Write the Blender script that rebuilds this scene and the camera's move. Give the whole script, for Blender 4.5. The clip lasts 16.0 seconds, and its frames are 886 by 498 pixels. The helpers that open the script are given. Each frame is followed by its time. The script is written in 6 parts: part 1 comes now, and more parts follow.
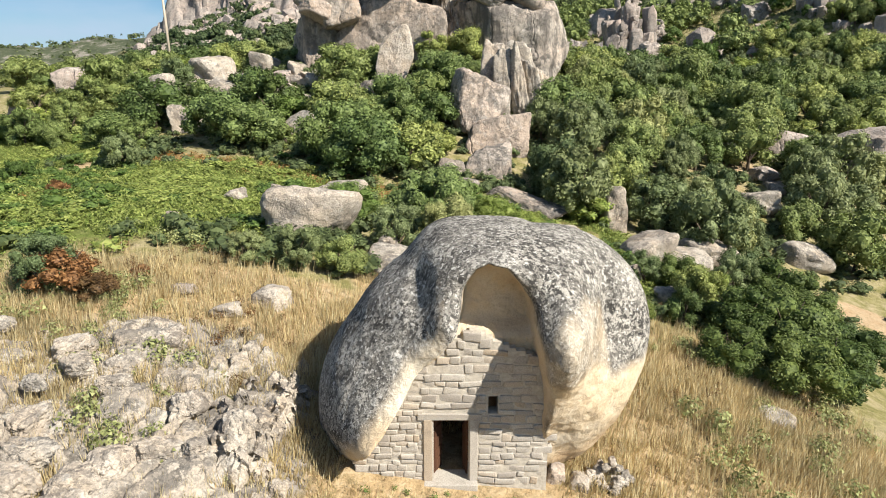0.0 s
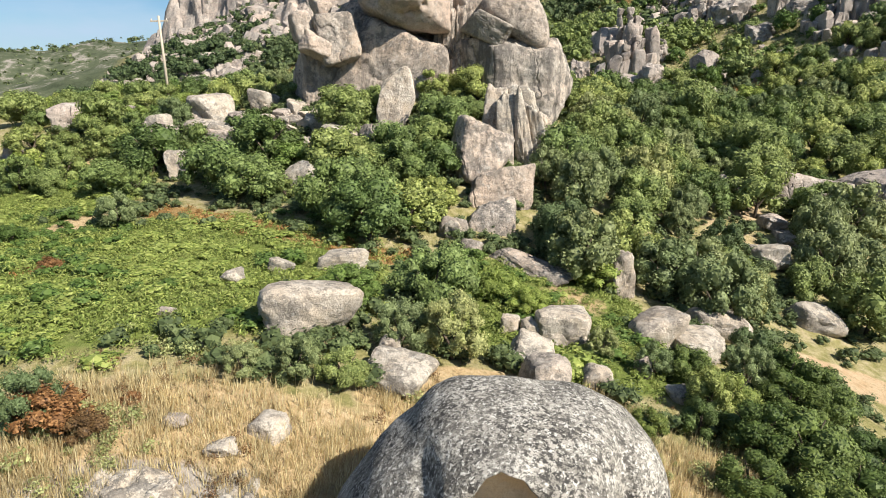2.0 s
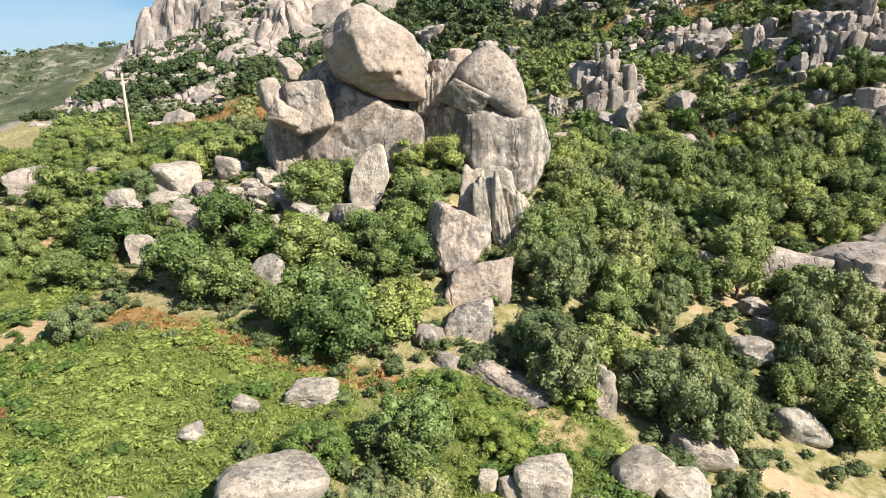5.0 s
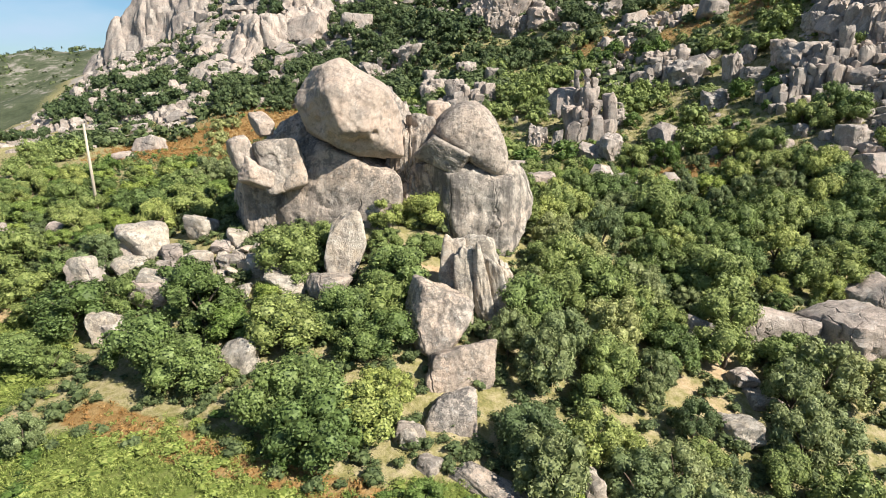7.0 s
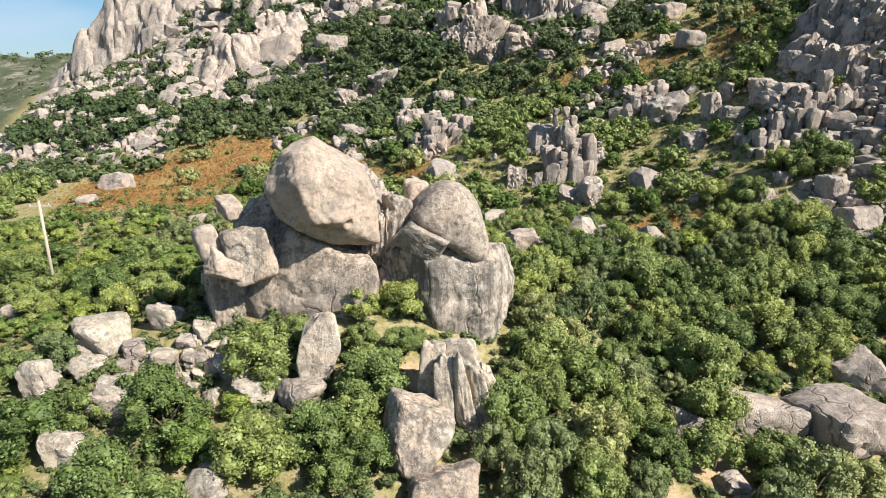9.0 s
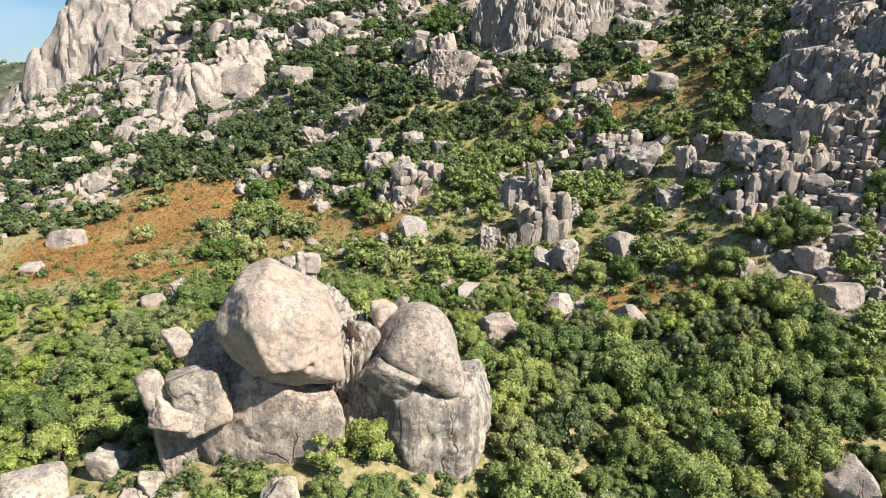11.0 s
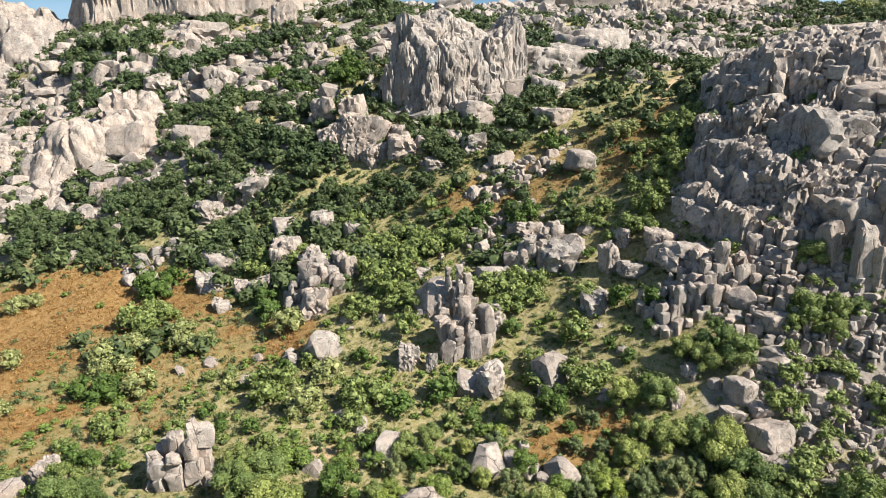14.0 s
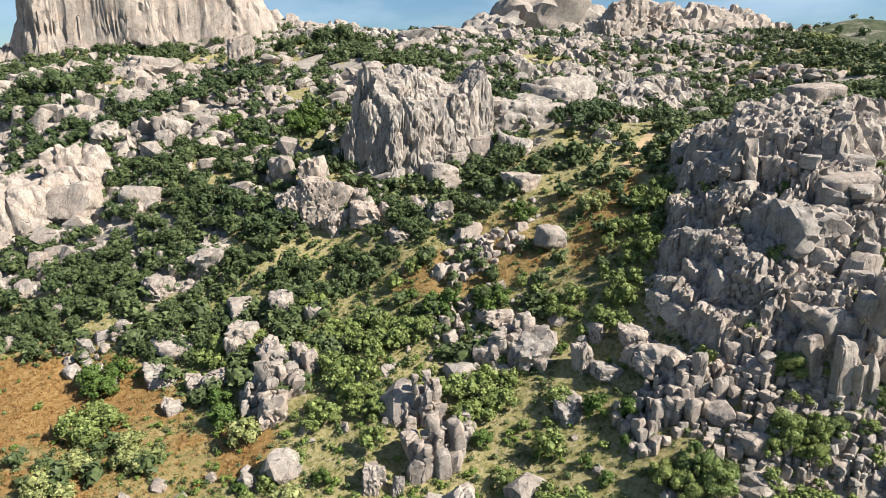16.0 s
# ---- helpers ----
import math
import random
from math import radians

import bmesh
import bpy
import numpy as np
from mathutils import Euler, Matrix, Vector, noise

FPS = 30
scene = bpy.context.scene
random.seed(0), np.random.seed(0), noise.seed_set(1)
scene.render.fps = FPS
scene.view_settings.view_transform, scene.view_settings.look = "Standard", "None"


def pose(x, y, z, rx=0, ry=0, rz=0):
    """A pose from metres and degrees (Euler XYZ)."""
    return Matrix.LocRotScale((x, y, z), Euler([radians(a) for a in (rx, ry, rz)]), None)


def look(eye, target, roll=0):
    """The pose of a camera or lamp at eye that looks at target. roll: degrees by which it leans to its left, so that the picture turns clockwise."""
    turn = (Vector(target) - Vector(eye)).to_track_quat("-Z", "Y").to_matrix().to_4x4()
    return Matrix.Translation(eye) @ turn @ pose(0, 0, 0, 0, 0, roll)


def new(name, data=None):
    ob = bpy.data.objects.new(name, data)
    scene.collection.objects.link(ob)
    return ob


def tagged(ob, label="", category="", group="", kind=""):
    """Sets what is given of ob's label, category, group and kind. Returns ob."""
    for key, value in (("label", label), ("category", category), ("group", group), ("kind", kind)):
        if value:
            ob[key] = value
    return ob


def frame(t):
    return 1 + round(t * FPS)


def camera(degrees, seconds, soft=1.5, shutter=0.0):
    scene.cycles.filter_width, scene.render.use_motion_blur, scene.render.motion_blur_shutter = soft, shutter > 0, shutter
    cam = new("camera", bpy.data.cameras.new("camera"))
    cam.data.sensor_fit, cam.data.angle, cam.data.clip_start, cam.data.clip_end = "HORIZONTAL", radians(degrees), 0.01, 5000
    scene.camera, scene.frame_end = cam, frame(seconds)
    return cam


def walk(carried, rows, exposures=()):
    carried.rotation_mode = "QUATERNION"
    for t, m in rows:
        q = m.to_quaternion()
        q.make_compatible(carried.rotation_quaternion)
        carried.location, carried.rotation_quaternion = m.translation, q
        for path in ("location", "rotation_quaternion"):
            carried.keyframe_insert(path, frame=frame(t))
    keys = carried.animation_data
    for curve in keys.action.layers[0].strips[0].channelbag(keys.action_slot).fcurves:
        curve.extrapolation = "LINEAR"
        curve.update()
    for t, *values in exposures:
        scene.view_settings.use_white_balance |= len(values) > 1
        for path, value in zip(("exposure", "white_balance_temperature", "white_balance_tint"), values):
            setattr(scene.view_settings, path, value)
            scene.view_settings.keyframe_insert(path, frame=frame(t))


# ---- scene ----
cam = camera(70.9, 16.0, soft=0.95)
METRES, EYE, TILT, LEAN, TURN = 84.0, 10.5, -15.0, 0.0, 0.0
ROWS = [
    (0.0, 0.0, 0.0, 0.0, 0.0, 0.0, -0.0),
    (0.5, -0.0, 0.0027, 0.0123, 0.01, 0.01, -0.0),
    (1.0, -0.0001, 0.0055, 0.0246, -0.0, -0.0, -0.01),
    (1.5, -0.0012, 0.0089, 0.0385, 0.01, -0.01, -0.02),
    (2.0, -0.0022, 0.0127, 0.0531, 0.01, -0.01, 0.01),
    (2.5, -0.0022, 0.0159, 0.0669, -0.03, -0.06, -0.03),
    (3.0, -0.001, 0.0194, 0.0799, -0.02, 0.01, -0.02),
    (3.5, -0.0003, 0.0229, 0.0964, -0.29, 0.03, 0.06),
    (4.0, 0.0008, 0.0263, 0.1129, -0.77, 0.02, 0.17),
    (6.5, 0.0034, 0.0538, 0.1979, -3.39, -0.02, 0.89),
    (7.0, 0.0038, 0.0618, 0.2191, -3.75, 0.01, 1.0),
    (7.5, 0.0042, 0.0686, 0.2428, -4.08, -0.02, 1.11),
    (8.0, 0.0052, 0.0758, 0.2682, -4.53, -0.03, 1.24),
    (8.5, 0.0066, 0.0834, 0.2935, -5.09, -0.05, 1.41),
    (9.0, 0.0084, 0.0928, 0.3229, -5.73, -0.13, 1.6),
    (11.5, 0.0252, 0.164, 0.5039, -9.63, -0.32, 2.83),
    (12.0, 0.0304, 0.1786, 0.541, -11.36, -0.42, 3.3),
    (12.5, 0.0361, 0.1942, 0.5761, -13.09, -0.58, 3.72),
    (13.0, 0.0458, 0.2192, 0.6166, -14.23, -0.65, 3.99),
    (13.5, 0.054, 0.238, 0.6629, -14.94, -0.72, 4.18),
    (14.0, 0.064, 0.2544, 0.7135, -15.76, -0.82, 4.36),
    (14.5, 0.0728, 0.2698, 0.765, -16.44, -0.9, 4.51),
    (15.0, 0.0822, 0.287, 0.8199, -17.38, -1.01, 4.72),
    (15.5, 0.093, 0.3053, 0.8754, -18.17, -1.1, 4.86),
    (16.0, 0.1049, 0.3246, 0.9347, -18.86, -1.21, 4.98),
]
walk(cam, [(t, pose(0, 0, EYE, TILT, LEAN, TURN) @ pose(METRES * x, METRES * y, METRES * z, 90 + pitch, roll, yaw)) for t, x, y, z, yaw, pitch, roll in ROWS],
     exposures=[(0.0, 1.06), (2.0, 1.12), (4.0, 1.22), (9.0, 1.19), (12.0, 1.25), (16.0, 1.19)])

# ---- light ----
SUN = Vector((0.59, -0.43, 0.68)).normalized()
world = bpy.data.worlds.new("sky")
scene.world = world
world.use_nodes = True
wn, wl = world.node_tree.nodes, world.node_tree.links
wn.clear()
sky = wn.new("ShaderNodeTexSky")
sky.sky_type, sky.sun_disc = "NISHITA", False
sky.sun_elevation = math.asin(SUN.z)
sky.sun_rotation = math.atan2(SUN.x, SUN.y)
sky.air_density, sky.dust_density, sky.ozone_density = 1.0, 0.4, 2.0
wco = wn.new("ShaderNodeTexCoord")
wmap = wn.new("ShaderNodeMapping")
wmap.inputs["Scale"].default_value, wmap.inputs["Location"].default_value = (1.0, 1.0, 3.2), (2.3, 0.4, 0.0)
wnoise = wn.new("ShaderNodeTexNoise")
wnoise.inputs["Scale"].default_value, wnoise.inputs["Detail"].default_value = 3.4, 7.0
wramp = wn.new("ShaderNodeValToRGB")
wramp.color_ramp.elements[0].position, wramp.color_ramp.elements[1].position = 0.47, 0.70
wmix = wn.new("ShaderNodeMixRGB")
wmix.inputs[2].default_value = (7.6, 7.8, 8.2, 1.0)
wbg = wn.new("ShaderNodeBackground")
wbg.inputs["Strength"].default_value = 0.050
wout = wn.new("ShaderNodeOutputWorld")
wl.new(wco.outputs["Generated"], wmap.inputs["Vector"])
wl.new(wmap.outputs["Vector"], wnoise.inputs["Vector"])
wl.new(wnoise.outputs["Fac"], wramp.inputs["Fac"])
wl.new(wramp.outputs["Color"], wmix.inputs[0])
wl.new(sky.outputs["Color"], wmix.inputs[1])
wtint = wn.new("ShaderNodeMixRGB")
wtint.blend_type = "MULTIPLY"
wtint.inputs[0].default_value, wtint.inputs[2].default_value = 1.0, (0.63, 0.81, 0.98, 1.0)
wl.new(wmix.outputs["Color"], wtint.inputs[1])
wl.new(wtint.outputs["Color"], wbg.inputs["Color"])
wl.new(wbg.outputs["Background"], wout.inputs["Surface"])

sun = new("sun", bpy.data.lights.new("sun", "SUN"))
sun.data.energy, sun.data.angle, sun.data.color = 5.0, radians(0.6), (1.0, 0.93, 0.82)
sun.matrix_world = look((0, 0, 200), Vector((0, 0, 200)) - SUN)


# ---- materials ----
class Mat:
    """A node material with short ways to add nodes."""

    def __init__(self, name):
        self.m = bpy.data.materials.new(name)
        self.m.use_nodes = True
        self.t = self.m.node_tree
        self.t.nodes.clear()
        self.out = self.t.nodes.new("ShaderNodeOutputMaterial")
        self.geo = self.t.nodes.new("ShaderNodeNewGeometry")
        self.info = self.t.nodes.new("ShaderNodeObjectInfo")

    def put(self, value, socket):
        if hasattr(value, "is_output"):
            self.t.links.new(value, socket)
        elif isinstance(value, (tuple, list)) and socket.type == "RGBA":
            socket.default_value = (*value[:3], 1.0)
        else:
            socket.default_value = value

    def noise(self, scale, detail=4.0, rough=0.55, vec=None, stretch=None):
        v = vec or self.geo.outputs["Position"]
        if stretch:
            n = self.t.nodes.new("ShaderNodeMapping")
            n.inputs["Scale"].default_value = stretch
            self.put(v, n.inputs["Vector"])
            v = n.outputs["Vector"]
        n = self.t.nodes.new("ShaderNodeTexNoise")
        self.put(v, n.inputs["Vector"])
        n.inputs["Scale"].default_value, n.inputs["Detail"].default_value, n.inputs["Roughness"].default_value = scale, detail, rough
        return n.outputs["Fac"]

    def cells(self, scale, feature="F1", stretch=None):
        v = self.geo.outputs["Position"]
        if stretch:
            n = self.t.nodes.new("ShaderNodeMapping")
            n.inputs["Scale"].default_value = stretch
            self.put(v, n.inputs["Vector"])
            v = n.outputs["Vector"]
        n = self.t.nodes.new("ShaderNodeTexVoronoi")
        n.feature = feature
        self.put(v, n.inputs["Vector"])
        n.inputs["Scale"].default_value = scale
        return n.outputs["Distance"]

    def cracks(self, scale, width, stretch=(1, 1, 0.5), warp=0.35):
        """Joint lines: 1 in the crack, 0 on the block."""
        n = self.t.nodes.new("ShaderNodeTexNoise")
        n.inputs["Scale"].default_value, n.inputs["Detail"].default_value = scale * 1.5, 4.0
        self.put(self.geo.outputs["Position"], n.inputs["Vector"])
        add = self.t.nodes.new("ShaderNodeVectorMath")
        add.operation = "MULTIPLY_ADD"
        self.put(n.outputs["Color"], add.inputs[0])
        add.inputs[1].default_value = (warp / scale,) * 3
        self.put(self.geo.outputs["Position"], add.inputs[2])
        m = self.t.nodes.new("ShaderNodeMapping")
        m.inputs["Scale"].default_value = stretch
        m.inputs["Rotation"].default_value = (0.12, 0.1, 0.5)
        self.put(add.outputs["Vector"], m.inputs["Vector"])
        v = self.t.nodes.new("ShaderNodeTexVoronoi")
        v.feature = "DISTANCE_TO_EDGE"
        v.inputs["Scale"].default_value = scale
        self.put(m.outputs["Vector"], v.inputs["Vector"])
        return self.ramp(v.outputs["Distance"], (0.0, 1.0), (width, 0.0))

    def ramp(self, fac, *stops):
        n = self.t.nodes.new("ShaderNodeValToRGB")
        e = n.color_ramp.elements
        while len(e) < len(stops):
            e.new(0.5)
        for el, (p, c) in zip(e, stops):
            el.position = p
            el.color = (c, c, c, 1) if isinstance(c, (int, float)) else (*c, 1)
        self.put(fac, n.inputs["Fac"])
        return n.outputs["Color"]

    def mix(self, fac, a, b, how="MIX"):
        n = self.t.nodes.new("ShaderNodeMixRGB")
        n.blend_type = how
        self.put(fac, n.inputs[0])
        self.put(a, n.inputs[1])
        self.put(b, n.inputs[2])
        return n.outputs["Color"]

    def math(self, op, a, b=0.0):
        n = self.t.nodes.new("ShaderNodeMath")
        n.operation = op
        n.use_clamp = op != "SUBTRACT"
        self.put(a, n.inputs[0])
        self.put(b, n.inputs[1])
        return n.outputs["Value"]

    def up(self):
        n = self.t.nodes.new("ShaderNodeSeparateXYZ")
        self.put(self.geo.outputs["Normal"], n.inputs[0])
        return n.outputs["Z"]

    def attr(self, name):
        n = self.t.nodes.new("ShaderNodeAttribute")
        n.attribute_name = name
        return n.outputs["Fac"]

    def bump(self, height, strength=0.5, distance=0.1):
        n = self.t.nodes.new("ShaderNodeBump")
        n.inputs["Strength"].default_value, n.inputs["Distance"].default_value = strength, distance
        self.put(height, n.inputs["Height"])
        return n.outputs["Normal"]

    def finish(self, color, rough=0.9, normal=None, metal=0.0, spec=0.2, leaf=0.0):
        p = self.t.nodes.new("ShaderNodeBsdfPrincipled")
        self.put(color, p.inputs["Base Color"])
        self.put(rough, p.inputs["Roughness"])
        p.inputs["Metallic"].default_value = metal
        p.inputs["Specular IOR Level"].default_value = spec
        if normal:
            self.put(normal, p.inputs["Normal"])
        s = p.outputs["BSDF"]
        if leaf:
            tr = self.t.nodes.new("ShaderNodeBsdfTranslucent")
            self.put(color, tr.inputs["Color"])
            mx = self.t.nodes.new("ShaderNodeMixShader")
            mx.inputs[0].default_value = leaf
            self.t.links.new(s, mx.inputs[1])
            self.t.links.new(tr.outputs["BSDF"], mx.inputs[2])
            s = mx.outputs["Shader"]
        self.t.links.new(s, self.out.inputs["Surface"])
        return self.m


def granite(name, pale, dark, cream, lichen=0.5, speck=7.0, streak=0.3, big=0.35, joint=0.0, grime=0.9):
    """Weathered granite: mineral grain, grey weathering in broad patches, dark lichen thickest on what faces up, water streaks."""
    k = Mat(name)
    grain = k.noise(speck * 5, 3.0, 0.7)
    broad = k.noise(big, 7.0, 0.62)
    mid = k.noise(speck * 0.35, 7.0, 0.68)
    base = k.mix(k.ramp(k.noise(big * 1.7, 5.0, 0.6), (0.40, 0.0), (0.60, 1.0)), pale, cream)
    grey = tuple(0.45 * p + 0.55 * d for p, d in zip(pale, dark))
    base = k.mix(k.ramp(broad, (0.46, 0.0), (0.57, grime)), base, grey)
    base = k.mix(k.ramp(grain, (0.42, 0.0), (0.66, 0.45)), base, dark)
    # black crust: specks everywhere in the lichen fields, closed on the tops
    up = k.ramp(k.up(), (0.1, 0.0), (0.85, 1.0))
    field = k.math("MULTIPLY", k.ramp(mid, (0.40, 0.12), (0.58, 1.0)), k.math("ADD", up, 0.45))
    blot = k.noise(speck, 6.0, 0.82)
    crust = k.math("MULTIPLY", k.ramp(blot, (0.485, 0.0), (0.52, 1.0)), field)
    base = k.mix(k.math("MULTIPLY", crust, lichen), base, (0.031, 0.030, 0.028))
    patch = k.ramp(k.noise(speck * 0.22, 8.0, 0.78), (0.52, 0.0), (0.55, 0.85))
    base = k.mix(k.math("MULTIPLY", patch, lichen), base, (0.085, 0.080, 0.074))
    white = k.ramp(k.noise(speck * 0.6, 5.0, 0.8), (0.57, 0.0), (0.61, 1.0))
    base = k.mix(k.math("MULTIPLY", white, 0.45), base, (0.459, 0.444, 0.407))
    run = k.ramp(k.noise(big * 5, 7.0, 0.7, stretch=(1.1, 1.1, 0.09)), (0.49, 0.0), (0.59, 1.0))
    base = k.mix(k.math("MULTIPLY", run, streak), base, dark)
    base = k.mix(0.22, base, k.ramp(k.info.outputs["Random"], (0.0, (0.185, 0.174, 0.163)), (0.5, (0.326, 0.289, 0.252)), (1.0, (0.385, 0.303, 0.244))))
    h = k.math("ADD", k.math("MULTIPLY", mid, 0.7), k.math("MULTIPLY", grain, 0.14))
    if joint:
        line = k.math("MULTIPLY", k.cracks(joint, 0.022, (1, 1, 0.22), 0.6), k.ramp(k.noise(joint * 0.8, 4.0, 0.7), (0.45, 0.0), (0.55, 1.0)))
        base = k.mix(k.math("MULTIPLY", line, 0.6), base, (0.052, 0.044, 0.041))
        h = k.math("SUBTRACT", h, k.math("MULTIPLY", line, 0.35))
    return k.finish(base, 0.92, k.bump(h, 0.9, 0.9 / speck + 0.1), spec=0.12)


GRANITE = granite("granite", (0.50, 0.435, 0.37), (0.070, 0.064, 0.060), (0.50, 0.39, 0.30), 0.9, 3.2, 0.5, 0.14, 0.16, 0.6)
GRANITE_PINK = granite("clean_granite", (0.49, 0.41, 0.34), (0.10, 0.088, 0.08), (0.51, 0.385, 0.30), 0.55, 3.4, 0.15, 0.2, 0.0, 0.45)
GRANITE_STREAKED = granite("streaked_granite", (0.50, 0.45, 0.385), (0.066, 0.060, 0.056), (0.50, 0.41, 0.33), 1.0, 3.2, 0.95, 0.16, 0.15, 0.7)
GRANITE_DARK = granite("dark_lichen_granite", (0.40, 0.36, 0.31), (0.075, 0.07, 0.066), (0.40, 0.33, 0.27), 1.0, 4.6, 0.3, 0.2)
GRANITE_FAR = granite("pink_granite", (0.465, 0.410, 0.360), (0.100, 0.090, 0.086), (0.475, 0.380, 0.318), 0.45, 1.5, 0.35, 0.12, 0.35, 0.45)
GRANITE_GREY = granite("grey_granite", (0.450, 0.408, 0.368), (0.094, 0.088, 0.086), (0.470, 0.392, 0.332), 0.5, 1.6, 0.4, 0.10, 0.32, 0.6)
GRANITE_PALE = granite("lichen_granite", (0.53, 0.48, 0.405), (0.105, 0.095, 0.08), (0.48, 0.40, 0.305), 0.75, 3.0, 0.12, 0.5, 0.0, 0.35)


def leafy(name, low, mid, high, leaf=0.16):
    k = Mat(name)
    one = k.ramp(k.geo.outputs["Random Per Island"], (0.0, low), (0.55, mid), (1.0, high))
    tree = k.ramp(k.info.outputs["Random"], (0.0, (0.55, 0.66, 0.62)), (0.3, (0.85, 0.92, 0.9)), (0.7, (1.15, 1.12, 1.1)), (1.0, (1.60, 1.45, 1.3)))
    patch = k.ramp(k.noise(0.7, 3.0), (0.3, 0.78), (0.7, 1.2))
    return k.finish(k.mix(1.0, k.mix(1.0, one, tree, "MULTIPLY"), patch, "MULTIPLY"), 0.62, spec=0.25, leaf=leaf)


OAK_LEAF = leafy("oak_leaves", (0.072, 0.098, 0.026), (0.150, 0.188, 0.054), (0.240, 0.280, 0.100), 0.17)
MASTIC_LEAF = leafy("mastic_leaves", (0.045, 0.070, 0.016), (0.088, 0.122, 0.028), (0.140, 0.178, 0.052), 0.2)
# oak leaf colours made darker and bluer to stand for haze and shade
SHADED_OAK_LEAF = leafy("shaded_oak_leaves", (0.038, 0.056, 0.022), (0.070, 0.096, 0.037), (0.115, 0.145, 0.060), 0.2)
OLIVE_LEAF = leafy("olive_leaves", (0.090, 0.110, 0.040), (0.165, 0.195, 0.080), (0.250, 0.280, 0.135), 0.24)
BUSH_LEAF = leafy("bramble_leaves", (0.075, 0.115, 0.022), (0.145, 0.198, 0.045), (0.230, 0.285, 0.085), 0.26)
FERN_LEAF = leafy("green_fronds", (0.066, 0.100, 0.022), (0.122, 0.165, 0.042), (0.195, 0.235, 0.076), 0.2)
GRASS_LEAF = leafy("yellow_green_tussocks", (0.120, 0.140, 0.036), (0.235, 0.245, 0.078), (0.380, 0.340, 0.155), 0.3)
RUST_LEAF = leafy("rusty_fronds", (0.163, 0.078, 0.024), (0.274, 0.148, 0.046), (0.340, 0.229, 0.096), 0.2)
STRAW = leafy("dry_grass", (0.45, 0.315, 0.16), (0.62, 0.465, 0.26), (0.72, 0.595, 0.38), 0.4)
DEAD_LEAF = leafy("withered_leaves", (0.075, 0.040, 0.018), (0.135, 0.072, 0.030), (0.20, 0.120, 0.055), 0.2)


def plain(name, color, rough=0.8, var=0.3, scale=6.0, metal=0.0, stretch=None, bump=0.3):
    k = Mat(name)
    n = k.noise(scale, 6.0, 0.65, stretch=stretch)
    dark = tuple(c * (1 - var) for c in color)
    lite = tuple(min(1, c * (1 + var)) for c in color)
    return k.finish(k.ramp(n, (0.3, dark), (0.7, lite)), rough, k.bump(n, bump, 0.05), metal=metal)


BARK = plain("bark", (0.089, 0.070, 0.052), 0.95, 0.4, 9.0, stretch=(1, 1, 0.25), bump=0.8)
DOOR_WOOD = plain("old_door_wood", (0.070, 0.033, 0.019), 0.75, 0.4, 12.0, stretch=(1, 1, 0.1))
POLE_WOOD = plain("weathered_pole", (0.370, 0.318, 0.252), 0.85, 0.2, 5.0, stretch=(1, 1, 0.1))
IRON = plain("rusty_iron", (0.074, 0.044, 0.033), 0.7, 0.3, 20.0, 0.5)
MORTAR = plain("lime_mortar", (0.40, 0.365, 0.31), 0.95, 0.25, 7.0, bump=0.6)


def stone_mat():
    k = Mat("wall_stone")
    each = k.ramp(k.info.outputs["Random"], (0.0, (0.326, 0.296, 0.259)), (0.4, (0.414, 0.385, 0.340)), (0.75, (0.459, 0.422, 0.370)), (1.0, (0.400, 0.326, 0.244)))
    g = k.noise(30.0, 4.0, 0.7)
    c = k.mix(k.ramp(g, (0.4, 0.0), (0.7, 0.45)), each, (0.126, 0.111, 0.096))
    s = k.noise(3.0, 5.0, 0.7)
    c = k.mix(k.ramp(s, (0.52, 0.0), (0.72, 0.5)), c, (0.178, 0.155, 0.133))
    return k.finish(c, 0.92, k.bump(g, 0.5, 0.03), spec=0.12)


WALL_STONE = stone_mat()


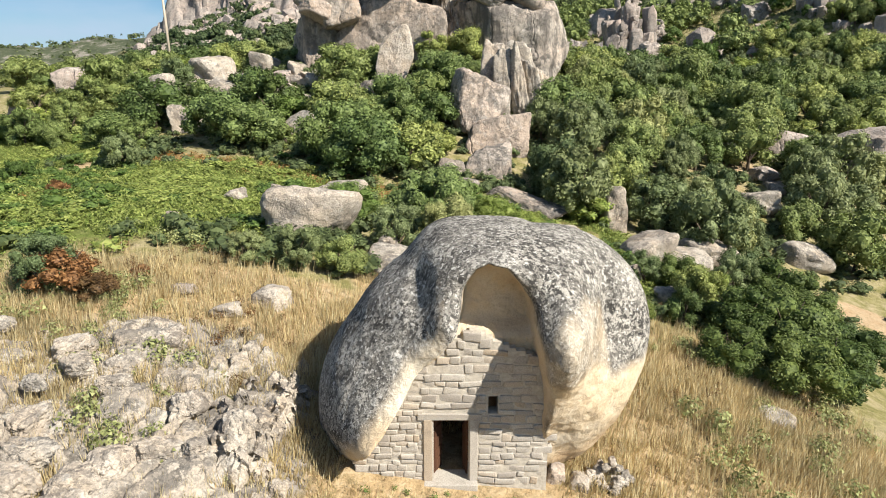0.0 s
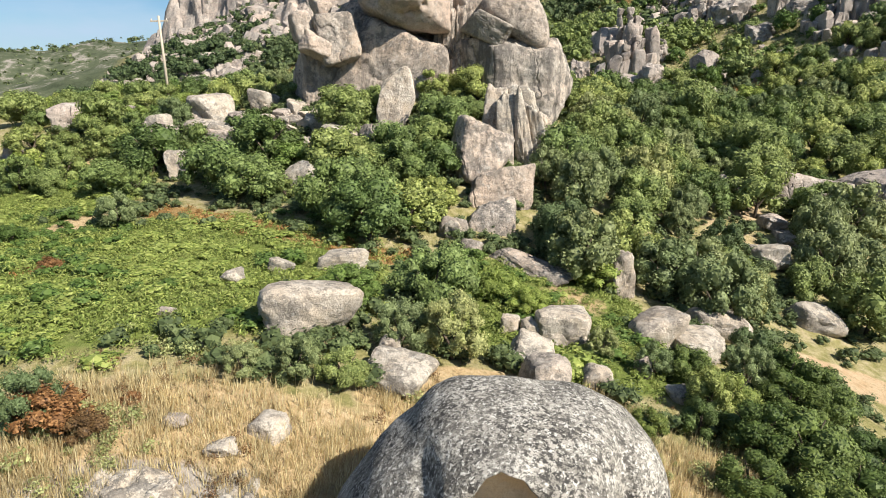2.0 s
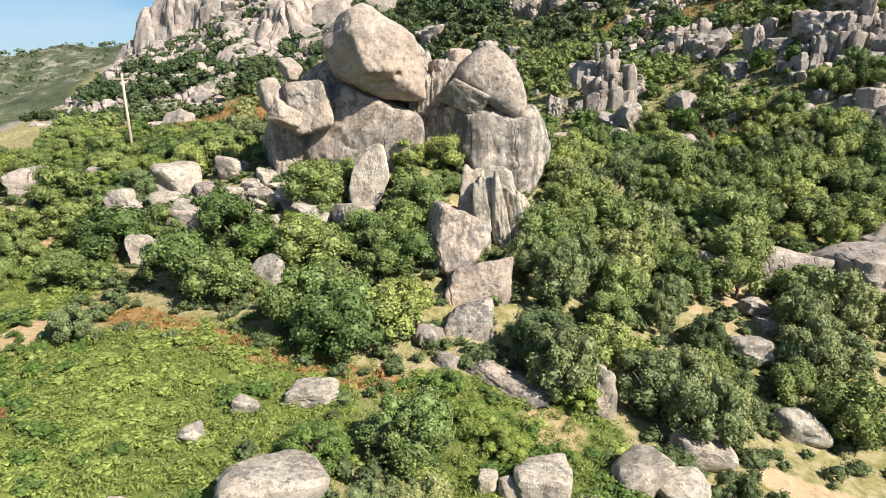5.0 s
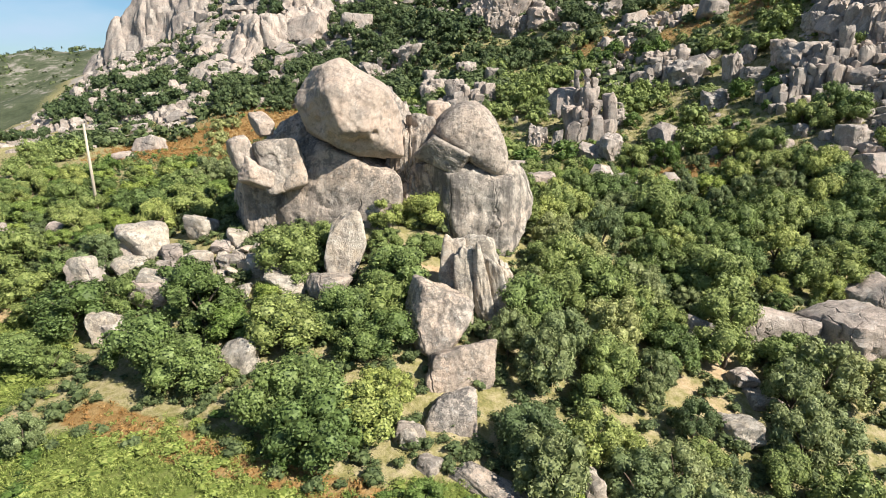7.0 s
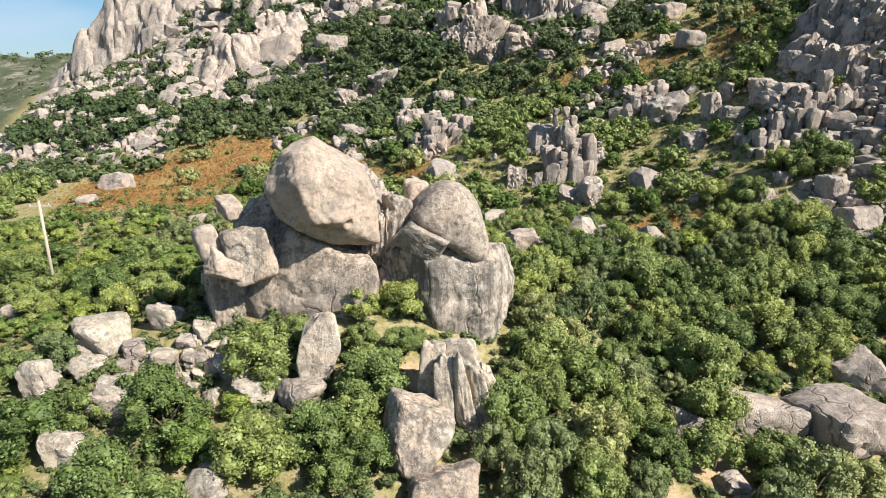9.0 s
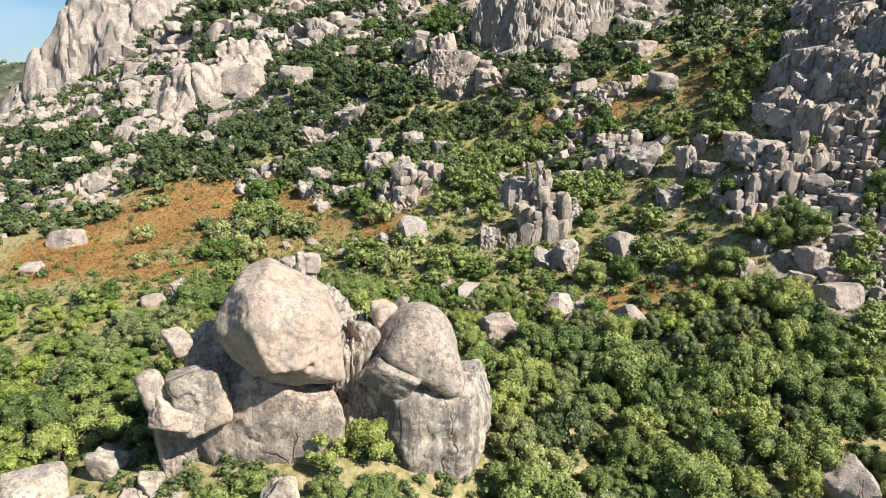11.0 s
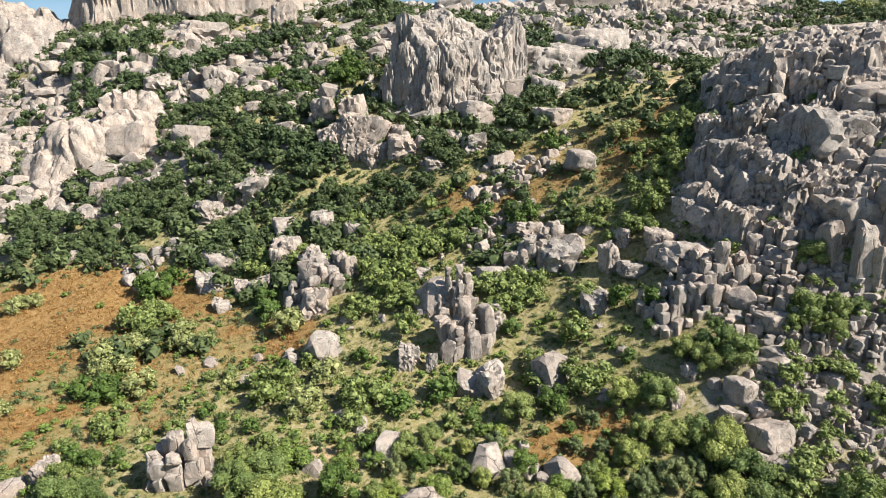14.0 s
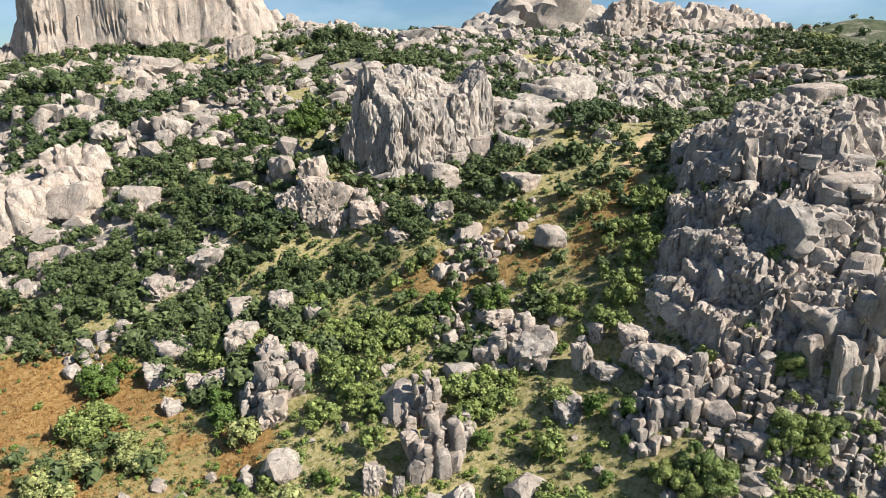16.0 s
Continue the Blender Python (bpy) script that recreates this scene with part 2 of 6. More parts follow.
def hermit_mat():
    """The chapel boulder: black and white lichen mosaic above, clean cream rock below and in the hollow."""
    k = Mat("lichen_boulder")
    clean = k.attr("clean")
    broad = k.noise(0.55, 5.0, 0.6)
    grain = k.noise(34.0, 3.0, 0.7)
    cream = k.ramp(broad, (0.3, (0.46, 0.33, 0.20)), (0.5, (0.53, 0.43, 0.30)), (0.7, (0.57, 0.51, 0.41)))
    patch = k.noise(0.42, 5.0, 0.62)
    grey = k.ramp(k.noise(1.1, 7.0, 0.68), (0.36, (0.105, 0.099, 0.090)), (0.48, (0.225, 0.212, 0.188)), (0.62, (0.40, 0.38, 0.34)))
    areas = k.ramp(k.noise(0.7, 6.0, 0.7), (0.40, 1.0), (0.60, 0.45))
    spots = k.ramp(k.noise(6.5, 5.0, 0.75), (0.495, 0.0), (0.52, 1.0))
    fine = k.ramp(k.noise(17.0, 3.0, 0.7), (0.55, 0.0), (0.575, 1.0))
    grey = k.mix(k.math("MULTIPLY", spots, areas), grey, (0.036, 0.035, 0.034))
    grey = k.mix(k.math("MULTIPLY", fine, 0.85), grey, (0.040, 0.038, 0.036))
    grey = k.mix(k.ramp(k.noise(10.0, 4.0, 0.75), (0.57, 0.0), (0.595, 0.9)), grey, (0.50, 0.485, 0.45))
    fac = k.math("ADD", k.math("MULTIPLY", clean, 1.25), k.math("SUBTRACT", k.noise(0.9, 8.0, 0.75), 0.60))
    fac = k.ramp(fac, (0.25, 0.0), (0.75, 1.0))
    c = k.mix(fac, grey, cream)
    c = k.mix(k.math("MULTIPLY", k.ramp(k.noise(6.0, 6.0, 0.75), (0.58, 0.0), (0.64, 1.0)), 0.22), c, (0.13, 0.11, 0.09))
    c = k.mix(k.ramp(grain, (0.45, 0.0), (0.7, 0.3)), c, (0.127, 0.114, 0.095))
    h = k.math("ADD", k.math("MULTIPLY", k.noise(2.5, 6.0, 0.6), 0.7), k.math("MULTIPLY", grain, 0.1))
    return k.finish(c, 0.92, k.bump(h, 0.9, 0.2), spec=0.12)


HERMIT = hermit_mat()


def ground_mat():
    k = Mat("hillside_ground")
    n1, n2, n3 = k.noise(0.16, 6.0, 0.65), k.noise(1.1, 6.0, 0.7), k.noise(7.0, 4.0, 0.75)
    scrub = k.ramp(n2, (0.30, (0.125, 0.125, 0.046)), (0.44, (0.215, 0.196, 0.082)), (0.55, (0.295, 0.258, 0.140)), (0.70, (0.370, 0.306, 0.200)))
    straw = k.ramp(k.noise(2.6, 6.0, 0.8), (0.30, (0.235, 0.160, 0.085)), (0.50, (0.40, 0.295, 0.165)), (0.70, (0.48, 0.385, 0.25)))
    meadow = k.ramp(n2, (0.30, (0.070, 0.096, 0.020)), (0.50, (0.120, 0.155, 0.037)), (0.70, (0.185, 0.200, 0.070)))
    rust = k.ramp(n2, (0.30, (0.148, 0.078, 0.033)), (0.50, (0.252, 0.152, 0.059)), (0.72, (0.318, 0.233, 0.118)))
    dirt = k.ramp(n2, (0.3, (0.355, 0.244, 0.141)), (0.7, (0.444, 0.348, 0.229)))
    rock = k.ramp(k.noise(0.5, 7.0, 0.7), (0.3, (0.126, 0.111, 0.100)), (0.5, (0.281, 0.252, 0.222)), (0.7, (0.348, 0.311, 0.274)))
    far = k.ramp(k.noise(0.045, 10.0, 0.82), (0.38, (0.037, 0.050, 0.030)), (0.53, (0.078, 0.092, 0.056)), (0.60, (0.244, 0.222, 0.200)))
    c = scrub
    for name, col in (("meadow", meadow), ("straw", straw), ("rust", rust), ("dirt", dirt), ("stony", rock), ("distant", far)):
        f = k.math("ADD", k.math("MULTIPLY", k.attr(name), 1.5), k.math("SUBTRACT", n2, 0.75))
        c = k.mix(k.ramp(f, (0.2, 0.0), (0.55, 1.0)), c, col)
    c = k.mix(k.ramp(n3, (0.4, 0.0), (0.75, 0.35)), c, (0.044, 0.037, 0.022))
    c = k.mix(k.ramp(k.noise(2.4, 8.0, 0.82), (0.53, 0.0), (0.61, 0.40)), c, (0.070, 0.070, 0.026))
    h = k.math("ADD", k.math("MULTIPLY", n2, 0.5), k.math("MULTIPLY", n3, 0.2))
    return k.finish(c, 0.97, k.bump(h, 0.9, 0.5), spec=0.05)


GROUND = ground_mat()


# ---- shapes ----
def lattice(p, seed):
    """Smooth value noise in -1..1 at the rows of p (n x 3)."""
    i = np.floor(p).astype(np.int64)
    f = p - i
    f = f * f * (3 - 2 * f)
    out = np.zeros(len(p))
    for dx in (0, 1):
        for dy in (0, 1):
            for dz in (0, 1):
                h = (i[:, 0] + dx) * 374761393 + (i[:, 1] + dy) * 668265263 + (i[:, 2] + dz) * 2147483647 + seed * 974711
                h = (h ^ (h >> 13)) * 1274126177 & 0xFFFFFFFF
                h = ((h ^ (h >> 16)) & 0xFFFF) / 32767.5 - 1
                w = (f[:, 0] if dx else 1 - f[:, 0]) * (f[:, 1] if dy else 1 - f[:, 1]) * (f[:, 2] if dz else 1 - f[:, 2])
                out += w * h
    return out


def fractal(p, seed, octaves=4, gain=0.5):
    out, a, q = np.zeros(len(p)), 1.0, np.array(p, float)
    for o in range(octaves):
        out += a * lattice(q, seed + o * 17)
        q, a = q * 2.03 + 5.1, a * gain
    return out


def smooth(e0, e1, v):
    t = np.clip((v - e0) / (e1 - e0), 0, 1)
    return t * t * (3 - 2 * t)


def mesh_of(name, verts, faces, material, shade=True):
    me = bpy.data.meshes.new(name)
    me.from_pydata(np.asarray(verts, float).tolist(), [], faces if isinstance(faces, list) else faces.tolist())
    me.materials.append(material)
    if shade:
        me.shade_smooth()
    return me


def part(name, me, parent, label=""):
    ob = new(name, me)
    ob.parent = parent
    if label:
        tagged(ob, label)
    return ob


def bm_mesh(name, bm, material, shade=False):
    me = bpy.data.meshes.new(name)
    bm.to_mesh(me)
    bm.free()
    me.materials.append(material)
    if shade:
        me.shade_smooth()
    return me


# ---- the lie of the land: cross-sections from the drone's meadow up to the mountain ----
FANS = (-1.3, -0.8, -0.5, -0.3, -0.15, 0, 0.15, 0.3, 0.45, 0.6, 0.8, 1.1, 1.6)
STATIONS, HEIGHTS = [], []


def section(y, *heights):
    STATIONS.append(y)
    HEIGHTS.append(heights)


section(-80, 1.9, 0.5, -0.4, -1.0, -1.4, -1.8, -2.2, -2.7, -3.2, -3.7, -4.5, -5.7, -7.9)
section(0, -0.2, 0.7, 1.2, 0.9, 0.2, -0.1, -1.0, -2.5, -3.7, -4.1, -3.5, -0.8, 7.0)
section(15, -0.9, 0.8, 1.9, 2.7, 2.4, 0.7, -0.4, -3.5, -5.2, -5.4, -3.9, 0.9, 12.1)
section(28, -1.7, 0.8, 2.4, 3.8, 4.3, 2.2, -0.0, -4.8, -6.2, -6.2, -3.6, 3.7, 18.3)
section(42, -2.8, 0.8, 3.1, 3.7, 4.1, 2.7, -0.1, -3.9, -5.0, -5.7, -1.5, 9.3, 26.1)
section(58, -4.3, 0.8, 4.8, 4.8, 6.0, 7.1, 3.9, 1.3, -0.7, -2.0, 4.6, 19.3, 35.3)
section(75, -6.1, 1.4, 7.5, 9.4, 11.6, 13.9, 8.1, 4.6, 3.7, 7.4, 17.4, 33.4, 44.1)
section(95, -8.2, 1.7, 8.4, 10.8, 12.0, 13.3, 11.1, 10.1, 13.8, 19.5, 35.5, 50.4, 52.6)
section(120, -11.0, 0.9, 7.4, 11.7, 12.7, 12.7, 11.9, 17.0, 30.2, 47.1, 56.5, 60.3, 61.8)
section(150, -14.4, -0.9, 6.2, 11.6, 12.6, 14.9, 21.4, 30.6, 47.1, 66.5, 70.3, 69.3, 72.2)
section(185, -18.6, -2.9, 5.7, 11.1, 15.4, 22.7, 33.5, 46.9, 58.9, 67.2, 75.1, 76.6, 84.3)
section(225, -23.3, -4.6, 6.1, 16.7, 29.9, 43.6, 53.8, 62.1, 66.8, 69.8, 78.0, 85.1, 99.0)
section(280, -29.0, -4.8, 9.4, 28.6, 51.0, 65.4, 73.3, 79.6, 78.3, 79.0, 85.1, 98.7, 119.9)
section(360, -34.9, -4.0, 18.8, 44.6, 78.9, 81.3, 90.2, 92.5, 92.7, 94.9, 104.3, 116.7, 149.4)
section(500, -37.9, -11.1, -1.7, 52.2, 107.9, 119.0, 109.4, 108.3, 113.8, 112.5, 117.2, 126.1, 195.1)
section(900, -36.6, 29.4, 48.5, 67.7, 90.5, 112.2, 109.5, 122.0, 121.6, 124.1, 126.4, 149.1, 270.1)


def spline(st, v):
    """Cubic weights of the stations st at v."""
    st = np.array(st, float)
    v = np.clip(v, st[0], st[-1] - 1e-6)
    i = np.clip(np.searchsorted(st, v, side="right") - 1, 0, len(st) - 2)
    t = (v - st[i]) / (st[i + 1] - st[i])
    w = np.zeros((len(v), len(st)))
    for k, c in enumerate((-0.5 * t**3 + t**2 - 0.5 * t, 1.5 * t**3 - 2.5 * t**2 + 1, -1.5 * t**3 + 2 * t**2 + 0.5 * t, 0.5 * t**3 - 0.5 * t**2)):
        np.add.at(w, (np.arange(len(v)), np.clip(i + k - 1, 0, len(st) - 1)), c)
    return w


GRID = np.array(HEIGHTS)


def land(x, y):
    """Height of the smooth land."""
    x, y = np.atleast_1d(np.asarray(x, float)), np.atleast_1d(np.asarray(y, float))
    u = x / (np.maximum(y, -40) + 60)
    return np.einsum("ni,ij,nj->n", spline(STATIONS, y), GRID, spline(FANS, u))


def ground_z(x, y):
    """Height of the ground as it is built, with hummocks that grow with the distance."""
    x, y = np.atleast_1d(np.asarray(x, float)), np.atleast_1d(np.asarray(y, float))
    z = land(x, y)
    p = np.stack([x, y, 0 * x], 1)
    z = z + 0.12 * fractal(p * 0.55, 3, 3) * smooth(8, 22, np.hypot(x - 1, y - 14))
    far = smooth(60, 200, y)
    z = z + far * 1.6 * fractal(p * 0.06, 9, 4) + smooth(160, 320, np.hypot(x, y)) * 4.5 * fractal(p * 0.02, 11, 4)
    z = z + smooth(450, 1000, np.hypot(x, y)) * 22 * fractal(p * 0.004, 12, 5)
    return z


def gz(x, y):
    return float(ground_z([x], [y])[0])


def blob(x, y, cx, cy, rx, ry, turn=0.0):
    a = radians(turn)
    u, v = (x - cx) * math.cos(a) + (y - cy) * math.sin(a), -(x - cx) * math.sin(a) + (y - cy) * math.cos(a)
    return 1 - smooth(0.7, 1.15, np.sqrt((u / rx) ** 2 + (v / ry) ** 2))


def strip(x, y, ax, ay, bx, by, w):
    t = np.clip(((x - ax) * (bx - ax) + (y - ay) * (by - ay)) / ((bx - ax) ** 2 + (by - ay) ** 2), 0, 1)
    return 1 - smooth(0.5 * w, 1.2 * w, np.hypot(x - ax - t * (bx - ax), y - ay - t * (by - ay)))


def zones(x, y):
    """What grows or lies where: weights 0..1."""
    x, y = np.atleast_1d(np.asarray(x, float)), np.atleast_1d(np.asarray(y, float))
    e = 2.0
    slope = np.hypot(land(x + e, y) - land(x - e, y), land(x, y + e) - land(x, y - e)) / (2 * e)
    n = fractal(np.stack([x, y, 0 * x], 1) * 0.05, 21, 3)
    top = np.maximum
    z = {}
    z["straw"] = top.reduce([blob(x, y, -7, 15, 13, 9.5), blob(x, y, 6, 9, 12, 12), blob(x, y, 9, 17, 5, 7), blob(x, y, -28, 48, 2.2, 3.5), blob(x, y, -39, 65, 6, 1.6),
                             0.5 * blob(x, y, 8, 39.5, 2.5, 3), blob(x, y, 2, 25, 6, 3.2), blob(x, y, 30, 33, 5, 4), blob(x, y, -3, 0, 40, 10)])
    z["meadow"] = top.reduce([blob(x, y, -22, 36, 20, 13, 10), blob(x, y, -38, 57, 12, 10), blob(x, y, 7, 33, 7, 6), blob(x, y, 5, 40, 8, 4), blob(x, y, -50, 40, 25, 25)])
    z["rust"] = top.reduce([blob(x, y, -34, 160, 34, 42, 25), blob(x, y, -2, 150, 16, 9), strip(x, y, -22, 50.5, -11, 44.5, 1.6), strip(x, y, -11, 44.5, -2, 42, 1.2), blob(x, y, -23, 36, 1.6, 1.4),
                            0.5 * blob(x, y, 60, 172, 22, 9, -20), 0.5 * blob(x, y, 92, 168, 22, 7, 40), 0.7 * blob(x, y, 47, 107, 10, 6), 0.4 * blob(x, y, 75, 178, 20, 9),
                            blob(x, y, -13.5, 20.5, 1.6, 1.0), blob(x, y, -11.5, 22.5, 0.8, 0.7)])
    z["rust"] = z["rust"] * (1 - 0.6 * smooth(0.35, 0.8, n))
    z["dirt"] = top.reduce([strip(x, y, 22.5, 38.6, 27, 37.4, 1.7), strip(x, y, 27, 37.4, 38, 30, 2.2), blob(x, y, -36, 84, 3, 3), blob(x, y, 11, 115.5, 3, 2), 0.8 * blob(x, y, 3, 64.5, 3.5, 2), blob(x, y, 28, 60, 2, 3), 0.45 * strip(x, y, 19.5, 60, 27.5, 53, 1.6),
                            strip(x, y, 105, 180, 128, 200, 1.6)])
    z["stony"] = np.clip(smooth(0.55, 1.1, slope + 0.3 * n) + smooth(-0.1, 0.4, n) * smooth(170, 260, y), 0, 1)
    z["stony"] = top(z["stony"], blob(x, y, -9, 14, 6, 6)) * (1 - z["rust"])
    z["distant"] = top(smooth(430, 520, np.hypot(x, y)), smooth(60, 110, -x - 0.25 * y) * smooth(250, 330, np.hypot(x, y)))
    return z


def build_ground():
    rows = np.concatenate([np.linspace(-78, -4, 12), np.linspace(-1, 30, 90), np.linspace(30.6, 75, 90), np.linspace(76, 160, 100), np.linspace(161.5, 300, 90), np.linspace(303, 600, 60), np.geomspace(608, 4500, 34)])
    fan = np.concatenate([np.linspace(-3.2, -1.05, 16), np.linspace(-1.0, 1.5, 260), np.linspace(1.56, 3.2, 14)])
    yy, uu = np.meshgrid(rows, fan, indexing="ij")
    xx = uu * (np.maximum(yy, -20) + 60)
    x, y = xx.ravel(), yy.ravel()
    z = ground_z(x, y)
    back = smooth(700, 2500, np.hypot(x, y))
    z = z * (1 - back) + back * (40 + 110 * fractal(np.stack([x, y, 0 * x], 1) * 0.0012, 31, 4) * 0.5)
    nr, nc = xx.shape
    k = np.arange(nr * nc).reshape(nr, nc)
    faces = np.stack([k[:-1, :-1], k[:-1, 1:], k[1:, 1:], k[1:, :-1]], -1).reshape(-1, 4)
    me = mesh_of("ground", np.stack([x, y, z], 1), faces, GROUND)
    for name, w in zones(x, y).items():
        at = me.attributes.new(name, "FLOAT", "POINT")
        at.data.foreach_set("value", w.astype(np.float32))
    ob = new("ground", me)
    tagged(ob, "dry grass, ferns, scrub and bare granite on a rising hillside", "hillside", kind="structure")


build_ground()


# ---- rocks ----
def ball(sub):
    bm = bmesh.new()
    bmesh.ops.create_icosphere(bm, subdivisions=sub, radius=1.0)
    v = np.array([q.co[:] for q in bm.verts])
    f = [[q.index for q in fc.verts] for fc in bm.faces]
    bm.free()
    return v, f


def cube(cuts):
    """A cube cut into a grid, blown up to a ball."""
    bm = bmesh.new()
    bmesh.ops.create_cube(bm, size=2.0)
    bmesh.ops.subdivide_edges(bm, edges=bm.edges[:], cuts=cuts, use_grid_fill=True)
    bmesh.ops.triangulate(bm, faces=bm.faces[:])
    bm.verts.index_update()
    v = np.array([q.co[:] for q in bm.verts])
    f = [[q.index for q in fc.verts] for fc in bm.faces]
    bm.free()
    return v / np.linalg.norm(v, axis=1, keepdims=True), f


BALLS = {s: ball(s) for s in (1, 2, 3, 4, 5, 6)}
BALLS["block"] = cube(5)


def rock_points(seed, sub, sharp=12, cuts=7, rough=0.04, box=0.8, planes=(), dents=(), askew=0.16):
    """A unit block of granite bounded by joint planes, its edges rounded by the weather (less so when sharp is high)."""
    rng = np.random.RandomState(seed)
    v = BALLS[sub][0]
    ns, ds = [], []
    for ax in range(3):
        for s in (-1, 1):
            n = np.zeros(3)
            n[ax] = s
            ns.append(n + rng.normal(size=3) * askew)
            ds.append(box * rng.uniform(0.92, 1.12))
    for _ in range(cuts):
        ns.append(rng.normal(size=3))
        ds.append(rng.uniform(0.80, 1.06))
    for x, y, z, d in planes:
        ns.append(np.array((x, y, z)))
        ds.append(d)
    ns = np.array(ns)
    ns /= np.linalg.norm(ns, axis=1, keepdims=True)
    r = (np.maximum(v @ ns.T / np.array(ds), 0) ** sharp).sum(1) ** (-1 / sharp)
    r = r * (1 + rough * 1.6 * fractal(v * 1.4 + seed, seed, 2) + rough * fractal(v * 4.2, seed + 5, 4, 0.62))
    for x, y, z, wide, deep in dents:
        n = np.array((x, y, z)) / math.sqrt(x * x + y * y + z * z)
        r = r * (1 - deep * np.exp(-np.sum((v - n) ** 2, 1) / wide**2))
    if sub == 6:
        # weather pits and fine relief
        pits = lattice(v * 9 + seed, seed + 31) + 0.5 * lattice(v * 19, seed + 32)
        r = r * (1 - 0.016 * smooth(0.55, 0.95, pits) + 0.006 * fractal(v * 16, seed + 33, 3, 0.6))
    p = v * r[:, None]
    lo, hi = p.min(0), p.max(0)
    return (p - (lo + hi) / 2) / ((hi - lo) / 2)


def rock_mesh(seed, sub, material, **kw):
    me = mesh_of("rock", rock_points(seed, sub, **kw), BALLS[sub][1], material)
    if sub not in (5, 6):
        me.set_sharp_from_angle(angle=radians(24))
    return me


def rock(name, me, x, y, z, sx, sy, sz, rx=0, ry=0, rz=0, label="", group=""):
    ob = new(name, me)
    ob.matrix_basis = pose(x, y, z, rx, ry, rz) @ Matrix.Diagonal((sx, sy, sz, 1))
    return tagged(ob, label or "weathered grey granite boulder bedded in the hillside", "boulder", group)


def joints(p, seed):
    """Joint blocks in space: distance to the nearest crack and a value of its own for each block."""
    base = np.floor(p).astype(np.int64)
    f1, f2, own = np.full(len(p), 9.0), np.full(len(p), 9.0), np.zeros(len(p))

    def dice(c, s):
        h = c[:, 0] * 374761393 + c[:, 1] * 668265263 + c[:, 2] * 2147483647 + s * 974711
        h = (h ^ (h >> 13)) * 1274126177 & 0xFFFFFFFF
        return ((h ^ (h >> 16)) & 0xFFFF) / 65535.0

    for dx in (-1, 0, 1):
        for dy in (-1, 0, 1):
            for dz in (-1, 0, 1):
                c = base + (dx, dy, dz)
                q = c + np.stack([dice(c, seed), dice(c, seed + 1), dice(c, seed + 2)], 1) * 0.9
                d = np.abs(p - q).max(1) * 0.6 + np.linalg.norm(p - q, axis=1) * 0.4
                near = d < f1
                f2 = np.where(near, f1, np.minimum(f2, d))
                own = np.where(near, dice(c, seed + 3), own)
                f1 = np.where(near, d, f1)
    return f2 - f1, own


def cracked_mesh(seed, sub, material, cells=(3.2, 3.2, 1.7), step=0.16, crack=0.10, name="rock", **kw):
    """A rock mass split by joints: blocks stand forward and back of one another, cracks between them."""
    p = rock_points(seed, sub, **kw)
    n = p / np.linalg.norm(p, axis=1, keepdims=True)
    q = p + 0.12 * np.stack([fractal(p * 2, seed + s, 2) for s in (1, 2, 3)], 1)
    edge, own = joints(q * cells + seed * 3.7, seed)
    edge2, own2 = joints(q * np.array(cells) * 2.6 + seed, seed + 50)
    push = step * (own - 0.5) - crack * (1 - smooth(0.0, 0.16, edge)) + 0.35 * step * (own2 - 0.5) - 0.3 * crack * (1 - smooth(0.0, 0.2, edge2))
    p = p + n * (push + 0.02 * fractal(p * 6, seed + 9, 3))[:, None]
    me = mesh_of(name, p, BALLS[sub][1], material)
    me.set_sharp_from_angle(angle=radians(38))
    return me


MASSES = {}


def masses(mat, far=False):
    """Shared jointed masses; the far ones are simpler."""
    key = (mat.name, far)
    if key not in MASSES:
        MASSES[key] = [cracked_mesh(500 + 7 * k, 4 if far else 5, mat, (2.6 + 0.4 * (k % 3), 2.6 + 0.4 * (k % 2), 1.3 + 0.5 * (k % 3)), sharp=12 + 4 * (k % 3), cuts=6, rough=0.055) for k in range(6)]
    return MASSES[key]


def cliff(name, seed, rows, label, material):
    """A cliff of a few great jointed masses leaning together. rows: x y z sx sy sz turn lean."""
    rng = np.random.RandomState(seed)
    e = new(name)
    e.location = (rows[0][0], rows[0][1], gz(rows[0][0], rows[0][1]))
    fine = [cracked_mesh(600 + 3 * seed + k, 5, material, (2.2, 2.2, 1.0), 0.08, 0.05, sharp=18, cuts=4, rough=0.045) for k in range(3)] if seed == 3 else masses(material, rows[0][1] > 500)
    for x, y, z, sx, sy, sz, turn, lean in rows:
        ob = part("buttress", fine[rng.randint(len(fine))], e)
        ob.matrix_basis = Matrix.Translation(Vector((x, y, z)) - e.location) @ pose(0, 0, 0, lean * 0.4, lean, turn) @ Matrix.Diagonal((sx, sy, sz, 1))
    return tagged(e, label, "cliff")


BLOCKS = {}


def hull(seed):
    """An angular unit block split from the rock along flat joints."""
    rng = np.random.RandomState(seed)
    v = rng.normal(size=(22, 3))
    v /= ((np.abs(v) ** 5.0).sum(1) ** (1 / 5.0))[:, None]
    pts = [Vector(p) for p in v * rng.uniform(0.88, 1.0, (22, 1))]
    bm = bmesh.new()
    for p in pts:
        bm.verts.new(p)
    got = bmesh.ops.convex_hull(bm, input=bm.verts[:])
    bmesh.ops.delete(bm, geom=list({q for q in got["geom_interior"] + got["geom_unused"] if isinstance(q, bmesh.types.BMVert)}), context="VERTS")
    bmesh.ops.dissolve_limit(bm, angle_limit=radians(13), verts=bm.verts[:], edges=bm.edges[:])
    return bm


